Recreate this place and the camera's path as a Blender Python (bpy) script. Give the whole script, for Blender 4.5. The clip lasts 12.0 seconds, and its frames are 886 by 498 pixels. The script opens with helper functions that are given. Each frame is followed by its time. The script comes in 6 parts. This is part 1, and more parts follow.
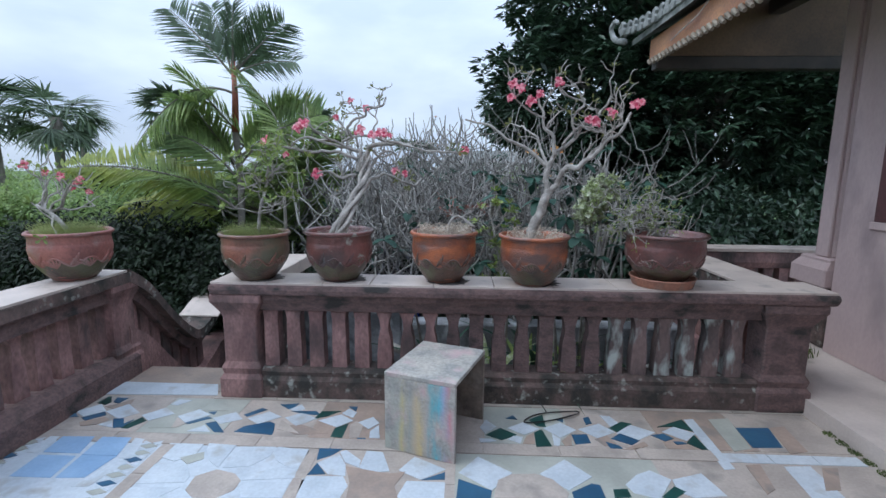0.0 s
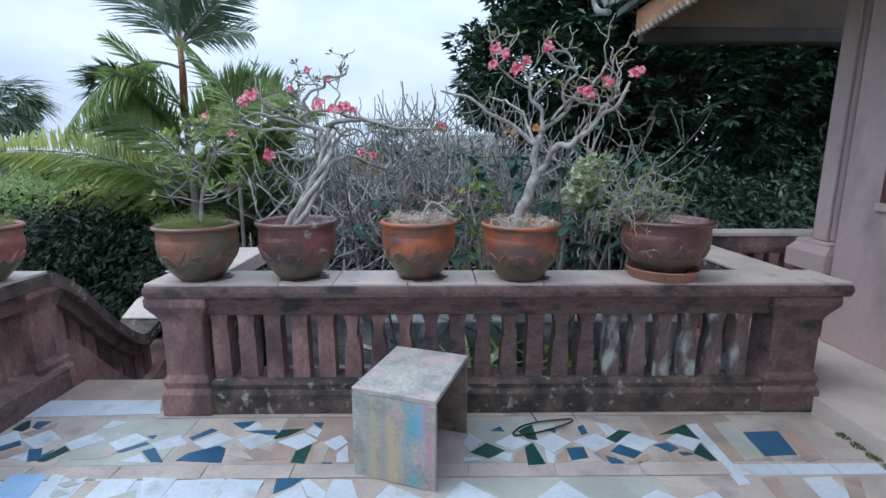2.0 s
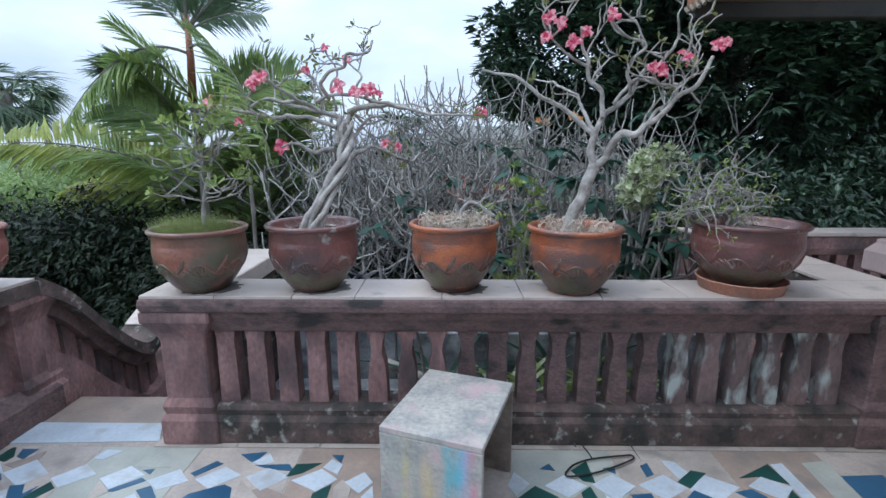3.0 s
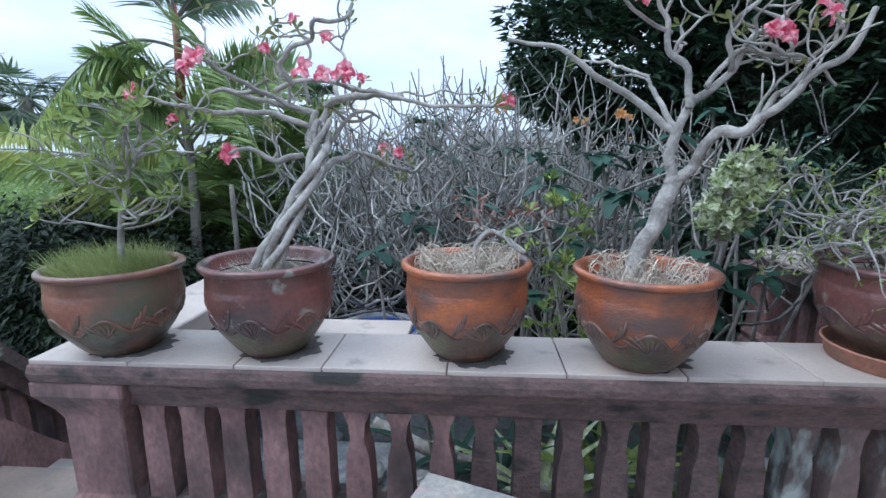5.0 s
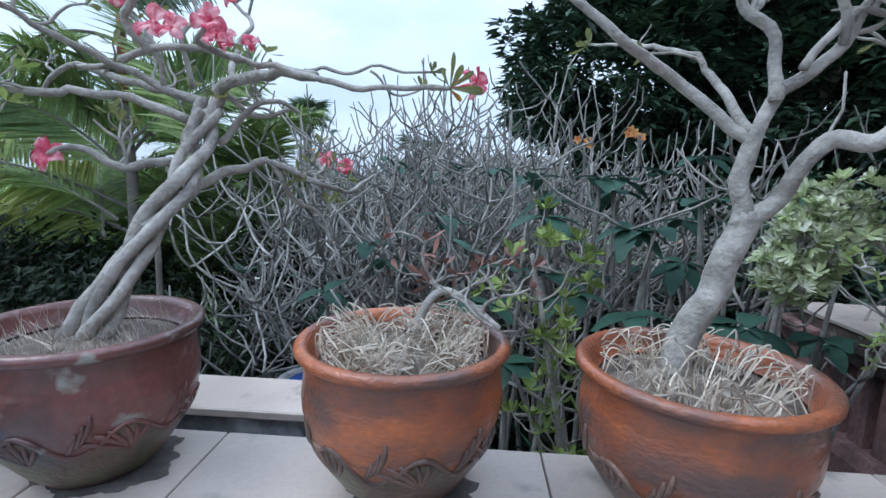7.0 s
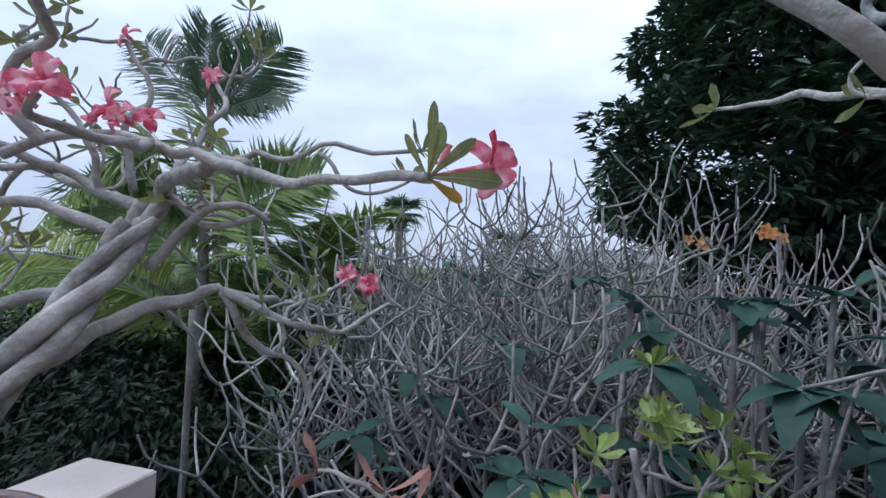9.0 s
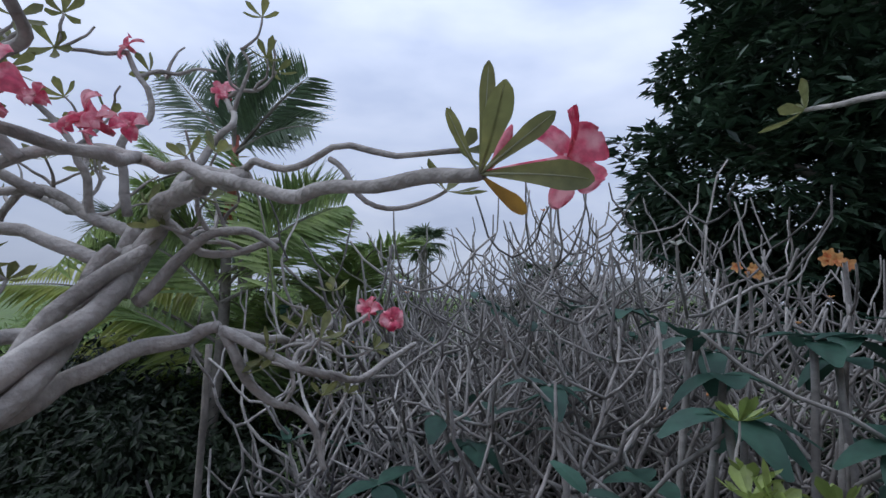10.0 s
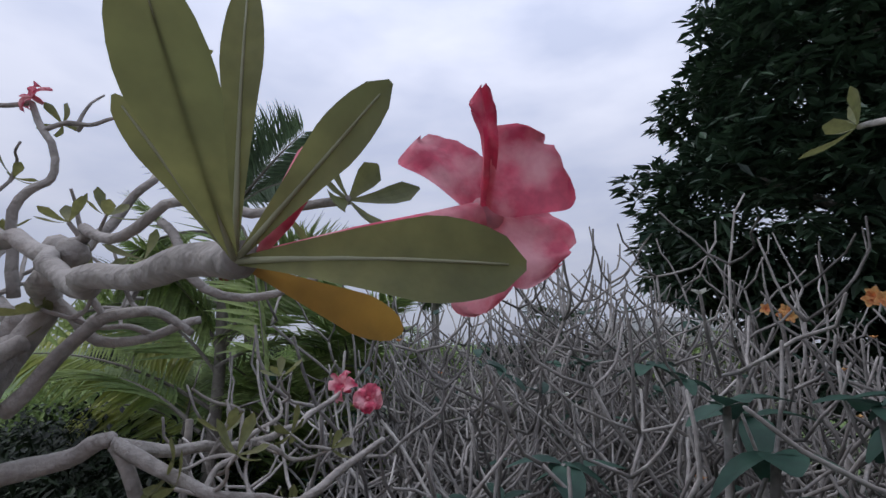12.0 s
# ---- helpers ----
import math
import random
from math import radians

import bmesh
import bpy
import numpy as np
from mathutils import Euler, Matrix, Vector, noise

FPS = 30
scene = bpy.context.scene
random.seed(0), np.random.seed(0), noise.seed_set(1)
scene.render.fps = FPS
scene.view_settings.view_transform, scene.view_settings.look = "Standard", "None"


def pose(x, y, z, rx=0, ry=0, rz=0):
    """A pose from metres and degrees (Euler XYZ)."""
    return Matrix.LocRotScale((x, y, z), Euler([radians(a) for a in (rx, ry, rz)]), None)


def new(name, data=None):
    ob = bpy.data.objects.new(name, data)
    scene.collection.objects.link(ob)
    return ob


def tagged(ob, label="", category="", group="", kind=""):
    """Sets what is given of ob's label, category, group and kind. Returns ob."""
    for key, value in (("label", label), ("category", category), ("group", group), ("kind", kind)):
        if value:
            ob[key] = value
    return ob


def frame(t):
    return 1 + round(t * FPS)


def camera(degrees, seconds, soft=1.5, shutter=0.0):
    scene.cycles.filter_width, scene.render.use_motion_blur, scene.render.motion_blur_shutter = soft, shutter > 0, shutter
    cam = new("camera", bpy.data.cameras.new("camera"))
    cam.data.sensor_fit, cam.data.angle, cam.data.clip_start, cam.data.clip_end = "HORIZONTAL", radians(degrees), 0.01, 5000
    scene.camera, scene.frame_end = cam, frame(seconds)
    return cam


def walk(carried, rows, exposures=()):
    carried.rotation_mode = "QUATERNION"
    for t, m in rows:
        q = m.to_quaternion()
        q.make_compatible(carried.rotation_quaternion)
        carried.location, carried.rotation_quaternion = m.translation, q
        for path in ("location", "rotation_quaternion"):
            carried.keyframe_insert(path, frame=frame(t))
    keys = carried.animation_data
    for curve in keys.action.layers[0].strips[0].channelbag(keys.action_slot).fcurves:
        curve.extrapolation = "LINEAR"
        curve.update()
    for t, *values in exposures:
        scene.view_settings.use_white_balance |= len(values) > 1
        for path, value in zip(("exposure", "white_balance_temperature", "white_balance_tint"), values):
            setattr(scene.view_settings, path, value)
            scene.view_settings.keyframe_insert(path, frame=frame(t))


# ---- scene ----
cam = camera(86.0, 12.0)
METRES, EYE, TILT, LEAN, TURN = 3.1, 1.47, 0.0, 0.0, 2.3
ROWS = [
    (0.0, 0.0, 0.0, 0.0, 0.08, -9.22, -0.52),
    (0.5, -0.02, 0.0056, -0.0023, -0.06, -9.34, -0.65),
    (1.0, -0.0327, 0.0184, -0.0058, -1.95, -9.79, -0.5),
    (1.5, -0.0198, 0.0619, -0.0104, -3.89, -10.51, -0.15),
    (2.0, -0.0007, 0.1201, -0.0089, -3.13, -10.94, -0.09),
    (2.5, -0.0113, 0.1773, -0.0118, -1.33, -11.7, 0.06),
    (3.0, -0.0338, 0.2454, -0.0095, -1.5, -11.9, 0.06),
    (5.0, -0.0071, 0.4696, -0.0076, 1.76, -11.37, 0.29),
    (5.5, -0.008, 0.5144, -0.0105, -0.18, -10.14, 0.11),
    (6.0, 0.0087, 0.5639, -0.0141, -0.39, -9.6, -0.2),
    (6.5, 0.0246, 0.6127, -0.0146, 0.78, -9.44, -1.06),
    (8.5, 0.0526, 0.8076, 0.0003, 6.22, -1.47, -1.66),
    (9.0, 0.0618, 0.8340, 0.0130, 12.91, 2.06, -2.13),
    (9.5, 0.0565, 0.8566, 0.0144, 15.10, 3.97, -1.92),
    (10.0, 0.0452, 0.8757, 0.0149, 15.75, 5.54, -1.87),
    (10.5, 0.0408, 0.8923, 0.0182, 15.28, 6.36, -1.70),
    (11.0, 0.0436, 0.9145, 0.0213, 15.23, 7.81, -1.00),
    (11.5, 0.0503, 0.9269, 0.0254, 15.89, 9.44, -0.12),
    (12.0, 0.0521, 0.9326, 0.0316, 17.64, 11.11, 0.32),
]
walk(cam, [(t, pose(0, 0, EYE, TILT, LEAN, TURN) @ pose(METRES * x, METRES * y, METRES * z, 90 + pitch, roll, yaw)) for t, x, y, z, yaw, pitch, roll in ROWS],
     [(0.0, -0.03, 5850, 8), (2.0, 0.08, 5800, 7), (3.0, 0.18, 5800, 7), (5.0, 0.30, 5600, 6), (6.5, 0.16, 5600, 5), (8.5, 0.0, 5700, 10), (9.5, -0.45, 5850, 14), (11.0, -0.72, 6200, 16), (12.0, -0.72, 6350, 18)])

# ---- light ----
world = bpy.data.worlds.new("overcast_sky")
scene.world = world
world.use_nodes = True
wn, wl = world.node_tree.nodes, world.node_tree.links
SUN_EL, SUN_ROT = radians(58), radians(75)
sky = wn.new("ShaderNodeTexSky")
sky.sky_type, sky.sun_disc = "NISHITA", False
sky.sun_elevation, sky.sun_rotation = SUN_EL, SUN_ROT
coord = wn.new("ShaderNodeTexCoord")
stretch = wn.new("ShaderNodeMapping")
stretch.inputs["Scale"].default_value = (1.6, 1.6, 4.2)
stretch.inputs["Location"].default_value = (0.35, 0.1, 0.2)
cloud = wn.new("ShaderNodeTexNoise")
cloud.inputs["Scale"].default_value, cloud.inputs["Detail"].default_value = 2.3, 6
cloud.inputs["Roughness"].default_value = 0.48
ramp = wn.new("ShaderNodeValToRGB")
ramp.color_ramp.elements[0].position, ramp.color_ramp.elements[0].color = 0.33, (5.7, 6.5, 8.0, 1)
ramp.color_ramp.elements[1].position, ramp.color_ramp.elements[1].color = 0.68, (7.9, 8.6, 9.7, 1)
cover = wn.new("ShaderNodeMix")
cover.data_type = "RGBA"
cover.inputs["Factor"].default_value = 0.9
wl.new(coord.outputs["Generated"], stretch.inputs["Vector"])
wl.new(stretch.outputs["Vector"], cloud.inputs["Vector"])
wl.new(cloud.outputs["Fac"], ramp.inputs["Fac"])
wl.new(sky.outputs["Color"], cover.inputs["A"])
# an overcast sky is brighter overhead than at the horizon
parts_of = wn.new("ShaderNodeSeparateXYZ")
rise = wn.new("ShaderNodeMath")
rise.operation, rise.use_clamp = "MULTIPLY_ADD", False
rise.inputs[1].default_value, rise.inputs[2].default_value = 1.7, 0.95
lifted = wn.new("ShaderNodeVectorMath")
lifted.operation = "MULTIPLY"
wl.new(coord.outputs["Generated"], parts_of.inputs[0])
wl.new(parts_of.outputs["Z"], rise.inputs[0])
wl.new(ramp.outputs["Color"], lifted.inputs[0])
wl.new(rise.outputs[0], lifted.inputs[1])
wl.new(lifted.outputs[0], cover.inputs["B"])
wl.new(cover.outputs["Result"], wn["Background"].inputs["Color"])
wn["Background"].inputs["Strength"].default_value = 0.1

sun_data = bpy.data.lights.new("sun", "SUN")
sun_data.energy, sun_data.angle, sun_data.color = 1.1, radians(25), (1.0, 0.96, 0.9)
sun = new("sun", sun_data)
sun.rotation_euler = (radians(32), 0, radians(-75))


# ---- materials ----
def paint(name, light, dark, rough=0.7, scale=6.0, fine=60.0, bump=0.25, stain=None, stain_at=0.58, stain_scale=3.0, stretch_z=1.0, through_light=0.0, metal=0.0, shift=0.0, coat=0.0, crisp=0.08, spec=0.5, grit=0.35):
    """A surface of two tones with grain, relief and, where given, stains with a shape of their own."""
    m = bpy.data.materials.new(name)
    m.use_nodes = True
    n, k = m.node_tree.nodes, m.node_tree.links
    bsdf = n["Principled BSDF"]
    bsdf.inputs["Roughness"].default_value, bsdf.inputs["Metallic"].default_value = rough, metal
    bsdf.inputs["Coat Weight"].default_value = coat
    bsdf.inputs["Specular IOR Level"].default_value = spec
    tc, info, mp = n.new("ShaderNodeTexCoord"), n.new("ShaderNodeObjectInfo"), n.new("ShaderNodeVectorMath")
    mp.operation = "MULTIPLY_ADD"
    mp.inputs[1].default_value = (37.0, 19.0, 53.0)
    k.new(info.outputs["Random"], mp.inputs[0])
    k.new(tc.outputs["Object"], mp.inputs[2])
    sq = n.new("ShaderNodeVectorMath")
    sq.operation = "MULTIPLY"
    sq.inputs[1].default_value = (1, 1, stretch_z)
    k.new(mp.outputs[0], sq.inputs[0])

    def grain(size, detail=4.0):
        t = n.new("ShaderNodeTexNoise")
        t.inputs["Scale"].default_value, t.inputs["Detail"].default_value = size, detail
        k.new(sq.outputs[0], t.inputs["Vector"])
        return t

    def mixed(fac, a, b, mode="MIX"):
        x = n.new("ShaderNodeMix")
        x.data_type, x.blend_type = "RGBA", mode
        for key, v in (("Factor", fac), ("A", a), ("B", b)):
            if isinstance(v, (int, float)):
                x.inputs[key].default_value = v
            elif isinstance(v, tuple):
                x.inputs[key].default_value = (*v, 1)
            else:
                k.new(v, x.inputs[key])
        return x.outputs["Result"]

    def band(sock, lo, hi):
        r = n.new("ShaderNodeMapRange")
        r.inputs["From Min"].default_value, r.inputs["From Max"].default_value = lo, hi
        k.new(sock, r.inputs["Value"])
        return r.outputs["Result"]

    big, small = grain(scale), grain(fine, 3.0)
    col = mixed(band(big.outputs["Fac"], 0.36, 0.64), dark, light)
    col = mixed(band(small.outputs["Fac"], 0.3, 0.75), col, mixed(grit, col, (0.02, 0.02, 0.02)))
    if stain:
        blot = grain(stain_scale, 7.0)
        col = mixed(band(blot.outputs["Fac"], stain_at - crisp, stain_at + crisp), col, stain)
    if shift:
        hsv = n.new("ShaderNodeHueSaturation")
        rnd = n.new("ShaderNodeNewGeometry")
        k.new(band(rnd.outputs["Random Per Island"], -0.5 / shift + 0.5, 0.5 / shift + 0.5), hsv.inputs["Value"])
        v = n.new("ShaderNodeMath")
        v.operation = "MULTIPLY_ADD"
        v.inputs[1].default_value, v.inputs[2].default_value = shift, 1 - shift / 2
        k.new(rnd.outputs["Random Per Island"], v.inputs[0])
        k.new(v.outputs[0], hsv.inputs["Value"])
        k.new(col, hsv.inputs["Color"])
        col = hsv.outputs["Color"]
    k.new(col, bsdf.inputs["Base Color"])
    if bump:
        bp = n.new("ShaderNodeBump")
        bp.inputs["Strength"].default_value, bp.inputs["Distance"].default_value = bump, 0.01
        k.new(small.outputs["Fac"], bp.inputs["Height"])
        k.new(bp.outputs["Normal"], bsdf.inputs["Normal"])
    if through_light:
        tr, mx = n.new("ShaderNodeBsdfTranslucent"), n.new("ShaderNodeMixShader")
        k.new(col, tr.inputs["Color"])
        mx.inputs["Fac"].default_value = through_light
        k.new(bsdf.outputs[0], mx.inputs[1])
        k.new(tr.outputs[0], mx.inputs[2])
        k.new(mx.outputs[0], n["Material Output"].inputs["Surface"])
    return m


RED_STONE = paint("red_cement", (0.42, 0.245, 0.225), (0.225, 0.125, 0.118), 0.85, 6, 55, 0.7, (0.055, 0.047, 0.045), 0.585, 3.4, 0.6, crisp=0.11, grit=0.45)
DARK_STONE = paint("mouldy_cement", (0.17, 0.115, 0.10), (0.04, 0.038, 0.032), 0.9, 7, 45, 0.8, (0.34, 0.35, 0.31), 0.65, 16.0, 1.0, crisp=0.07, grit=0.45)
MOULD_STONE = paint("blackened_cement", (0.32, 0.195, 0.18), (0.13, 0.088, 0.083), 0.88, 6, 50, 0.75, (0.040, 0.037, 0.035), 0.56, 6.0, 1.5, crisp=0.10, grit=0.45)
LICHEN_STONE = paint("lichen_cement", (0.24, 0.165, 0.15), (0.085, 0.07, 0.066), 0.9, 5, 60, 0.6, (0.42, 0.455, 0.42), 0.60, 9.0, 0.5, crisp=0.06)
CAP_TILE = paint("cream_cap_tile", (0.58, 0.495, 0.435), (0.46, 0.39, 0.345), 0.5, 3, 90, 0.05, (0.24, 0.215, 0.19), 0.68, 7.0, grit=0.12)
GREY_WALL = paint("grey_rendered_wall", (0.36, 0.37, 0.39), (0.16, 0.17, 0.18), 0.85, 4, 50, 0.5, (0.62, 0.64, 0.66), 0.62, 5)
GROUT = paint("grout", (0.52, 0.45, 0.39), (0.42, 0.36, 0.31), 0.85, 3, 80, 0.2)
HOUSE_PAINT = paint("rose_plaster", (0.53, 0.41, 0.385), (0.43, 0.325, 0.31), 0.85, 1.6, 50, 0.35, (0.27, 0.21, 0.205), 0.66, 1.8, 0.5, grit=0.10)
LEDGE = paint("pale_ledge_tile", (0.58, 0.51, 0.46), (0.47, 0.41, 0.37), 0.6, 2.5, 60, 0.15, (0.16, 0.16, 0.1), 0.72, 3, grit=0.10)
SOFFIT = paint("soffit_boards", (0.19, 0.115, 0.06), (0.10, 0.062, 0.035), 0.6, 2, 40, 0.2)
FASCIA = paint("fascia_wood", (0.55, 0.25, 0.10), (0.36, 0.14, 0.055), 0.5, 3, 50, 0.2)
ROOF_TILE = paint("grey_roof_tile", (0.34, 0.35, 0.33), (0.15, 0.16, 0.15), 0.9, 7, 60, 0.5)
DARK_WOOD = paint("dark_timber", (0.06, 0.045, 0.035), (0.03, 0.024, 0.02), 0.6, 4, 50, 0.2)
GRASS = paint("lawn", (0.13, 0.2, 0.045), (0.07, 0.12, 0.03), 0.9, 1.2, 40, 0.6, (0.12, 0.09, 0.05), 0.66, 0.8)
POT_RED = paint("glazed_terracotta", (0.33, 0.135, 0.09), (0.19, 0.085, 0.06), 0.38, 5, 60, 0.35, (0.10, 0.095, 0.06), 0.52, 4.5, 1.0, coat=0.25, crisp=0.10)
POT_PINK = paint("pinkish_terracotta", (0.40, 0.15, 0.12), (0.24, 0.095, 0.08), 0.5, 5, 60, 0.35, (0.30, 0.20, 0.18), 0.6, 6, 1.0, coat=0.1)
POT_ORANGE = paint("orange_terracotta", (0.50, 0.145, 0.050), (0.26, 0.080, 0.040), 0.34, 6, 70, 0.45, (0.125, 0.070, 0.058), 0.545, 5.5, 1.8, coat=0.3, crisp=0.09)
POT_DARK = paint("dark_glazed_terracotta", (0.21, 0.078, 0.066), (0.075, 0.042, 0.038), 0.34, 5, 60, 0.35, (0.30, 0.29, 0.25), 0.66, 13.0, 1.0, coat=0.35, crisp=0.04)
POT_MOSSY = paint("dark_mossy_glaze", (0.155, 0.085, 0.058), (0.055, 0.040, 0.033), 0.42, 9, 70, 0.5, (0.105, 0.10, 0.052), 0.54, 7.0, 0.7, coat=0.2, crisp=0.10)
SAUCER = paint("plain_terracotta", (0.52, 0.25, 0.17), (0.40, 0.18, 0.125), 0.8, 6, 60, 0.2, (0.3, 0.2, 0.16), 0.62, 8)
LEAF_GOLD = paint("golden_leaf", (0.55, 0.33, 0.06), (0.42, 0.24, 0.05), 0.55, 30, 120, 0.1, through_light=0.4)
POT_RELIEF = paint("worn_relief", (0.20, 0.115, 0.085), (0.075, 0.05, 0.042), 0.45, 14, 80, 0.4, coat=0.25)
SOIL = paint("dry_soil", (0.24, 0.20, 0.165), (0.095, 0.078, 0.065), 0.95, 14, 60, 0.8, (0.34, 0.30, 0.25), 0.60, 22)
STRAW = paint("dry_straw", (0.72, 0.64, 0.53), (0.50, 0.42, 0.33), 0.8, 10, 60, 0.1, shift=0.5)
BARK = paint("grey_smooth_bark", (0.44, 0.41, 0.37), (0.25, 0.23, 0.205), 0.8, 14, 90, 0.6, (0.50, 0.47, 0.43), 0.6, 16.0, crisp=0.14)
FRANGI = paint("frangipani_bark", (0.41, 0.39, 0.36), (0.20, 0.185, 0.17), 0.85, 9, 60, 0.4, shift=0.9)
LEAF_OLIVE = paint("adenium_leaf", (0.27, 0.275, 0.10), (0.18, 0.20, 0.075), 0.55, 20, 120, 0.1, through_light=0.45, shift=0.3)
LEAF_DARK = paint("dark_leaf", (0.070, 0.125, 0.070), (0.022, 0.048, 0.028), 0.40, 3, 30, 0.0, through_light=0.12, shift=1.0, spec=0.45)
# hedge green taken down to near black, with the undergrowth's shade in the colour
LEAF_HEDGE_SHADED = paint("shaded_hedge_leaf", (0.021, 0.037, 0.016), (0.006, 0.013, 0.006), 0.5, 3, 30, 0.0, through_light=0.12, shift=0.9, spec=0.2)
LEAF_PALM = paint("palm_leaf", (0.38, 0.48, 0.17), (0.22, 0.33, 0.12), 0.5, 3, 30, 0.0, through_light=0.45, shift=0.5)
LEAF_FAN = paint("fan_palm_leaf", (0.16, 0.22, 0.13), (0.075, 0.115, 0.07), 0.5, 3, 30, 0.0, through_light=0.25, shift=0.7)
# darker palm leaf: the crown's backlit look against the sky, put into its colour
LEAF_BACKLIT = paint("backlit_palm_leaf", (0.13, 0.20, 0.10), (0.07, 0.12, 0.065), 0.45, 3, 30, 0.0, through_light=0.3, shift=0.5)
LEAF_YELLOW = paint("yellowing_palm_leaf", (0.46, 0.48, 0.10), (0.24, 0.34, 0.08), 0.5, 2, 30, 0.0, through_light=0.45, shift=0.4)
LEAF_BLUE = paint("frangipani_leaf", (0.050, 0.118, 0.080), (0.022, 0.060, 0.044), 0.55, 6, 40, 0.05, through_light=0.22, shift=0.7, spec=0.25)
LEAF_LIME = paint("variegated_leaf", (0.56, 0.62, 0.36), (0.36, 0.45, 0.18), 0.5, 12, 60, 0.05, (0.74, 0.75, 0.62), 0.56, 20, through_light=0.3, shift=0.4)
PETAL = paint("pink_petal", (0.86, 0.17, 0.26), (0.70, 0.05, 0.13), 0.6, 60, 200, 0.1, (0.90, 0.46, 0.50), 0.52, 45.0, through_light=0.35)
PETAL_PALE = paint("pale_pink_petal", (0.88, 0.50, 0.53), (0.80, 0.34, 0.40), 0.6, 60, 200, 0.1, through_light=0.35)
PETAL_ORANGE = paint("orange_petal", (0.90, 0.55, 0.20), (0.80, 0.28, 0.10), 0.6, 20, 90, 0.1, through_light=0.3)
PETAL_WHITE = paint("white_petal", (0.8, 0.8, 0.74), (0.68, 0.7, 0.6), 0.6, 20, 90, 0.1, through_light=0.3)
PALM_RED = paint("red_crownshaft", (0.40, 0.10, 0.06), (0.26, 0.09, 0.05), 0.5, 5, 60, 0.2)
PALM_GREY = paint("palm_trunk", (0.26, 0.235, 0.2), (0.14, 0.125, 0.105), 0.85, 6, 50, 0.5)
BLUE_GLAZE = paint("blue_glaze", (0.02, 0.10, 0.50), (0.012, 0.06, 0.32), 0.25, 4, 30, 0.05, coat=0.4)
WHITE_TILE = paint("white_glazed_tile", (0.58, 0.63, 0.675), (0.47, 0.525, 0.575), 0.34, 5, 60, 0.04, (0.38, 0.38, 0.37), 0.66, 8, grit=0.16)
SKY_TILE = paint("light_blue_tile", (0.31, 0.46, 0.65), (0.25, 0.39, 0.58), 0.3, 5, 60, 0.03, grit=0.10)
NAVY_TILE = paint("dark_blue_tile", (0.04, 0.115, 0.20), (0.025, 0.08, 0.15), 0.3, 5, 60, 0.03, grit=0.10)
GREEN_TILE = paint("dark_green_tile", (0.018, 0.075, 0.065), (0.01, 0.05, 0.045), 0.3, 5, 60, 0.03, grit=0.10)
BEIGE_TILE = paint("beige_tile", (0.50, 0.435, 0.38), (0.38, 0.33, 0.29), 0.45, 4, 70, 0.06, (0.27, 0.245, 0.22), 0.62, 6, grit=0.18)
TAN_TILE = paint("tan_stone_tile", (0.40, 0.305, 0.245), (0.31, 0.245, 0.205), 0.5, 5, 60, 0.06, (0.23, 0.20, 0.18), 0.62, 7, grit=0.16)
GREY_TILE = paint("grey_green_tile", (0.42, 0.43, 0.38), (0.33, 0.34, 0.3), 0.45, 5, 60, 0.05, grit=0.10)
WHITE_WALL = paint("far_white_wall", (0.72, 0.72, 0.72), (0.6, 0.61, 0.62), 0.8, 1, 10, 0.0)


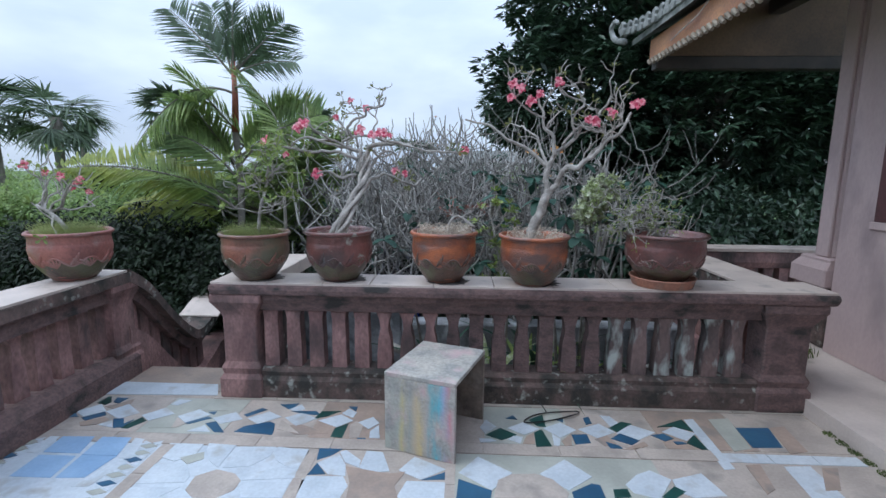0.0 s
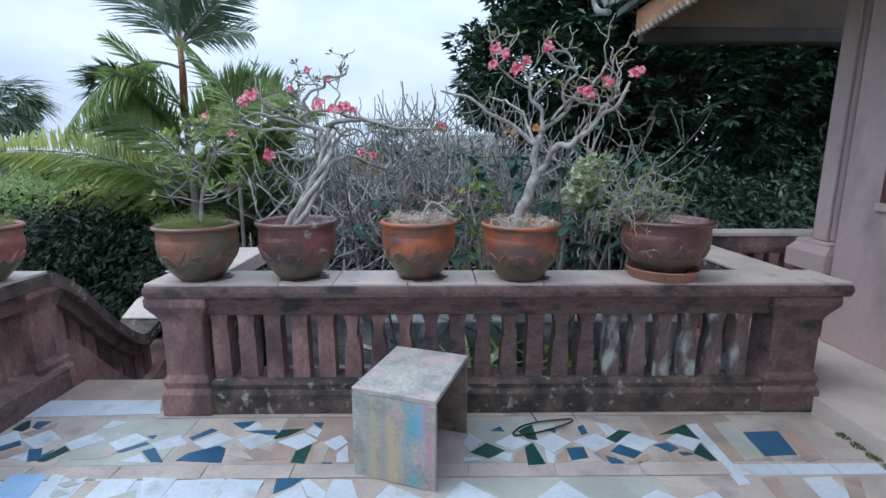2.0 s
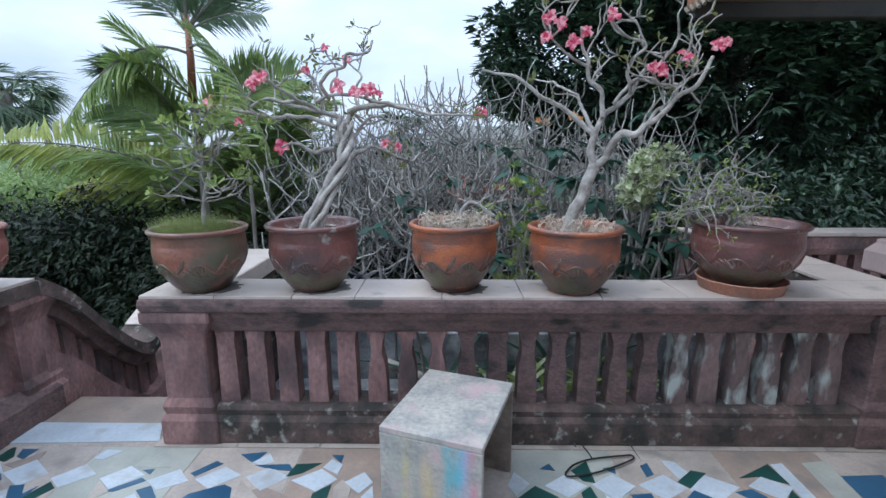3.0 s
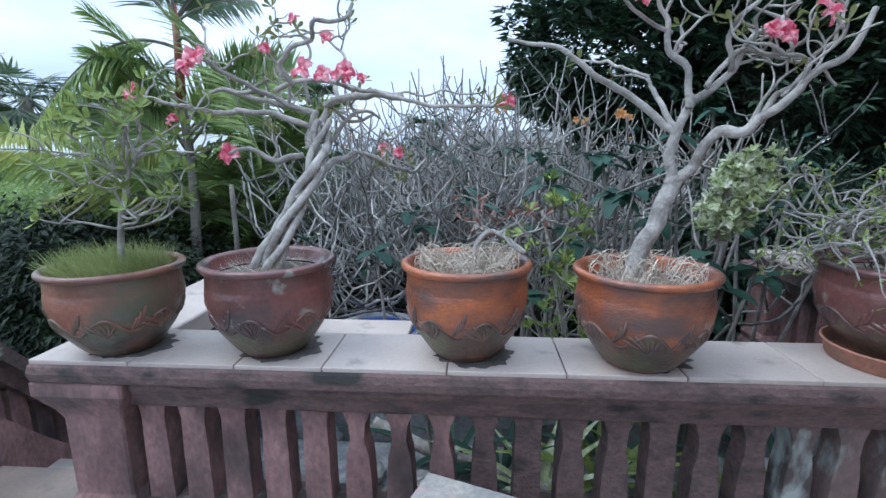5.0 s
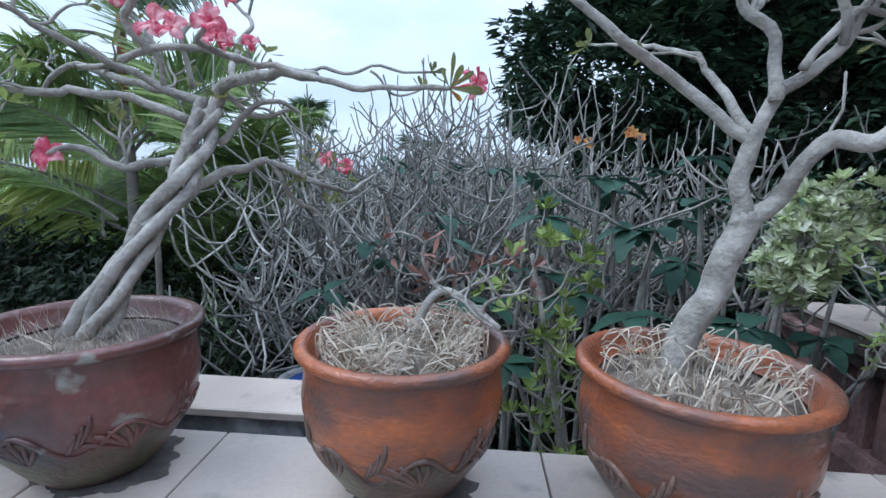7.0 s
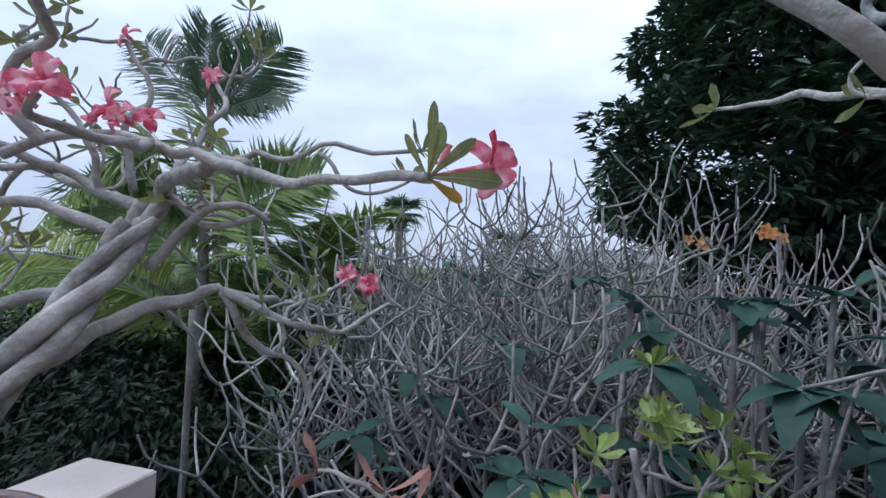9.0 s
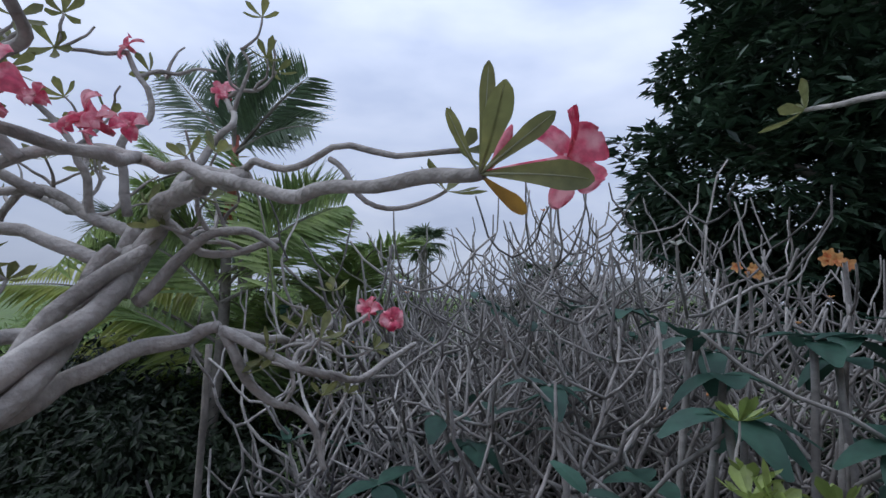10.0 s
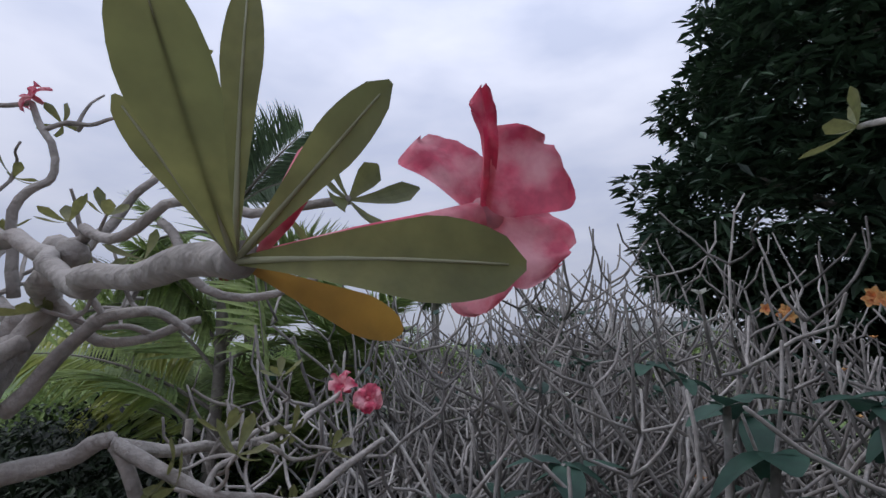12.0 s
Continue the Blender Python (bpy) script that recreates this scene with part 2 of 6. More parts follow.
# ---- building helpers ----
class Geo:
    """Points and faces gathered for one mesh."""

    def __init__(self):
        self.v, self.f = [], []

    def box(self, x0, x1, y0, y1, z0, z1, b=0.0):
        """A block; b: bevel of its edges."""
        if b <= 0:
            o = len(self.v)
            self.v += [(x, y, z) for z in (z0, z1) for x, y in ((x0, y0), (x1, y0), (x1, y1), (x0, y1))]
            self.f += [tuple(o + i for i in q) for q in ((3, 2, 1, 0), (4, 5, 6, 7), (0, 1, 5, 4), (1, 2, 6, 5), (2, 3, 7, 6), (3, 0, 4, 7))]
        else:
            self.stack([(x0, x1, y0, y1)] * 2, [z0, z1], b)

    def stack(self, rects, zs, b=0.006):
        """A moulded block: rectangles with cut corners, one above the other."""
        rings = []
        for i, ((x0, x1, y0, y1), z) in enumerate(zip(rects, zs)):
            for d, dz in (((b, 0), (0, b)) if i == 0 else ((0, -b), (b, 0)) if i == len(zs) - 1 else ((0, 0),)):
                c = b + d
                o = len(self.v)
                self.v += [(x0 + c, y0 + d, z + dz), (x1 - c, y0 + d, z + dz), (x1 - d, y0 + c, z + dz), (x1 - d, y1 - c, z + dz),
                           (x1 - c, y1 - d, z + dz), (x0 + c, y1 - d, z + dz), (x0 + d, y1 - c, z + dz), (x0 + d, y0 + c, z + dz)]
                rings.append(o)
        for a, c in zip(rings, rings[1:]):
            self.f += [(a + i, a + (i + 1) % 8, c + (i + 1) % 8, c + i) for i in range(8)]
        self.f += [tuple(rings[0] + i for i in reversed(range(8))), tuple(rings[-1] + i for i in range(8))]

    def prism(self, outline, z0, z1, b=0.0015):
        """A flat piece of any outline (counter-clockwise), its top edge slightly rounded off."""
        n, o = len(outline), len(self.v)
        cx, cy = sum(p[0] for p in outline) / n, sum(p[1] for p in outline) / n
        size = max(math.hypot(p[0] - cx, p[1] - cy) for p in outline)
        s = 1 - b / size
        self.v += [(x, y, z0) for x, y in outline] + [(x, y, z1 - b) for x, y in outline] + [(cx + (x - cx) * s, cy + (y - cy) * s, z1) for x, y in outline]
        for r in (0, n):
            self.f += [(o + r + i, o + r + (i + 1) % n, o + r + n + (i + 1) % n, o + r + n + i) for i in range(n)]
        self.f.append(tuple(o + 2 * n + i for i in range(n)))

    def lathe(self, profile, n=32, cx=0.0, cy=0.0, wobble=0.0, foot=True, lid=True):
        """A turned body from (radius, height) pairs."""
        o = len(self.v)
        for r, z in profile:
            self.v += [(cx + r * (1 + wobble * math.sin(3 * a + z * 9)) * math.cos(a), cy + r * (1 + wobble * math.sin(3 * a + z * 9)) * math.sin(a), z) for a in (2 * math.pi * i / n for i in range(n))]
        for j in range(len(profile) - 1):
            self.f += [(o + j * n + i, o + j * n + (i + 1) % n, o + (j + 1) * n + (i + 1) % n, o + (j + 1) * n + i) for i in range(n)]
        if foot:
            self.f.append(tuple(o + i for i in reversed(range(n))))
        if lid:
            self.f.append(tuple(o + (len(profile) - 1) * n + i for i in range(n)))

    def tube(self, pts, radii, n=6):
        """A tapering round bar along points."""
        pts = [Vector(p) for p in pts]
        o, side = len(self.v), None
        for i, p in enumerate(pts):
            d = (pts[min(i + 1, len(pts) - 1)] - pts[max(i - 1, 0)]).normalized()
            if side is None:
                side = d.orthogonal().normalized()
            side = (side - d * side.dot(d)).normalized()
            up = d.cross(side)
            for k in range(n):
                a = 2 * math.pi * k / n
                self.v.append(tuple(p + (side * math.cos(a) + up * math.sin(a)) * radii[i]))
        for j in range(len(pts) - 1):
            self.f += [(o + j * n + i, o + j * n + (i + 1) % n, o + (j + 1) * n + (i + 1) % n, o + (j + 1) * n + i) for i in range(n)]
        self.f.append(tuple(o + i for i in reversed(range(n))))
        self.f.append(tuple(o + (len(pts) - 1) * n + i for i in range(n)))

    def leaf(self, base, way, up, length, width, droop=0.2, fold=0.15, steps=4, blunt=0.0):
        """A blade with a midrib fold, widest past its middle, bending down towards its tip."""
        base, way = Vector(base), Vector(way).normalized()
        side = way.cross(Vector(up))
        side = side.normalized() if side.length > 1e-4 else way.orthogonal().normalized()
        up = side.cross(way)
        o = len(self.v)
        for i in range(steps + 1):
            s = i / steps
            w = width / 2 * (math.sin(math.pi * min(0.97, s ** 0.8 * (1 - blunt) + 0.03)) if s < 1 or blunt else 0.02)
            c = base + way * (length * s) - up * (droop * length * s * s)
            self.v += [tuple(c - side * w + up * (fold * w)), tuple(c), tuple(c + side * w + up * (fold * w))]
        for i in range(steps):
            a = o + 3 * i
            self.f += [(a, a + 1, a + 4, a + 3), (a + 1, a + 2, a + 5, a + 4)]

    def spoon(self, base, tip, face, width, bend=0.0, steps=16):
        """A spoon-shaped leaf, widest near its rounded tip; face: the way its upper side looks."""
        base, tip = Vector(base), Vector(tip)
        way = tip - base
        length = way.length
        way.normalize()
        side = way.cross(Vector(face)).normalized()
        up = side.cross(way)
        o = len(self.v)
        for i in range(steps + 1):
            s = i / steps
            w = width / 2 * (0.10 + 0.90 * (s / 0.7) ** 1.1 if s < 0.7 else math.sqrt(max(0.0, 1 - ((s - 0.7) / 0.302) ** 2)))
            c = base + way * (length * s) + up * (bend * length * math.sin(math.pi * s))
            for q in (-1, -0.5, 0, 0.5, 1):
                self.v.append(tuple(c + side * (w * q) + up * (0.22 * w * q * q)))
        for i in range(steps):
            for j in range(4):
                a = o + 5 * i + j
                self.f.append((a, a + 1, a + 6, a + 5))

    def flake(self, base, way, size, twist):
        """A small simple leaf: two facets along a midrib."""
        o = len(self.v)
        side = way.cross(twist)
        side = side.normalized() * size * 0.19 if side.length > 1e-5 else Vector((size * 0.19, 0, 0))
        up = side.cross(way).normalized() * size * 0.06
        tip, mid = base + way * size, base + way * size * 0.45
        self.v += [tuple(base), tuple(mid + side + up), tuple(tip), tuple(mid - side + up)]
        self.f += [(o, o + 1, o + 2), (o, o + 2, o + 3)]

    def mesh(self, name, smooth=False):
        me = bpy.data.meshes.new(name)
        me.from_pydata(self.v, [], self.f)
        if smooth:
            me.polygons.foreach_set("use_smooth", [True] * len(me.polygons))
        me.update()
        return me


def part(name, geo, material, parent=None, label="", smooth=False):
    """One mesh object from a Geo (or a ready mesh), under a thing, a part or the setting."""
    me = geo.mesh(name, smooth) if isinstance(geo, Geo) else geo
    if not me.materials:
        me.materials.append(material)
    ob = new(name, me)
    if parent:
        ob.parent = parent
    return tagged(ob, label)


def thing(name, label, category, place=(0, 0, 0), turn=0, group="", kind=""):
    ob = new(name)
    ob.empty_display_size = 0.1
    ob.matrix_world = pose(*place, 0, 0, turn)
    return tagged(ob, label, category, group, kind)


def smooth_line(pts, per=5):
    """Points on a soft curve through the given ones."""
    pts = [Vector(p) for p in pts]
    out = []
    for i in range(len(pts) - 1):
        a, b, c, d = pts[max(i - 1, 0)], pts[i], pts[i + 1], pts[min(i + 2, len(pts) - 1)]
        for k in range(per):
            t = k / per
            out.append(0.5 * ((2 * b) + (c - a) * t + (2 * a - 5 * b + 4 * c - d) * t * t + (3 * b - a - 3 * c + d) * t ** 3))
    return out + [pts[-1]]


def limb(geo, r0, r1, *pts, wob=0.25, n=8, kink=0.0):
    """A crooked living branch through points; kink: how far it strays on its way, in metres."""
    line = smooth_line(pts, 6)
    radii = []
    last = len(line) - 1
    for i, p in enumerate(line):
        s = i / last
        r = r0 + (r1 - r0) * s
        radii.append(r * (1 + 0.12 * noise.noise(p * 23) + 0.06 * noise.noise(p * 70)))
        stray = Vector((noise.noise(p * 9), noise.noise(p * 9 + Vector((7, 0, 0))), noise.noise(p * 9 + Vector((0, 7, 0)))))
        bend = Vector((noise.noise(p * 15 + Vector((3, 0, 1))), noise.noise(p * 15 + Vector((0, 5, 2))), noise.noise(p * 15 + Vector((1, 2, 9)))))
        line[i] = p + stray * r * wob * 2 + bend * kink * 2 * min(1.0, 4 * s, 4 * (1 - s))
    geo.tube(line, radii, n)
    return line


# ---- setting: ground, floor, house ----
def slab(name, material, x0, x1, y0, y1, z0, z1, kind="structure", label="", category=""):
    g = Geo()
    g.box(x0, x1, y0, y1, z0, z1)
    return tagged(part(name, g, material), label, category, kind=kind)


GROUND_Z = -0.95


def ground():
    g = Geo()
    n, size = 40, 400.0
    for j in range(n + 1):
        for i in range(n + 1):
            u, w = (i / n * 2 - 1), (j / n * 2 - 1)
            x, y = size * u * abs(u) ** 1.5, size * w * abs(w) ** 1.5
            z = GROUND_Z + 0.10 * noise.noise(Vector((x * 0.3, y * 0.3, 0))) * (1 if abs(x) + abs(y) < 60 else 0)
            g.v.append((x, y, z))
    for j in range(n):
        for i in range(n):
            a = j * (n + 1) + i
            g.f.append((a, a + 1, a + n + 2, a + n + 1))
    tagged(part("ground", g, GRASS, smooth=True), "uneven green lawn and field", "ground", kind="structure")


ground()
floor = slab("floor", GROUT, -2.75, 2.14, -3.0, 2.93, -0.20, -0.004, label="terrace floor of broken coloured tile mosaic", category="floor")
slab("terrace_base", GREY_WALL, -2.75, 2.2, -3.0, 3.10, -1.2, -0.204, label="rendered grey base under the terrace", category="terrace base")
ledge = slab("house_ledge", LEDGE, 2.144, 6.0, -3.0, 4.75, -1.2, 0.10, label="pale raised ledge along the house", category="ledge")

# house: wall, pilaster, window, roof
wall = slab("wall_house", HOUSE_PAINT, 2.86, 3.10, -3.0, 3.70, 0.104, 3.4, label="rose plastered house wall with stains", category="wall")
slab("wall_house_back", HOUSE_PAINT, 3.104, 6.0, -3.0, -2.8, 0.104, 3.4, label="rose plastered house wall", category="wall")
slab("wall_behind", HOUSE_PAINT, -2.75, 2.856, -3.25, -3.0, -0.2, 3.4, label="rose plastered wall behind the terrace", category="wall")

pil = thing("pilaster", "rose plastered pilaster on a stepped base", "pilaster", kind="structure")
g = Geo()
g.stack([(2.80, 3.16, 3.71, 4.10), (2.80, 3.16, 3.71, 4.10), (2.84, 3.13, 3.73, 4.06), (2.84, 3.13, 3.73, 4.06)], [0.60, 0.74, 0.80, 0.83], 0.012)
part("base_block", g, HOUSE_PAINT, pil)
g = Geo()
g.box(2.88, 3.10, 3.75, 4.02, 0.104, 0.60, 0.01)
part("foot", g, DARK_STONE, pil, "dark brick foot")
g = Geo()
g.box(2.90, 3.10, 3.77, 3.98, 0.83, 3.3, 0.012)
part("shaft", g, HOUSE_PAINT, pil)
g = Geo()
g.box(2.872, 2.905, 3.80, 3.93, 0.83, 3.3, 0.008)
part("raised_strip", g, HOUSE_PAINT, pil)

# window with a red wooden shutter in the house wall
win = thing("window_1", "dark red wooden window with pale sill", "window", kind="structure")
g = Geo()
for a in ((2.84, 2.875, 2.60, 3.43, 1.10, 1.155), (2.84, 2.875, 2.60, 3.43, 1.90, 1.95)):
    g.box(*a, 0.006)
part("sill", g, HOUSE_PAINT, win)
g = Geo()
g.box(2.845, 2.872, 2.62, 3.40, 1.157, 1.898, 0.004)
part("shutter", g, paint("dark_red_wood", (0.14, 0.05, 0.05), (0.07, 0.03, 0.03), 0.5, 4, 60, 0.2), win)

roof = thing("roof", "tiled roof with carved crest tiles and wooden eaves", "roof", kind="structure")
g = Geo()
EV = 1.90
o = len(g.v)
g.v += [(EV, -3.2, 2.63), (EV, 5.12, 2.63), (5.0, 5.12, 4.3), (5.0, -3.2, 4.3), (EV, -3.2, 2.67), (EV, 5.12, 2.67), (5.0, 5.12, 4.34), (5.0, -3.2, 4.34)]
g.f += [(0, 1, 2, 3), (7, 6, 5, 4), (0, 4, 5, 1), (1, 5, 6, 2), (2, 6, 7, 3), (3, 7, 4, 0)]
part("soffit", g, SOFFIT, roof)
g = Geo()
g.box(EV - 0.03, EV - 0.002, -3.2, 5.15, 2.60, 2.80, 0.006)
part("fascia", g, FASCIA, roof)
g = Geo()
for i in range(60):
    y = 5.14 - i * 0.085
    g.tube([(EV - 0.035, y, 2.60), (EV - 0.035, y - 0.055, 2.555)], [0.022, 0.016], 6)
part("rope_trim", g, paint("pale_carved_trim", (0.42, 0.36, 0.28), (0.26, 0.21, 0.16), 0.8, 8, 60, 0.3), roof)
g = Geo()
o = len(g.v)
g.v += [(EV - 0.12, -3.2, 2.81), (EV - 0.12, 5.42, 2.81), (5.0, 5.42, 4.50), (5.0, -3.2, 4.50), (EV - 0.12, -3.2, 2.87), (EV - 0.12, 5.42, 2.87), (5.0, 5.42, 4.60), (5.0, -3.2, 4.60)]
g.f += [(0, 1, 2, 3), (7, 6, 5, 4), (0, 4, 5, 1), (1, 5, 6, 2), (2, 6, 7, 3), (3, 7, 4, 0)]
part("roof_deck", g, ROOF_TILE, roof)
crest = Geo()
crest.stack([(-0.02, 0.02, -0.055, 0.055), (-0.02, 0.02, -0.06, 0.06), (-0.018, 0.018, -0.035, 0.035), (-0.018, 0.018, -0.05, 0.05), (-0.012, 0.012, -0.02, 0.02)], [0, 0.05, 0.075, 0.105, 0.14], 0.006)
crest_mesh = crest.mesh("crest_tile")
for i in range(34):
    ob = part("crest_tile", crest_mesh, ROOF_TILE, roof)
    ob.matrix_local = pose(EV - 0.12 - 0.10 * max(0, 1 - i / 6), 5.42 - i * 0.125, 2.86 + 0.05 * max(0, 1 - i / 3), 6 * (i % 2), 0, 4 * math.sin(i * 2.1))
g = Geo()
limb(g, 0.035, 0.02, (EV - 0.2, 5.42, 2.86), (EV - 0.24, 5.62, 2.92), (EV - 0.26, 5.72, 3.04), (EV - 0.25, 5.66, 3.12), (EV - 0.24, 5.58, 3.08), n=8)
limb(g, 0.03, 0.018, (EV - 0.2, 5.44, 2.92), (EV - 0.22, 5.52, 3.0), (EV - 0.22, 5.46, 3.06), n=8)
part("corner_scroll", g, ROOF_TILE, roof, "carved grey corner scroll", True)
g = Geo()
g.box(EV + 0.002, 6.0, 5.04, 5.16, 2.50, 2.627, 0.01)
part("tie_beam", g, DARK_WOOD, roof)
g = Geo()
g.v += [(EV + 0.01, 5.06, 2.628), (5.0, 5.06, 2.628), (5.0, 5.06, 4.29), (EV + 0.01, 5.10, 2.628), (5.0, 5.10, 2.628), (5.0, 5.10, 4.29)]
g.f += [(0, 1, 2), (5, 4, 3), (0, 3, 4, 1), (1, 4, 5, 2), (2, 5, 3, 0)]
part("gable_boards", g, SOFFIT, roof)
g = Geo()
g.tube([(1.84, 3.93, 2.77), (1.84, 4.12, 2.71), (1.84, 4.38, 2.68), (1.84, 4.57, 2.65)], [0.006] * 4, 5)
part("hanging_cable", g, CAP_TILE, roof, "thin pale hanging cable")
g = Geo()
g.box(2.92, 3.06, -3.0, 5.03, 3.0, 3.13, 0.01)
part("wall_plate", g, DARK_WOOD, roof)


# ---- balustrades ----
def baluster(h, waist):
    """A flat cut-out baluster; waist: how far it narrows."""
    g = Geo()
    prof = [(0.048, 0.0), (0.048, 0.03), (0.046, 0.12), (0.047 - waist * 0.3, 0.20), (0.046 - waist, 0.27), (0.044 - waist * 0.6, 0.33), (0.05, 0.375), (0.05, 0.385)]
    for r, z in prof:
        g.v += [(-r, -0.045, z * h / 0.385), (r, -0.045, z * h / 0.385), (r, 0.045, z * h / 0.385), (-r, 0.045, z * h / 0.385)]
    for j in range(len(prof) - 1):
        g.f += [(4 * j + i, 4 * j + (i + 1) % 4, 4 * j + 4 + (i + 1) % 4, 4 * j + 4 + i) for i in range(4)]
    return g.mesh("baluster")


STRAIGHT, WAISTED = baluster(0.385, 0.002), baluster(0.385, 0.022)
OLD_STRAIGHT, OLD_WAISTED, LICHENED = baluster(0.385, 0.002), baluster(0.385, 0.016), baluster(0.385, 0.014)


def pier(parent, x0, x1, y0, y1, z0=0.0, top=0.70, material=RED_STONE):
    g = Geo()
    e, f = 0.03, 0.055
    g.stack([(x0 - e, x1 + e, y0 - e, y1 + e), (x0 - e, x1 + e, y0 - e, y1 + e), (x0 - 0.012, x1 + 0.012, y0 - 0.012, y1 + 0.012), (x0 - 0.02, x1 + 0.02, y0 - 0.02, y1 + 0.02), (x0, x1, y0, y1),
             (x0, x1, y0, y1), (x0 - 0.015, x1 + 0.015, y0 - 0.015, y1 + 0.015), (x0 - f, x1 + f, y0 - f, y1 + f), (x0 - f, x1 + f, y0 - f, y1 + f)],
            [z0, z0 + 0.13, z0 + 0.16, z0 + 0.20, z0 + 0.24, top - 0.16, top - 0.12, top - 0.05, top], 0.008)
    return part("pier", g, material, parent)


front = thing("balustrade", "rose cement balustrade blackened by mould", "balustrade", kind="structure")
g = Geo()
g.stack([(-1.31, 1.88, 2.865, 3.09), (-1.31, 1.88, 2.865, 3.09), (-1.31, 1.88, 2.885, 3.07), (-1.31, 1.88, 2.88, 3.075), (-1.31, 1.88, 2.90, 3.055)], [0.0, 0.12, 0.145, 0.175, 0.195], 0.006)
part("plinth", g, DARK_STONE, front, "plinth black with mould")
g = Geo()
g.stack([(-1.31, 1.88, 2.905, 3.05), (-1.31, 1.88, 2.895, 3.06), (-1.31, 1.88, 2.885, 3.07), (-1.31, 1.88, 2.86, 3.095), (-1.31, 1.88, 2.855, 3.10)], [0.58, 0.61, 0.635, 0.665, 0.70], 0.006)
part("top_beam", g, MOULD_STONE, front)
pier(front, -1.53, -1.31, 2.88, 3.08)
pier(front, 1.88, 2.15, 2.88, 3.08, material=MOULD_STONE)
g = Geo()
g.stack([(-1.575, 2.245, 2.82, 3.14), (-1.58, 2.255, 2.815, 3.145), (-1.575, 2.25, 2.82, 3.14)], [0.70, 0.735, 0.766], 0.008)
part("cap", g, MOULD_STONE, front, "lichen-spotted cap moulding")
for i in range(21):
    x = -1.235 + i * 0.1485
    ob = part("baluster", STRAIGHT if i < 5 else WAISTED if i < 8 else OLD_STRAIGHT if i in (9, 12) else LICHENED if i > 14 else OLD_WAISTED, RED_STONE if i < 8 else LICHEN_STONE if i > 14 else MOULD_STONE, front)
    ob.matrix_local = pose(x, 2.975, 0.195)
CAP_X = [-1.57, -1.22, -0.86, -0.57, -0.17, 0.20, 0.56, 0.95, 1.33, 1.70, 2.24]
for a, b in zip(CAP_X, CAP_X[1:]):
    g = Geo()
    g.box(a + 0.002, b - 0.002, 2.83, 3.13, 0.764, 0.780, 0.002)
    part("cap_tile", g, CAP_TILE, front)

# side rail from the front balustrade back to the far rail
side = thing("side_balustrade", "rose cement balustrade beside the planting bed", "balustrade", kind="structure")
g = Geo()
g.stack([(1.84, 2.07, 3.10, 4.75)] * 2 + [(1.86, 2.05, 3.10, 4.75)], [-0.9, 0.13, 0.195], 0.006)
part("plinth", g, RED_STONE, side)
g = Geo()
g.stack([(1.87, 2.04, 3.13, 4.75), (1.85, 2.06, 3.13, 4.75), (1.83, 2.08, 3.15, 4.75), (1.83, 2.08, 3.15, 4.75)], [0.58, 0.63, 0.66, 0.755], 0.006)
part("top_beam", g, DARK_STONE, side)
for i in range(9):
    ob = part("baluster", STRAIGHT, RED_STONE, side)
    ob.matrix_local = pose(1.955, 3.3 + i * 0.15, 0.195, 0, 0, 90)
pier(side, 1.84, 2.07, 4.60, 4.83)
for i in range(5):
    g = Geo()
    g.box(1.82, 2.13, 3.152 + i * 0.34, 3.488 + i * 0.34, 0.757, 0.775, 0.002)
    part("cap_tile", g, CAP_TILE, side)
far_rail = thing("far_balustrade", "rose cement balustrade running to the house", "balustrade", kind="structure")
g = Geo()
g.stack([(2.11, 3.6, 4.62, 4.80)] * 2 + [(2.11, 3.6, 4.64, 4.78)], [-0.9, 0.13, 0.195], 0.006)
part("plinth", g, RED_STONE, far_rail)
g = Geo()
g.stack([(2.13, 3.6, 4.63, 4.79), (2.13, 3.6, 4.60, 4.82), (2.13, 3.6, 4.60, 4.82)], [0.58, 0.64, 0.74], 0.006)
part("top_beam", g, RED_STONE, far_rail)
g = Geo()
g.box(2.13, 3.6, 4.585, 4.835, 0.742, 0.775, 0.004)
part("cap", g, CAP_TILE, far_rail)
for i in range(9):
    ob = part("baluster", STRAIGHT, RED_STONE, far_rail)
    ob.matrix_local = pose(2.24 + i * 0.15, 4.71, 0.195)


# left rail: level beside the terrace, then swooping down along the stair
def swept(g, path, x0, x1, thick):
    """A slab of the given thickness whose top follows (y, z) points."""
    o = len(g.v)
    for y, z in path:
        g.v += [(x0, y, z - thick), (x1, y, z - thick), (x1, y, z), (x0, y, z)]
    for j in range(len(path) - 1):
        g.f += [(o + 4 * j + i, o + 4 * j + 4 + i, o + 4 * j + 4 + (i + 1) % 4, o + 4 * j + (i + 1) % 4) for i in range(4)]
    g.f += [(o, o + 1, o + 2, o + 3), tuple(o + 4 * len(path) - 4 + i for i in (3, 2, 1, 0))]


left = thing("stair_balustrade", "rose cement balustrade curving down the stair", "balustrade", kind="structure")
SWOOP = [(p.y, p.z) for p in smooth_line([(0, 3.15, 0.78), (0, 3.35, 0.64), (0, 3.6, 0.36), (0, 3.85, 0.13), (0, 4.0, 0.07), (0, 4.2, 0.13), (0, 4.4, 0.22), (0, 4.7, 0.22)], 4)]
g = Geo()
swept(g, [(-3.0, 0.76), (3.15, 0.76)], -2.63, -2.31, 0.07)
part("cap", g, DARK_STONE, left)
g = Geo()
swept(g, [(-3.0, 0.777), (2.0, 0.777), (3.14, 0.777)], -2.62, -2.32, 0.015)
part("cap_tile", g, CAP_TILE, left)
g = Geo()
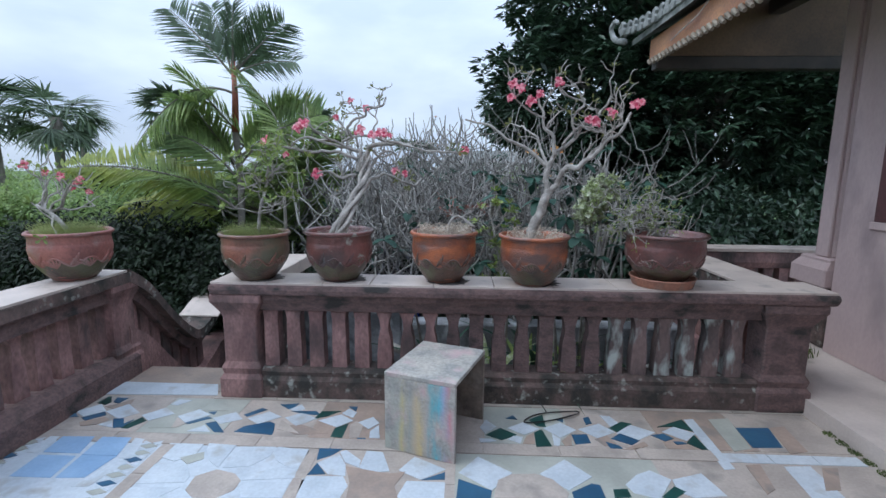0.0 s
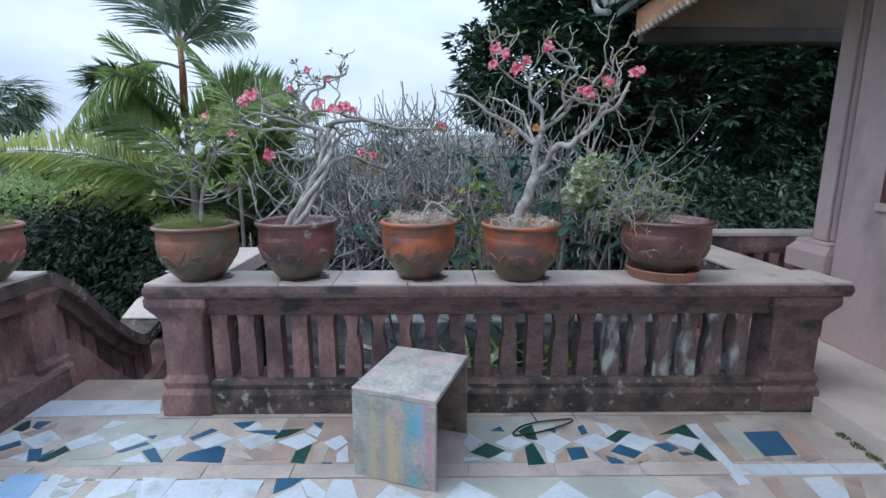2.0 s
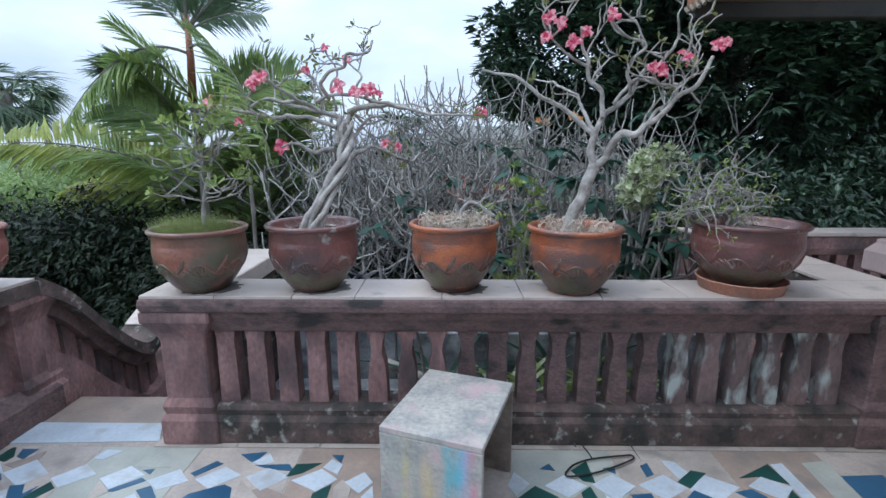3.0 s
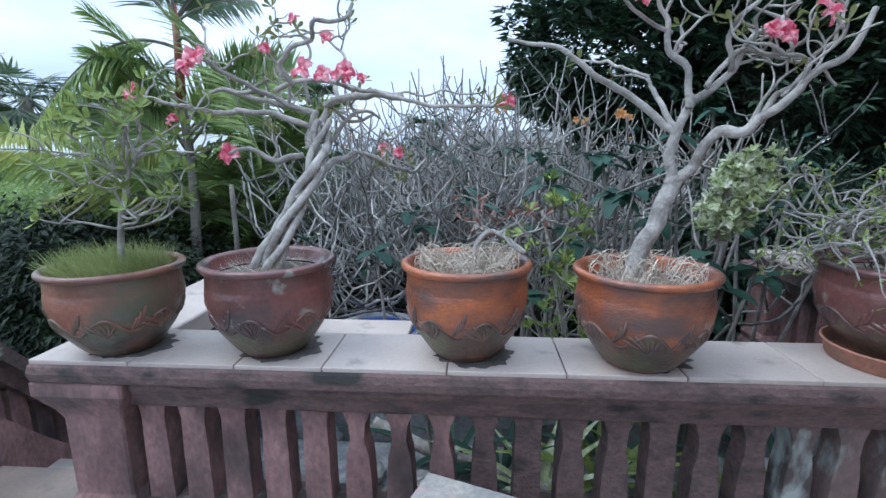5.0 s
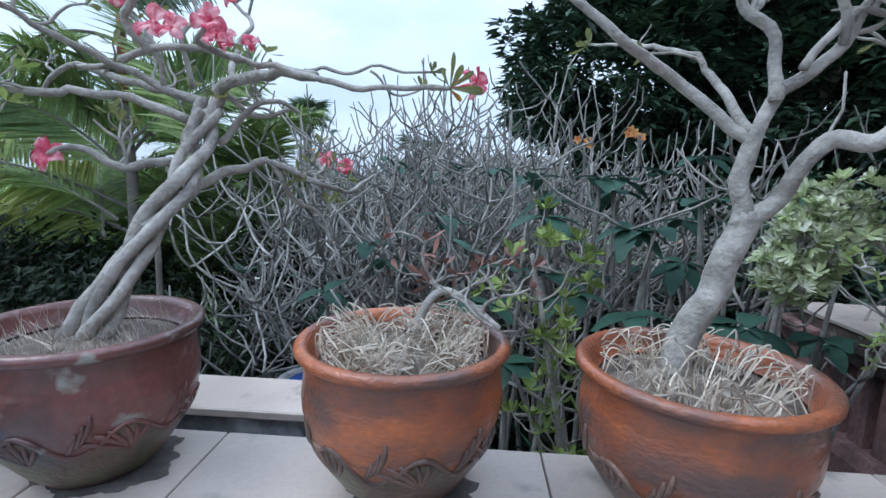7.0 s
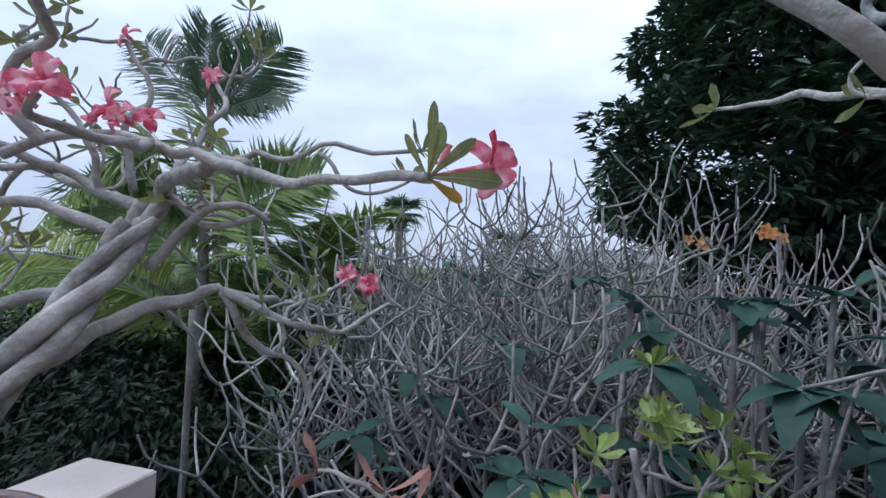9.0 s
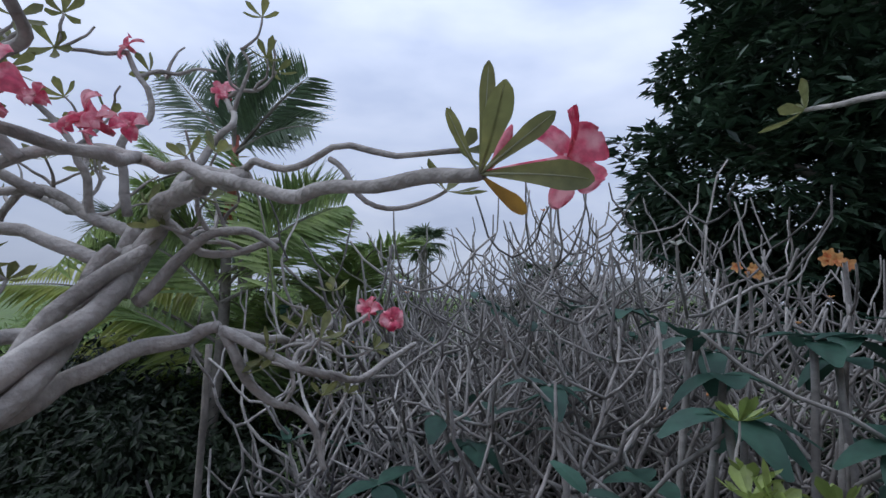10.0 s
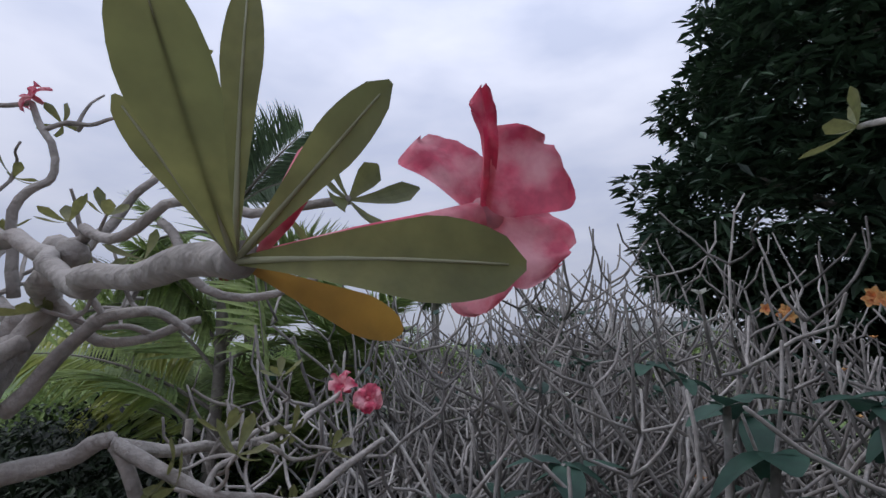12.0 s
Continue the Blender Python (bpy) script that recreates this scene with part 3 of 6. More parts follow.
swept(g, SWOOP, -2.63, -2.31, 0.09)
part("swooping_cap", g, DARK_STONE, left)
g = Geo()
swept(g, [(4.16, 0.135), (4.4, 0.232), (4.7, 0.232)], -2.62, -2.25, 0.012)
part("landing_cap_tile", g, CAP_TILE, left)
g = Geo()
swept(g, [(-3.0, 0.69), (3.16, 0.69)], -2.58, -2.37, 0.11)
part("top_beam", g, MOULD_STONE, left)
g = Geo()
swept(g, [(y, z - 0.09) for y, z in SWOOP], -2.56, -2.38, 0.09)
part("sloping_beam", g, MOULD_STONE, left)
g = Geo()
g.stack([(-2.62, -2.335, -3.0, 3.22)] * 2 + [(-2.60, -2.36, -3.0, 3.2), (-2.57, -2.385, -3.0, 3.2)], [-0.9, 0.13, 0.16, 0.195], 0.006)
part("plinth", g, MOULD_STONE, left)
g = Geo()
swept(g, [(y + 0.02, z - 0.42) for y, z in SWOOP], -2.58, -2.36, 0.5)
part("sloping_plinth", g, RED_STONE, left)
for i in range(38):
    ob = part("baluster", WAISTED if i > 3 else STRAIGHT, RED_STONE, left)
    ob.matrix_local = pose(-2.475, 3.0 - i * 0.155, 0.195, 0, 0, 90)
for i in range(8):
    y = 3.3 + i * 0.12
    z = np.interp(y, [p[0] for p in SWOOP], [p[1] for p in SWOOP])
    ob = part("baluster", STRAIGHT, RED_STONE, left)
    ob.matrix_local = pose(-2.475, y, z - 0.52, 0, 0, 90)
pier(left, -2.58, -2.37, 3.03, 3.24)

# stair going down between the two rails
stair = thing("stair", "beige tiled stair going down to the garden", "stair", kind="structure")
for i in range(6):
    g = Geo()
    y0 = 2.934 if i == 0 else 3.32 + (i - 1) * 0.29
    y1 = 3.32 + i * 0.29
    g.box(-2.33, -1.60, y0 + 0.001, y1, -1.2, -0.002 - 0.165 * i, 0.004)
    part("step", g, TAN_TILE if i == 0 else BEIGE_TILE, stair)

# right cheek of the stair, and the low grey wall of the planting bed
cheek = thing("stair_cheek", "rose cement stair rail with pale cap", "balustrade", kind="structure")
g = Geo()
g.stack([(-1.56, -1.33, 3.15, 3.9)] * 2, [-0.9, 0.66], 0.006)
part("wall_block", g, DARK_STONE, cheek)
g = Geo()
g.stack([(-1.605, -1.285, 3.15, 3.96)] * 2, [0.662, 0.765], 0.006)
part("cap", g, CAP_TILE, cheek)
bed = thing("bed_wall", "low grey rendered wall of the planting bed", "wall", kind="structure")
g = Geo()
g.box(-1.325, -0.50, 3.80, 4.0, -0.95, 0.46, 0.01)
part("wall_block", g, GREY_WALL, bed)
g = Geo()
g.box(-0.496, 1.83, 3.80, 4.0, -0.95, 0.22, 0.01)
part("low_wall_block", g, GREY_WALL, bed)
g = Geo()
g.box(-1.28, -0.44, 3.75, 4.05, 0.462, 0.50, 0.006)
part("cap", g, CAP_TILE, bed)
slab("bed_soil", GREY_WALL, -1.32, 1.83, 3.10, 3.79, -1.2, -0.12, label="dry earth of the planting bed", category="soil")


# ---- pots ----
def pot(name, label, material, place, r=0.235, h=0.325, saucer=False, scrolls=7, turn=0):
    t = thing(name, label, "plant pot", place, turn, "pots on the balustrade")
    k, q = r / 0.235, h / 0.325
    lift = 0.03 if saucer else 0.0
    prof = [(0.104, 0.0), (0.116, 0.006), (0.143, 0.034), (0.184, 0.09), (0.210, 0.14), (0.223, 0.19), (0.225, 0.220), (0.222, 0.244), (0.2195, 0.250), (0.2205, 0.256), (0.219, 0.280), (0.221, 0.297)]
    g = Geo()
    g.lathe([(a * k, b * q + lift) for a, b in prof], 40, wobble=0.006, lid=False)
    part("body", g, material, t, smooth=True)
    g = Geo()
    rim = [(0.2195, 0.296), (0.231, 0.300), (0.239, 0.308), (0.2385, 0.317), (0.230, 0.324), (0.216, 0.322), (0.207, 0.31), (0.203, 0.285), (0.19, 0.276)]
    g.lathe([(a * k, b * q + lift) for a, b in rim], 40, wobble=0.004, foot=False, lid=False)
    part("rim", g, material, t, smooth=True)
    g = Geo()
    g.lathe([(0.212 * k, 0.255 * q + lift), (0.205 * k, 0.268 * q + lift), (0.15 * k, 0.278 * q + lift), (0.10 * k, 0.281 * q + lift), (0.03 * k, 0.288 * q + lift)], 24, wobble=0.01)
    part("soil", g, SOIL, t, smooth=True)
    g = Geo()

    def on(a, z):
        rr = float(np.interp(z, [p[1] for p in prof], [p[0] for p in prof])) * k
        return Vector((rr * math.cos(a), rr * math.sin(a), z * q + lift))

    for s in range(scrolls):
        a0 = 2 * math.pi * s / scrolls
        w = 2 * math.pi / scrolls
        g.tube([on(a0 + w * u, 0.138 + 0.026 * math.sin(2 * math.pi * u - 0.6) + 0.004 * math.sin(9 * u + s)) for u in [i / 14 for i in range(15)]], [0.0035 + 0.0025 * math.sin(math.pi * i / 14) for i in range(15)], 6)
        # a shell of curved ribs under each crest, and a curled leaf above the trough
        for rib in range(6):
            lean = -1.0 + 0.36 * rib
            arc = []
            for i in range(6):
                u = i / 5
                arc.append(on(a0 + w * 0.34 + (0.070 * u * math.sin(lean) - 0.02 * u * u) / 0.2, 0.100 + 0.060 * u * math.cos(lean * 0.8) + 0.004 * (rib % 2)))
            g.tube(arc, [0.003, 0.0052, 0.0062, 0.0062, 0.0052, 0.003], 6)
        for rib in range(3):
            arc = [on(a0 + w * (0.74 + 0.07 * rib) + 0.02 / 0.2 * math.sin(1.6 * u), 0.120 + 0.010 * rib + (0.045 + 0.008 * rib) * u) for u in [i / 5 for i in range(6)]]
            g.tube(arc, [0.003, 0.005, 0.006, 0.0058, 0.0048, 0.0025], 6)
    part("scroll_relief", g, POT_RELIEF if material is POT_ORANGE else material, t, "raised scroll and wave ornament", True)
    # the darker glaze below the wave
    g = Geo()
    n, rows = 84, 7
    for j in range(rows + 1):
        for i in range(n):
            a = 2 * math.pi * i / n
            u = (a * scrolls / (2 * math.pi)) % 1.0
            top = 0.134 + 0.026 * math.sin(2 * math.pi * u - 0.6) + 0.004 * math.sin(5 * a)
            p = on(a, 0.002 + (top - 0.002) * j / rows)
            g.v.append((p.x * 1.009, p.y * 1.009, p.z))
    for j in range(rows):
        g.f += [(j * n + i, j * n + (i + 1) % n, (j + 1) * n + (i + 1) % n, (j + 1) * n + i) for i in range(n)]
    part("lower_glaze", g, POT_MOSSY, t, "dark mossy lower glaze", True)
    if saucer:
        g = Geo()
        g.lathe([(0.165, 0.0), (0.178, 0.003), (0.190, 0.05), (0.196, 0.052), (0.196, 0.058), (0.188, 0.058), (0.175, 0.012), (0.12, 0.01)], 40)
        part("saucer", g, SAUCER, t, "plain terracotta saucer", True)
    return t


POT_Y = 2.985
pots = [
    pot("plant_pot", "weathered pinkish red terracotta pot on the side rail", POT_PINK, (-2.465, 2.87, 0.78), 0.228, 0.31, turn=10),
    pot("plant_pot", "wide brown terracotta pot full of fine grass", POT_RED, (-1.325, 2.965, 0.78), 0.216, 0.305, turn=20),
    pot("plant_pot", "dark purple-brown glazed pot with scroll relief", POT_DARK, (-0.785, POT_Y, 0.78), 0.217, 0.325, turn=0),
    pot("plant_pot", "orange-brown terracotta pot with dry straw", POT_ORANGE, (-0.114, 2.99, 0.78), 0.213, 0.325, turn=14),
    pot("plant_pot", "orange terracotta pot with lichen near its foot", POT_ORANGE, (0.448, 2.945, 0.78), 0.217, 0.315, turn=35),
    pot("plant_pot", "dark mottled terracotta pot standing in a saucer", POT_DARK, (1.265, POT_Y, 0.78), 0.245, 0.30, True, turn=8),
]


# damp dirt round the feet of the pots
DIRT = paint("damp_dirt", (0.16, 0.145, 0.13), (0.09, 0.08, 0.075), 0.9, 16, 80, 0.4)
for i, x in enumerate((-1.325, -0.785, -0.114, 0.448)):
    rng = random.Random(i)
    g = Geo()
    n = 72
    ring = [(0.118 + 0.012 * noise.noise(Vector((9 * math.cos(2 * math.pi * k / n), 9 * math.sin(2 * math.pi * k / n), i))) + 0.040 * noise.noise(Vector((3 * math.cos(2 * math.pi * k / n), 3 * math.sin(2 * math.pi * k / n), i * 7)))) for k in range(n)]
    g.prism([(0.03 + r * 1.12 * math.cos(2 * math.pi * k / n), r * 0.95 * math.sin(2 * math.pi * k / n) - 0.01) for k, r in enumerate(ring)], -0.0005, 0.0012, 0.0008)
    ob = tagged(part("dirt_patch", g, DIRT), "dark damp dirt round the pot's foot", "dirt", kind="stuff")
    ob.matrix_world = pose(x, POT_Y, 0.7806)


# ---- plants in the pots ----
def flower_geo(size, seed, spread=1.0):
    """Five ruffled petals round a tube, facing +z."""
    rng = random.Random(seed)
    g = Geo()
    for i in range(5):
        a0 = 2 * math.pi * i / 5 + rng.uniform(-0.1, 0.1)
        o = len(g.v)
        nu, nv = 5, 6
        tilt = rng.uniform(-0.35, 0.35)
        for v in range(nv + 1):
            s = v / nv
            w = 0.08 + 0.42 * math.sin(math.pi * min(0.82, s * 0.74 + 0.1)) ** 1.3 - 0.25 * max(0, s - 0.85)
            for u in range(nu + 1):
                q = u / nu * 2 - 1
                rad = size * (0.10 + 0.92 * s * spread * (1 - 0.10 * q * q * s))
                zz = size * (0.28 * math.sin(s * 2.2) - 0.30 * s * s + tilt * s + 0.15 * s * math.sin(4.5 * q + i * 1.7) + 0.12 * q * q * s)
                x, y = rad, size * w * q * 0.85
                g.v.append((x * math.cos(a0) - y * math.sin(a0), x * math.sin(a0) + y * math.cos(a0), zz))
        for v in range(nv):
            for u in range(nu):
                b = o + v * (nu + 1) + u
                g.f.append((b, b + 1, b + nu + 2, b + nu + 1))
    g.tube([(0, 0, -0.55 * size), (0, 0, -0.25 * size), (0, 0, 0.06 * size)], [0.09 * size, 0.16 * size, 0.13 * size], 8)
    return g


FLOWERS = [flower_geo(0.034, 1).mesh("flower", True), flower_geo(0.034, 2, 0.85).mesh("flower", True), flower_geo(0.034, 3, 0.7).mesh("flower", True)]
for me in FLOWERS:
    me.materials.append(PETAL)
fl_count = [0]


def bloom(parent, place, facing=(0, -1, 0.4), scale=1.0):
    """One pink flower of a plant."""
    fl_count[0] += 1
    ob = part("flower", FLOWERS[fl_count[0] % 3], PETAL, parent)
    m = Vector(facing).to_track_quat("Z", "Y").to_matrix().to_4x4()
    ob.matrix_local = Matrix.Translation(place) @ m @ pose(0, 0, 0, 0, 0, 40 * fl_count[0]) @ Matrix.Scale(scale, 4)
    return ob


def rosette(g, place, way, n=6, size=0.05, seed=0):
    """A tuft of spoon-shaped leaves at a branch tip."""
    rng = random.Random(seed)
    way = Vector(way).normalized()
    s = way.orthogonal().normalized()
    b = way.cross(s)
    for i in range(n):
        a = 2 * math.pi * i / n + rng.uniform(-0.4, 0.4)
        d = way * rng.uniform(0.3, 0.9) + (s * math.cos(a) + b * math.sin(a))
        ln = size * rng.uniform(0.7, 1.2)
        g.spoon(place, Vector(place) + d.normalized() * ln, way - d * 0.3 + Vector((0.01, 0.02, 0.03)), size * 0.36, -0.08, 5)


def twigs(g, line, r, count, reach, seed, tips, up=0.6, depth=1, curl=1.0):
    """Crooked side twigs off a limb; their tips are added to tips."""
    rng = random.Random(seed)
    for _ in range(count):
        p = line[rng.randrange(len(line) // 3, len(line))]
        d = Vector((rng.uniform(-1, 1), rng.uniform(-0.7, 0.7), rng.uniform(-0.3, 1) + up * 0.3)).normalized()
        pts, q = [p], p.copy()
        for k in range(4):
            d = (d + Vector((rng.uniform(-0.7, 0.7), rng.uniform(-0.5, 0.5), rng.uniform(-0.4, 0.7) if up > 0 else rng.uniform(-0.7, 0.55))) * curl).normalized()
            q = q + d * reach / 4
            pts.append(q.copy())
        ln = limb(g, r, r * 0.55, *pts, n=6)
        tips.append((ln[-1], d))
        if depth > 1:
            twigs(g, ln, r * 0.7, 2, reach * 0.6, rng.random(), tips, up, depth - 1, curl)

def twig_limb(tree, tips, r0, r1, *pts, side=2, name="branch", r=0.0045, reach=0.13, kink=0.008, fine=2):
    """One limb of a tree as a part of its own, with its side twigs."""
    g = Geo()
    ln = limb(g, r0, r1, *pts, kink=kink)
    twigs(g, ln, r, side, reach, round(1000 * (r0 + pts[-1][0] + pts[-1][2])), tips, depth=fine if side else 1, curl=1.15)
    part(name, g, BARK, tree, smooth=True)
    return ln


# tall adenium with a forked grey trunk
big = thing("adenium_tree", "grey forked adenium with pink flowers in a pot", "potted tree", (0, 0, 0), group="adeniums in pots")
tips = []
twig_limb(big, tips, 0.0317, 0.0248, (0.41, 3.00, 1.04), (0.47, 3.00, 1.18), (0.52, 3.00, 1.31), (0.53, 3.00, 1.38), side=0, name="trunk", kink=0.006)
twig_limb(big, tips, 0.0193, 0.0158, (0.52, 3.00, 1.35), (0.52, 3.00, 1.45), (0.53, 3.00, 1.53), side=0)
twig_limb(big, tips, 0.0130, 0.0048, (0.53, 3.00, 1.50), (0.39, 3.04, 1.615), (0.26, 2.95, 1.68), (0.14, 2.97, 1.75), (0.01, 3.02, 1.79), side=0)
twig_limb(big, tips, 0.0145, 0.0069, (0.53, 3.00, 1.51), (0.57, 3.02, 1.59), (0.68, 3.04, 1.68), (0.75, 3.06, 1.78), (0.86, 3.08, 1.86), (0.92, 3.10, 1.95), r=0.0056, reach=0.19, side=3)
twig_limb(big, tips, 0.0186, 0.0076, (0.53, 3.00, 1.36), (0.58, 2.98, 1.41), (0.62, 2.96, 1.49), (0.69, 2.94, 1.50), (0.73, 2.92, 1.54), (0.79, 2.91, 1.59), (0.85, 2.89, 1.66), (0.91, 2.87, 1.71), (0.97, 2.89, 1.82), r=0.0056, reach=0.19, side=3)
twig_limb(big, tips, 0.0095, 0.0036, (0.52, 3.00, 1.52), (0.49, 3.05, 1.60), (0.47, 3.16, 1.69), (0.42, 3.36, 1.77), (0.38, 3.47, 1.80), (0.34, 3.58, 1.825), side=1, r=0.004, reach=0.12)
twig_limb(big, tips, 0.0124, 0.0055, (0.56, 3.00, 1.58), (0.55, 3.01, 1.68), (0.49, 3.02, 1.75), (0.50, 3.03, 1.83), (0.46, 3.04, 1.90), (0.44, 3.00, 1.96), r=0.0056, reach=0.19, side=3)
twig_limb(big, tips, 0.0082, 0.0042, (0.61, 3.02, 1.64), (0.69, 3.04, 1.74), (0.77, 3.05, 1.74), (0.91, 3.07, 1.72), (0.95, 3.08, 1.72), (1.04, 3.10, 1.65), r=0.0056, reach=0.19, side=3)
twig_limb(big, tips, 0.0096, 0.0042, (0.73, 2.93, 1.53), (0.79, 2.97, 1.61), (0.85, 2.97, 1.65), (0.87, 2.96, 1.71), (0.94, 2.96, 1.77), (0.89, 2.95, 1.84), r=0.0056, reach=0.19, side=3)
twig_limb(big, tips, 0.0090, 0.0042, (0.69, 3.04, 1.69), (0.66, 3.0, 1.80), (0.72, 2.98, 1.88), (0.62, 2.97, 1.93), (0.56, 2.96, 1.98), r=0.0056, reach=0.19, side=3)
twig_limb(big, tips, 0.0076, 0.0034, (0.5, 3.03, 1.8), (0.40, 3.0, 1.84), (0.33, 2.97, 1.88), (0.30, 2.96, 1.93), r=0.0056, reach=0.19, side=3)
twig_limb(big, tips, 0.0069, 0.0034, (0.79, 2.94, 1.6), (0.84, 2.93, 1.68), (0.78, 2.93, 1.72), (0.75, 2.94, 1.76), r=0.0056, reach=0.19, side=3)
g = Geo()
for i, (p, d) in enumerate(tips):
    if i % 3 == 0:
        rosette(g, p, d + Vector((0, 0, 0.02)), 4, 0.042, i)
rosette(g, (0.34, 3.58, 1.825), (-0.6, 0.3, 0.5), 6, 0.06, 77)
part("foliage", g, LEAF_OLIVE, big)
for p in ((0.29, 2.95, 1.99), (0.28, 2.95, 1.91), (0.40, 2.95, 1.89), (0.56, 2.95, 2.00), (0.74, 2.93, 1.78), (0.78, 2.94, 1.77), (0.99, 2.90, 1.86), (1.03, 2.92, 1.88), (0.86, 2.90, 1.82), (0.33, 2.93, 1.96), (0.45, 2.94, 1.93)):
    bloom(big, p, (0.4 * math.sin(p[0] * 60), -1, 0.5), 1.15)

# adenium with a twisted trunk and one long level branch
twist = thing("adenium_tree", "adenium with twisted grey trunk and long flowering branch", "potted tree", group="adeniums in pots")
tips = []
TRUNK = smooth_line([(-0.79, 2.985, 1.05), (-0.725, 3.03, 1.22), (-0.665, 3.11, 1.37), (-0.652, 3.19, 1.48), (-0.665, 3.27, 1.57)], 6)
for s, r in ((0, 0.0175), (2.1, 0.0155), (4.2, 0.0145)):
    g = Geo()
    limb(g, r, r * 0.8, *[p + Vector((0.026 * math.cos(s + i * 0.36), 0.022 * math.sin(s + i * 0.36), 0)) for i, p in enumerate(TRUNK)][::2])
    part("trunk_strand", g, BARK, twist, smooth=True)
twig_limb(twist, tips, 0.017, 0.013, (-0.85, 2.99, 1.05), (-0.81, 3.0, 1.13), (-0.74, 3.06, 1.25), (-0.685, 3.12, 1.34), side=0, kink=0.006)
twig_limb(twist, tips, 0.019, 0.014, (-0.67, 3.26, 1.50), (-0.67, 3.29, 1.57), (-0.65, 3.30, 1.64), side=0)
twig_limb(twist, tips, 0.017, 0.013, (-0.71, 3.25, 1.46), (-0.72, 3.28, 1.53), (-0.70, 3.30, 1.61), side=0)
twig_limb(twist, tips, 0.016, 0.012, (-0.65, 3.30, 1.63), (-0.56, 3.25, 1.655), (-0.48, 3.21, 1.655), (-0.34, 3.13, 1.635), side=0)
twig_limb(twist, tips, 0.0095, 0.0042, (-0.78, 3.12, 1.66), (-0.69, 3.16, 1.70), (-0.54, 3.17, 1.68), (-0.41, 3.14, 1.65), (-0.27, 3.08, 1.61), (-0.14, 3.03, 1.593), (-0.06, 2.995, 1.588), (-0.034, 2.978, 1.586), side=0, kink=0.006)
twig_limb(twist, tips, 0.0045, 0.0026, (-0.37, 3.15, 1.65), (-0.29, 3.12, 1.648), (-0.21, 3.10, 1.645), (-0.08, 3.10, 1.64), side=0)
twig_limb(twist, tips, 0.003, 0.0018, (-0.21, 3.10, 1.64), (-0.16, 3.10, 1.60), (-0.12, 3.12, 1.60), (-0.10, 3.12, 1.61), side=0)
twig_limb(twist, tips, 0.012, 0.007, (-0.70, 3.30, 1.60), (-0.80, 3.30, 1.63), (-0.89, 3.28, 1.68), (-0.99, 3.25, 1.67))
twig_limb(twist, tips, 0.012, 0.006, (-0.70, 3.30, 1.60), (-0.94, 3.35, 1.66), (-1.15, 3.38, 1.69), (-1.23, 3.40, 1.62))
twig_limb(twist, tips, 0.010, 0.006, (-0.72, 3.14, 1.68), (-0.74, 3.10, 1.73), (-0.72, 3.08, 1.78), (-0.63, 3.08, 1.81), (-0.61, 3.05, 1.86), (-0.52, 3.10, 1.88), (-0.50, 3.14, 1.94))
twig_limb(twist, tips, 0.016, 0.010, (-0.705, 3.06, 1.29), (-0.665, 3.16, 1.365), (-0.635, 3.25, 1.415), (-0.58, 3.32, 1.44), (-0.54, 3.33, 1.455), side=0)
twig_limb(twist, tips, 0.009, 0.0045, (-0.54, 3.33, 1.45), (-0.50, 3.40, 1.43), (-0.49, 3.60, 1.42), (-0.54, 3.84, 1.46))
twig_limb(twist, tips, 0.009, 0.0045, (-0.53, 3.33, 1.45), (-0.42, 3.36, 1.40), (-0.35, 3.45, 1.38), (-0.31, 3.60, 1.42))
twig_limb(twist, tips, 0.009, 0.0045, (-0.53, 3.33, 1.45), (-0.49, 3.36, 1.36), (-0.43, 3.42, 1.31), (-0.40, 3.44, 1.22))
twig_limb(twist, tips, 0.010, 0.005, (-0.64, 3.27, 1.49), (-0.57, 3.30, 1.58), (-0.51, 3.33, 1.61), (-0.46, 3.36, 1.58))
twig_limb(twist, tips, 0.009, 0.005, (-0.65, 3.30, 1.63), (-0.58, 3.34, 1.57), (-0.49, 3.40, 1.60))
twig_limb(twist, tips, 0.009, 0.0045, (-0.60, 3.28, 1.65), (-0.63, 3.36, 1.75), (-0.60, 3.40, 1.83), (-0.69, 3.46, 1.90))
twig_limb(twist, tips, 0.009, 0.005, (-0.54, 3.17, 1.68), (-0.50, 3.08, 1.66), (-0.52, 3.0, 1.67), (-0.50, 2.98, 1.69), side=0)
twig_limb(twist, tips, 0.008, 0.0045, (-0.80, 3.30, 1.63), (-0.78, 3.26, 1.72), (-0.85, 3.22, 1.81))
twig_limb(twist, tips, 0.008, 0.0045, (-0.72, 3.30, 1.63), (-0.74, 3.30, 1.75), (-0.71, 3.32, 1.82), (-0.77, 3.31, 1.93))
twig_limb(twist, tips, 0.012, 0.006, (-0.72, 3.20, 1.44), (-0.80, 3.14, 1.43), (-0.88, 3.1, 1.47), (-0.95, 3.1, 1.45))
twig_limb(twist, tips, 0.012, 0.006, (-0.72, 3.27, 1.55), (-0.86, 3.2, 1.60), (-1.0, 3.12, 1.59), (-1.14, 3.1, 1.62), (-1.27, 3.1, 1.65))
twig_limb(twist, tips, 0.010, 0.006, (-0.89, 3.28, 1.67), (-0.95, 3.15, 1.72), (-1.0, 3.06, 1.76))
g = Geo()
for i, (p, d) in enumerate(tips):
    if i % 2:
        rosette(g, p, d + Vector((0, 0, 0.3)), 5, 0.042, 100 + i)
rosette(g, (-0.08, 3.10, 1.64), (1, -0.2, 0.5), 7, 0.04, 9)
rosette(g, (-0.10, 3.12, 1.61), (0.4, 0, 1), 5, 0.035, 10)
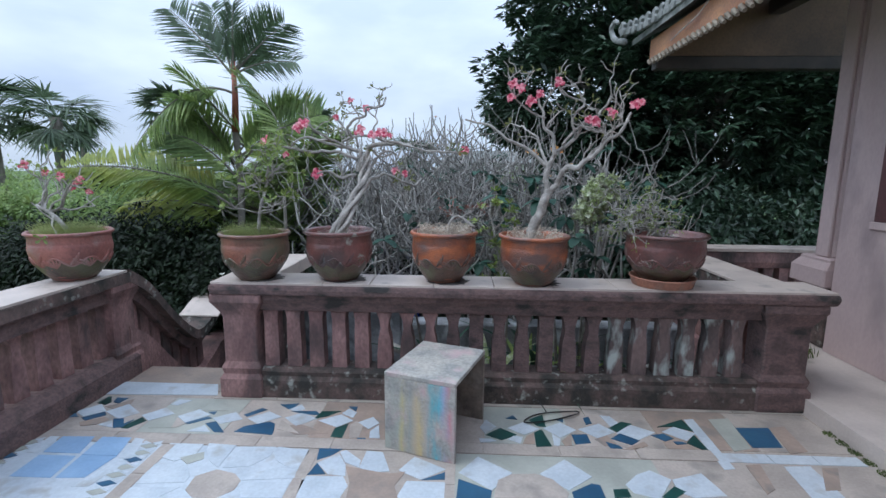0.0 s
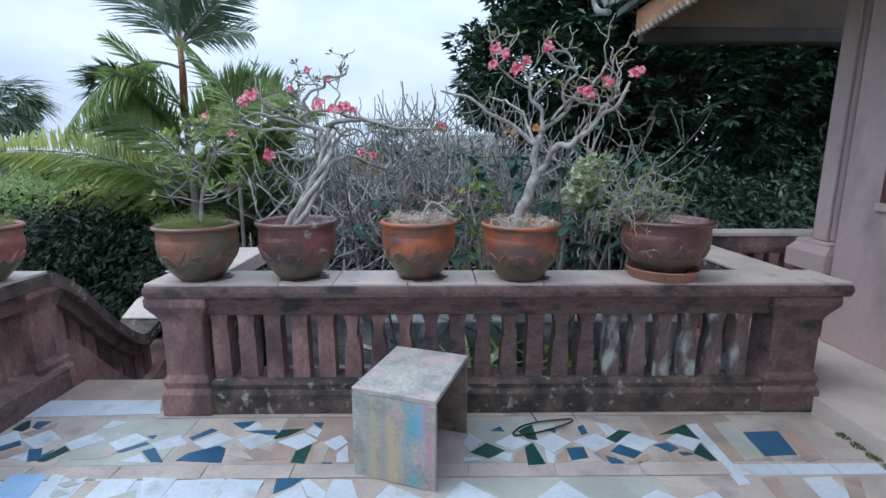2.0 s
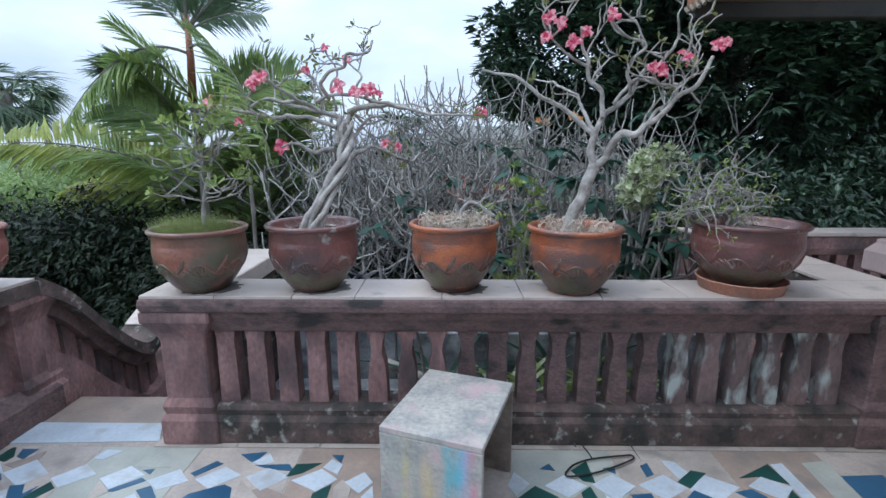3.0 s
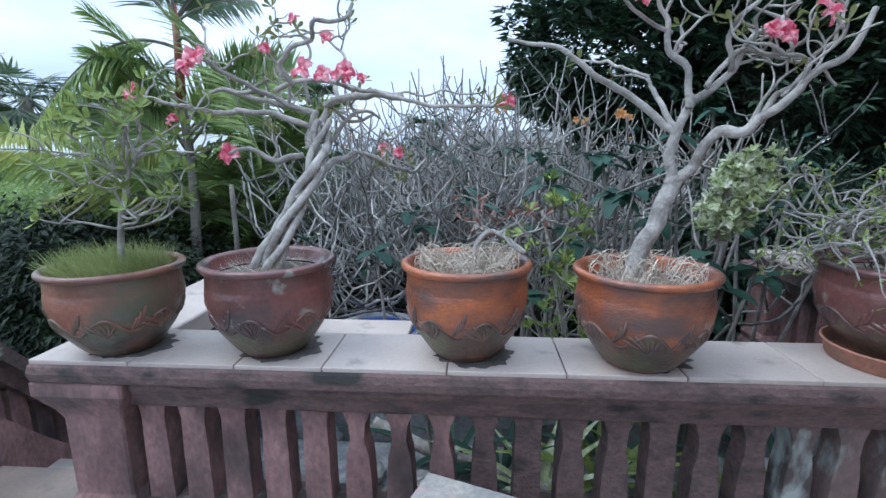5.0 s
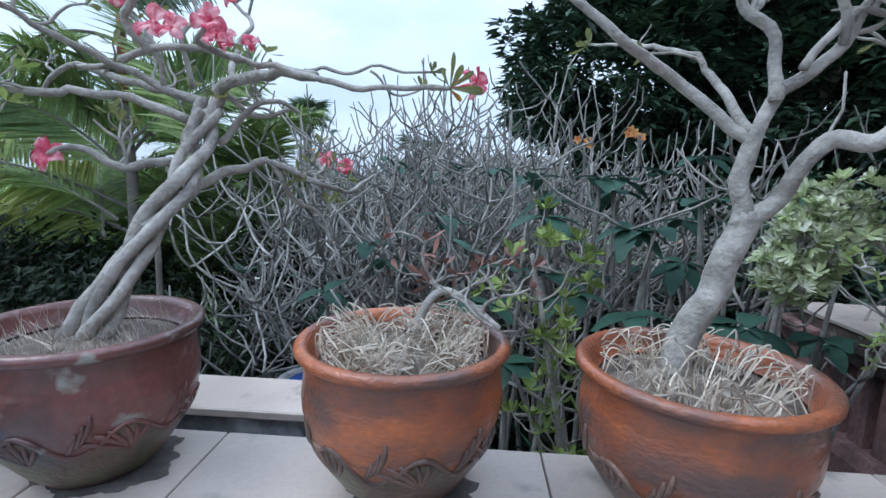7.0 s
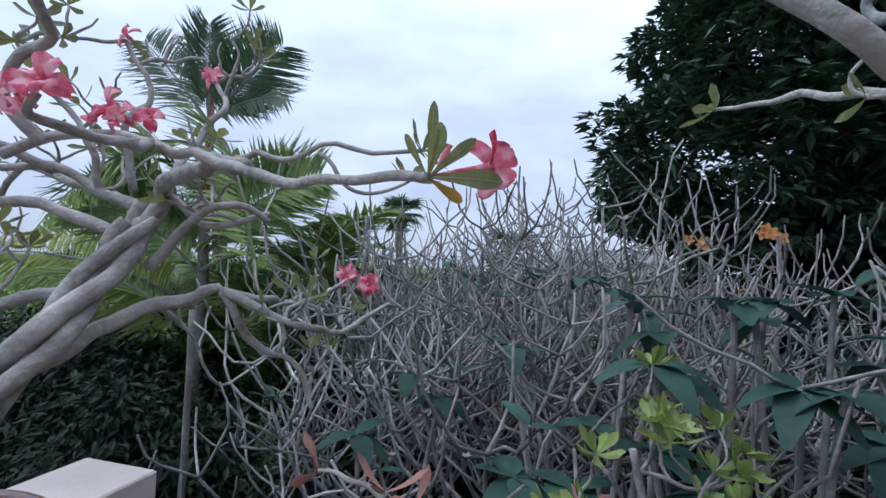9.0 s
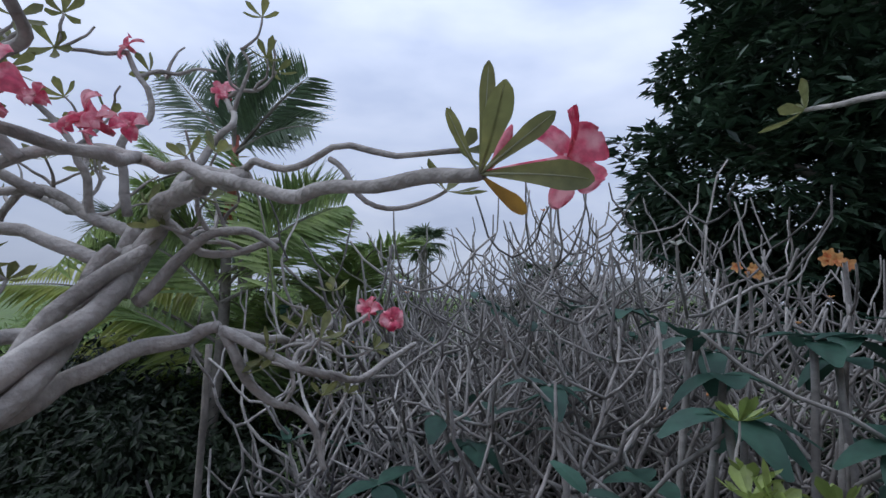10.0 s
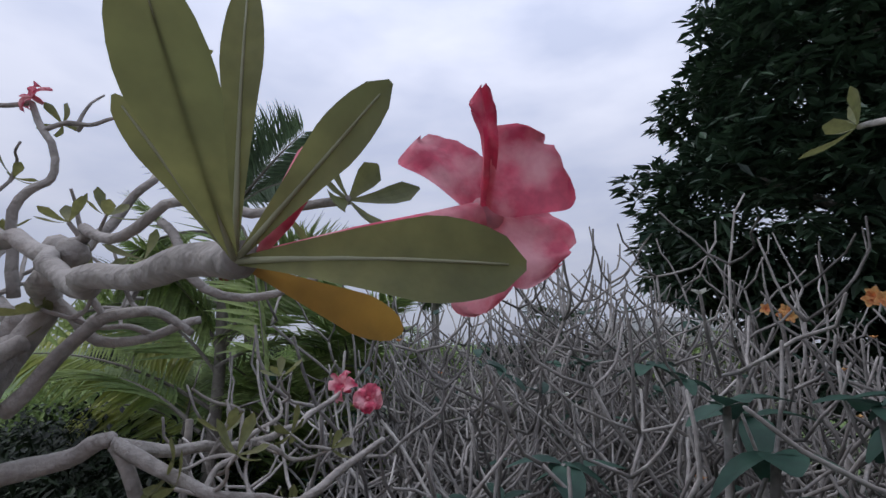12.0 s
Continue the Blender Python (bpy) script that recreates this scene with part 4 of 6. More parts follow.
part("foliage", g, LEAF_OLIVE, twist)
NODE = Vector((-0.034, 2.978, 1.586))
PALE_RIB = paint("pale_midrib", (0.42, 0.43, 0.28), (0.34, 0.35, 0.22), 0.6, 20, 90, 0.1)
for tip, w, bend, yellow in (((-0.011, 2.932, 1.619), 0.0150, 0.03, 0), ((-0.028, 2.969, 1.649), 0.0095, 0.03, 0), ((-0.048, 2.956, 1.618), 0.0075, -0.06, 0), ((0.0095, 2.967, 1.615), 0.0108, 0.0, 0), ((0.029, 2.990, 1.583), 0.0180, 0.07, 0), ((-0.013, 3.022, 1.571), 0.0115, -0.04, 1)):
    g = Geo()
    g.spoon(NODE, tip, (0.45, -0.85, 0.05), w, bend)
    lf = part("big_leaf", g, LEAF_GOLD if yellow else LEAF_OLIVE, twist, "yellowing spoon-shaped leaf" if yellow else "olive spoon-shaped leaf", True)
    if not yellow:
        g = Geo()
        up = Vector((0.45, -0.85, 0.05)).normalized()
        rib = [NODE.lerp(Vector(tip), s) + up * (bend * (Vector(tip) - NODE).length * math.sin(math.pi * s) + 0.0002) for s in (0, 0.2, 0.4, 0.6, 0.8, 0.94)]
        g.tube(rib, [0.0009, 0.0007, 0.0005, 0.0004, 0.0003, 0.0002], 6)
        part("midrib", g, PALE_RIB, lf, "pale midrib", True)


def petal(base, tip, width, axis, cup, wave, seed, slim=0.0):
    """One ruffled petal from the throat to its tip; axis: the way the flower looks."""
    rng = random.Random(seed)
    g = Geo()
    base, tip, axis = Vector(base), Vector(tip), Vector(axis).normalized()
    way = tip - base
    side = way.cross(axis).normalized()
    nv, nu = 14, 10
    ph = rng.uniform(0, 6)
    for v in range(nv + 1):
        q = v / nv
        w = width / 2 * (0.22 + 0.78 * math.sin(math.pi * min(0.80, 0.10 + 0.62 * q)) ** 1.2) * (1 - slim * math.sin(math.pi * q) ** 0.7)
        if q > 0.75:
            w *= math.sqrt(max(0.05, 1 - ((q - 0.75) / 0.262) ** 2))
        for u in range(nu + 1):
            e = u / nu * 2 - 1
            lift = cup * math.sin(math.pi * q * 0.9) - 0.25 * cup * q + wave * q * math.sin(6.5 * e + 5 * q + ph) * abs(e) + 0.25 * width * e * e * (0.6 - q)
            g.v.append(tuple(base + way * q + side * (w * e) + axis * lift))
    for v in range(nv):
        for u in range(nu):
            b = v * (nu + 1) + u
            g.f.append((b, b + 1, b + nu + 2, b + nu + 1))
    return g


FLOWER_AXIS = (0.62, -0.70, 0.22)
THROAT = Vector((0.012, 3.022, 1.603))
flower = part("near_flower", petal(THROAT + Vector((-0.003, 0, 0.002)), (-0.0065, 3.022, 1.630), 0.025, FLOWER_AXIS, 0.004, 0.0042, 1), PETAL, twist, "ruffled pink trumpet flower", True)
for k, (tip, w, cup, slim) in enumerate((((0.0165, 3.004, 1.6320), 0.0100, 0.004, 0.50), ((0.0320, 3.016, 1.6190), 0.031, 0.005, 0.0), ((0.0350, 3.026, 1.5920), 0.029, -0.003, 0.0), ((0.0060, 3.042, 1.5770), 0.026, -0.002, 0.0))):
    off = (Vector(tip) - THROAT).normalized() * 0.0025
    part("petal", petal(THROAT + off, tip, w, FLOWER_AXIS, cup, 0.0042, 2 + k, slim), PETAL, flower, smooth=True)
g = Geo()
line = [THROAT + Vector(FLOWER_AXIS).normalized() * z for z in (-0.004, 0.000, 0.002)]
g.tube(line, [0.0020, 0.0042, 0.0052], 12)
part("flower_throat", g, PETAL_PALE, flower, "pale pink flower throat", True)
g = Geo()
g.tube([(-0.030, 2.982, 1.588), (-0.014, 2.996, 1.5935), (0.000, 3.010, 1.598), (0.010, 3.021, 1.602)], [0.0012, 0.0028, 0.0042, 0.005], 12)
part("flower_tube", g, PETAL, twist, smooth=True)
g = Geo()
g.tube([(-0.030, 2.981, 1.588), (-0.025, 2.982, 1.596), (-0.0215, 2.982, 1.603), (-0.0185, 2.982, 1.610), (-0.0165, 2.982, 1.615)], [0.001, 0.0026, 0.0036, 0.0030, 0.0008], 10)
part("bud", g, PETAL, twist, "closed pink bud", True)
for p, k in (((-0.77, 3.31, 1.94), 0.8), ((-0.69, 3.46, 1.91), 1.0), ((-0.85, 3.22, 1.82), 0.9), ((-0.565, 2.98, 1.69), 0.9), ((-0.49, 2.975, 1.70), 1.1), ((-1.01, 3.05, 1.765), 1.5), ((-1.05, 3.06, 1.745), 1.2), ((-1.28, 3.10, 1.66), 1.3), ((-1.16, 3.12, 1.57), 1.0), ((-0.95, 3.10, 1.45), 1.2), ((-0.54, 3.85, 1.47), 1.3), ((-0.47, 3.84, 1.45), 1.3), ((-0.655, 3.06, 1.722), 1.2), ((-0.545, 3.1, 1.711), 1.1), ((-0.52, 3.1, 1.70), 1.0), ((-0.47, 3.1, 1.697), 0.6)):
    bloom(twist, p, (0.5 * math.sin(p[0] * 50), -1, 0.5), k)


def tuft(name, label, place, n, height, spread, material, seed, width=0.003):
    """Blades or straws growing from one pot."""
    rng = random.Random(seed)
    g = Geo()
    for _ in range(n):
        a, r = rng.uniform(0, 2 * math.pi), spread * math.sqrt(rng.random())
        base = Vector((r * math.cos(a), r * math.sin(a), 0))
        d = Vector((rng.uniform(-0.6, 0.6), rng.uniform(-0.6, 0.6), 1))
        g.leaf(base, d, (1, 0.3, 0), height * rng.uniform(0.5, 1.1), width, rng.uniform(-0.3, 0.6), 0.1, 3)
    ob = part(name, g, material)
    ob.matrix_world = pose(*place)
    return tagged(ob, label, "grass", kind="stuff")


FINE_GRASS = paint("fine_grass", (0.44, 0.49, 0.20), (0.30, 0.36, 0.12), 0.7, 8, 60, 0.0, through_light=0.4, shift=0.5)
tuft("grass", "fine yellow-green grass filling the pot", (-1.325, 2.965, 1.04), 2200, 0.115, 0.175, FINE_GRASS, 1)
tuft("grass", "fine yellow-green grass filling the pot", (-2.465, 2.87, 1.05), 1500, 0.11, 0.185, FINE_GRASS, 2)
tuft("straw", "pale dry straw over the soil", (0.448, 2.945, 1.05), 150, 0.05, 0.16, STRAW, 3)
tuft("straw", "pale dry straw over the soil", (-0.785, POT_Y, 1.06), 260, 0.06, 0.16, STRAW, 4)


def straw_heap(name, label, place, n, spread, seed):
    """Long dead blades arching over one another."""
    rng = random.Random(seed)
    g = Geo()
    for _ in range(n):
        a, r = rng.choice(((2.7, 0.085), (0.35, 0.10), (-0.6, 0.10), (3.9, 0.10), (1.2, 0.08), (4.6, 0.12)))
        b = a + rng.gauss(0, 0.55) + (math.pi if rng.random() < 0.12 else 0)
        p = Vector((r * math.cos(a) + rng.gauss(0, 0.022), r * math.sin(a) + rng.gauss(0, 0.022), 0))
        h, reach = rng.uniform(0.03, 0.095), rng.uniform(0.05, 0.16)
        pts = [p]
        for s in (0.3, 0.6, 1.0):
            q = p + Vector((reach * s * math.cos(b + s * rng.uniform(-0.8, 0.8)), reach * s * math.sin(b), h * math.sin(math.pi * min(1, s * rng.uniform(0.6, 0.95)))))
            e = math.hypot(q.x, q.y)
            pts.append(q if e < 0.172 else Vector((q.x * 0.172 / e, q.y * 0.172 / e, q.z)))
        ln = smooth_line(pts, 4)
        g.tube(ln, [0.0016] * len(ln), 3)
    ob = part(name, g, STRAW)
    ob.matrix_world = pose(*place)
    return tagged(ob, label, "straw", kind="stuff")


MOSS = paint("green_moss", (0.14, 0.19, 0.05), (0.07, 0.10, 0.03), 0.9, 12, 60, 0.3, shift=0.5)
for i in range(5):
    tuft("moss", "green moss along the foot of the ledge", (2.128, 2.25 + i * 0.09, 0.0), 160, 0.014, 0.035, MOSS, 40 + i, 0.004)
tuft("weeds", "small green weeds beside the pilaster", (2.62, 3.62, 0.10), 90, 0.10, 0.12, MOSS, 50, 0.008)
straw_heap("straw", "heap of pale dead leaf blades in the pot", (-0.114, 2.99, 1.06), 300, 0.16, 5)
straw_heap("straw", "pale dead leaf blades beside the trunk in the pot", (0.448, 2.945, 1.045), 120, 0.16, 6)


def small_plant(name, label, place, stem, reach, seed, leaf_mat, leaf_size, leaf_n, count=7, r=0.016, depth=2, bark=BARK, up=0.6, curl=1.0):
    """A small woody plant: crooked stem, twigs and leaf tufts."""
    t = thing(name, label, "potted plant", place, group="adeniums in pots")
    g, tips = Geo(), []
    ln = limb(g, r, r * 0.6, *stem)
    part("stem", g, bark, t, smooth=True)
    for i in range(count):
        g = Geo()
        twigs(g, ln, r * (0.42 if up > 0 else 0.24), 1, reach, seed * 31 + i, tips, up, depth, curl)
        part("twig", g, bark, t, smooth=True)
    g = Geo()
    for i, (p, d) in enumerate(tips):
        rosette(g, p, d + Vector((0, 0, 0.2)), leaf_n, leaf_size, seed * 50 + i)
    part("foliage", g, leaf_mat, t)
    return t, tips


LEAF_FRESH = paint("fresh_leaf", (0.33, 0.41, 0.11), (0.20, 0.28, 0.07), 0.5, 10, 60, 0.05, through_light=0.35, shift=0.6)
small_plant("potted_shrub", "thin shrub with fresh yellow-green leaves in grass", (-1.30, 2.97, 1.04), ((0, 0, 0), (0.01, 0, 0.16), (0.05, 0, 0.29), (0.07, 0, 0.38)), 0.22, 21, LEAF_FRESH, 0.046, 8, 18, 0.012, 2)
t0, tp = small_plant("potted_shrub", "low adenium with pink flowers in a grassy pot", (-2.45, 2.86, 1.06), ((0, 0, 0), (-0.06, 0, 0.08), (-0.13, 0, 0.14), (-0.22, 0.02, 0.18)), 0.26, 22, LEAF_FRESH, 0.05, 4, 9, 0.016)
for i, (p, d) in enumerate(tp[::4]):
    bloom(t0, p, (0.2, -1, 0.5), 0.9)
small_plant("potted_shrub", "dying plant with one pale drooping shoot in straw", (-0.10, 3.0, 1.05), ((0, 0.02, 0), (0.02, 0.02, 0.09), (0.06, 0.02, 0.14), (0.12, 0.0, 0.12), (0.18, -0.02, 0.08)), 0.12, 23, paint("dead_leaf", (0.35, 0.17, 0.13), (0.2, 0.1, 0.08), 0.8, 10, 60, 0.1), 0.04, 3, 5, 0.011)
small_plant("bonsai_tree", "bent bonsai with pale curling twigs and small leaves", (1.22, 3.0, 1.05), ((0.04, 0, 0), (-0.04, 0, 0.08), (-0.12, 0, 0.14), (-0.18, 0.0, 0.19)), 0.22, 24, LEAF_FRESH, 0.024, 4, 30, 0.022, 3, up=-0.3, curl=1.4)
small_plant("variegated_shrub", "hanging cascade of small pale lime leaves", (0.98, 3.40, 1.16), ((0.20, 0.02, 0.06), (0.10, 0, 0.13), (0.0, 0, 0.12), (-0.08, 0.0, 0.05), (-0.10, 0, -0.08)), 0.10, 25, LEAF_LIME, 0.034, 12, 44, 0.007, 3)
small_plant("variegated_shrub", "leggy shrub with pale variegated leaves in the bed", (0.32, 3.50, -0.1), ((0, 0, 0), (0.03, 0, 0.5), (-0.05, 0, 0.95), (-0.12, 0, 1.3)), 0.17, 26, LEAF_FRESH, 0.05, 10, 20, 0.011, 2)


# ---- garden: frangipani thicket, palms, trees ----
def frangipani(place, height, seed, leafy=0.05, depth=6, r0=0.034, wide=1.0):
    """A bare shrub whose stems sweep outwards, turn up and fork again and again into blunt fingers."""
    rng = random.Random(seed)
    t = thing("frangipani_shrub", "grey bare frangipani shrub with forking stems", "shrub", place, group="frangipani thicket")
    green, gold = Geo(), Geo()

    def grow(p, az, low, r, lv, ln, wood):
        # a stem leaves nearly level and ends nearly upright
        line, q = [p], p.copy()
        high = low + rng.uniform(0.2, 0.65) if lv else low + rng.uniform(0.3, 0.8)
        turn = rng.uniform(-0.5, 0.5)
        for i in range(4):
            e = low + (high - low) * (i / 3) ** 0.9 + rng.uniform(-0.28, 0.28)
            a = az + turn * i / 3 + rng.uniform(-0.32, 0.32)
            q = q + Vector((math.cos(a) * math.cos(e) * wide, math.sin(a) * math.cos(e) * wide, math.sin(e))) * ln / 4
            line.append(q.copy())
        tip = r * 0.84 if lv else r * 0.74
        radii = [r * 1.08, r * 0.95, r * 0.92, r * (0.93 if lv else 0.86), tip]
        if not lv:
            line.append(q + (line[-1] - line[-2]).normalized() * r * 0.7)
            radii.append(r * 0.3)
        wood.tube(line, radii, 6)
        if lv == 0:
            roll = rng.random()
            if roll < leafy:
                for i in range(rng.randint(2, 5)):
                    a = i * 1.6 + rng.random()
                    green.leaf(q, (math.cos(a), math.sin(a), rng.uniform(-0.4, 0.9)), (0, 0, 1), rng.uniform(0.07, 0.13), 0.05, 0.25, 0.15, 4, 0.12)
            elif roll < leafy + 0.02:
                for i in range(5):
                    gold.leaf(q, (math.cos(i * 1.26), math.sin(i * 1.26), 0.7), (0, 0, 1), 0.035, 0.022, 0.1, 0.2, 3)
            return
        n = 3 if rng.random() < 0.38 else 2
        a0 = rng.uniform(0, 2 * math.pi)
        for i in range(n):
            if lv < depth - 1 and rng.random() < 0.07:
                continue
            grow(q, a0 + i * 2 * math.pi / n + rng.uniform(-0.5, 0.5), rng.uniform(-0.10, 0.75) if lv > 2 else rng.uniform(0.15, 0.95), max(0.0060, r * 0.81), lv - 1, ln * rng.uniform(0.74, 1.0), wood)

    stems = []
    for i in range(2):
        wood = Geo()
        grow(Vector((rng.uniform(-0.1, 0.1), rng.uniform(-0.1, 0.1), -0.02)), rng.uniform(0, 6.28), rng.uniform(0.7, 1.2), r0, depth, height / (depth * 0.62), wood)
        stems.append(wood)
    k = height / max(v[2] for w in stems for v in w.v)
    for geo in (*stems, green, gold):
        geo.v = [(x * k, y * k, z * k) for x, y, z in geo.v]
    for geo in stems:
        part("stem", geo, FRANGI, t, smooth=True)
    if green.v:
        part("foliage", green, LEAF_BLUE, t)
    if gold.v:
        part("blossom", gold, PETAL_WHITE if seed % 2 else PETAL_ORANGE, t)
    return t


for i, (x, y, h, leafy) in enumerate(((-1.15, 6.2, 2.75, 0.05), (-0.7, 5.6, 2.75, 0.05), (-0.1, 5.6, 3.05, 0.05), (0.45, 5.45, 3.1, 0.06), (0.95, 5.6, 3.0, 0.09), (-0.4, 6.6, 3.15, 0.02), (-0.75, 6.9, 3.0, 0.03), (0.1, 5.9, 3.15, 0.04), (0.3, 6.6, 3.25, 0.03), (1.1, 6.3, 3.2, 0.08), (-1.7, 6.9, 2.7, 0.02), (-1.2, 5.5, 2.1, 0.05))):
    frangipani((x, y, GROUND_Z), h, 300 + i, leafy=leafy, r0=0.022, depth=6 if h > 2.4 else 5)


def whorl_shrub(place, stems, seed, leaf_mat=LEAF_BLUE):
    """A young frangipani: a few bare stems, each ending in a whorl of large leaves."""
    rng = random.Random(seed)
    t = thing("frangipani_sapling", "young frangipani with large blue-green leaves", "shrub", place, group="frangipani saplings")
    for x, y, z in stems:
        g = Geo()
        limb(g, 0.014, 0.009, (0, 0, 0), (x * 0.4, y * 0.4, z * 0.5), (x, y, z), n=6)
        part("stem", g, FRANGI, t, smooth=True)
        n = rng.choice((4, 5, 6))
        for i in range(n):
            a = i * 2 * math.pi / n + rng.uniform(-0.3, 0.3)
            g = Geo()
            g.leaf((x, y, z), (math.cos(a), math.sin(a), rng.uniform(-0.35, 0.5)), (0, 0, 1), rng.uniform(0.10, 0.17), 0.085, rng.uniform(0.2, 0.6), 0.2, 6, 0.10)
            part("leaf", g, leaf_mat, t, smooth=True)


whorl_shrub((0.16, 4.20, -0.6), ((-0.28, 0.10, 1.84), (0.11, 0.00, 2.02), (0.17, -0.10, 1.94),), 420, LEAF_BLUE)
whorl_shrub((0.52, 4.17, -0.6), ((-0.23, -0.27, 1.88), (0.04, 0.03, 2.03), (0.19, 0.23, 2.03),), 423, LEAF_BLUE)
whorl_shrub((-0.18, 4.70, -0.6), ((-0.33, -0.30, 1.68), (0.33, 0.30, 2.07),), 435, LEAF_BLUE)
whorl_shrub((0.55, 3.95, -0.5), ((-0.25, 0.0, 1.55), (0.15, -0.05, 1.75), (0.05, -0.2, 1.45), (-0.45, 0.05, 1.4)), 401)
whorl_shrub((1.05, 4.1, -0.5), ((-0.1, 0.0, 1.85), (0.25, -0.1, 1.9), (0.12, -0.25, 1.6), (0.4, 0.1, 1.75)), 402)
whorl_shrub((0.75, 3.45, -0.3), ((-0.1, 0.0, 1.1), (0.1, 0.05, 1.3), (0.25, 0.1, 1.15)), 404)
whorl_shrub((0.2, 3.85, -0.5), ((-0.05, -0.1, 1.25), (0.2, 0.0, 1.5), (-0.25, 0.05, 1.45)), 407)
whorl_shrub((0.95, 3.7, -0.4), ((-0.12, 0.0, 1.35), (0.12, 0.0, 1.55), (0.3, 0.05, 1.3), (0.0, -0.1, 1.15)), 408)
whorl_shrub((-0.6, 4.3, -0.6), ((-0.1, 0.0, 1.45), (0.2, 0.1, 1.6)), 409)
whorl_shrub((1.5, 4.25, -0.6), ((-0.1, 0.0, 1.7), (0.15, -0.05, 2.0), (0.3, -0.2, 1.6), (-0.05, -0.25, 1.4)), 406)
whorl_shrub((-0.25, 3.5, -0.3), ((-0.12, 0.0, 0.85), (0.1, 0.05, 0.95)), 405)


whorl_shrub((0.35, 4.35, -0.6), ((-0.48, 0.25, 1.76), (0.04, 0.15, 1.96), (0.05, -0.15, 1.80), (-0.19, -0.15, 1.62)), 440)
whorl_shrub((0.75, 4.25, -0.6), ((-0.10, 0.05, 1.98), (0.14, 0.12, 2.06), (-0.12, -0.3, 1.84), (0.12, -0.2, 1.70)), 441)
whorl_shrub((1.25, 4.45, -0.6), ((-0.15, 0.0, 2.15), (0.1, 0.1, 2.3), (0.15, -0.15, 1.95), (-0.25, -0.1, 1.85)), 442)


def blossom_cluster(place, seed):
    """Orange frangipani blossoms on a stem end."""
    rng = random.Random(seed)
    t = thing("frangipani_blossom", "cluster of orange and yellow blossoms on a stem", "flower", place)
    for i in range(4):
        g = Geo()
        c = Vector((rng.uniform(-0.06, 0.06), rng.uniform(-0.04, 0.04), rng.uniform(-0.02, 0.04)))
        for k in range(5):
            a = k * 1.256 + i
            g.leaf(c, (math.cos(a), -0.5, math.sin(a)), (0, -1, 0.2), 0.034, 0.026, 0.1, 0.2, 4, 0.1)
        part("blossom", g, PETAL_ORANGE, t, smooth=True)
    g = Geo()
    limb(g, 0.009, 0.012, (0, 0, 0), (0.02, 0.03, -0.25), (0.0, 0.05, -0.7), n=6)
    part("stem", g, FRANGI, t, smooth=True)


blossom_cluster((0.995, 5.086, 1.71), 1)
blossom_cluster((0.806, 5.70, 1.70), 2)


def frond(g, stalk, base, way, length, drop, leaflet, n=26, width=0.035, upright=0.3, seed=0, roll=0.0):
    """One feather frond: rachis and two rows of leaflets; roll: how far its blade is turned about the rachis."""
    rng = random.Random(seed)
    way = Vector(way).normalized()
    side = way.cross(Vector((0, 0, 1)))
    side = side.normalized() if side.length > 0.05 else Vector((1, 0, 0))
    side = side * math.cos(roll) + side.cross(way) * math.sin(roll)
    pts = []
    for i in range(13):
        s = i / 12
        pts.append(Vector(base) + way * length * s + Vector((0, 0, -drop * length * s * s)))
    stalk.tube(pts, [0.016 * (1 - 0.85 * i / 12) for i in range(13)], 5)
    for i in range(n):
        s = 0.14 + 0.86 * (i + 0.5) / n
        k = s * 12
        j = min(int(k), 11)
        p = pts[j].lerp(pts[j + 1], k - j)
        tang = (pts[j + 1] - pts[j]).normalized()
        up = side.cross(tang)
        ln = leaflet * math.sin(math.pi * (0.18 + 0.72 * s)) ** 0.8 * rng.uniform(0.85, 1.1)
        for sg in (-1, 1):
            d = tang * rng.uniform(0.6, 0.9) + side * sg + up * upright
            g.leaf(p, d, up, ln, width, rng.uniform(0.15, 0.5), 0.3, 3)


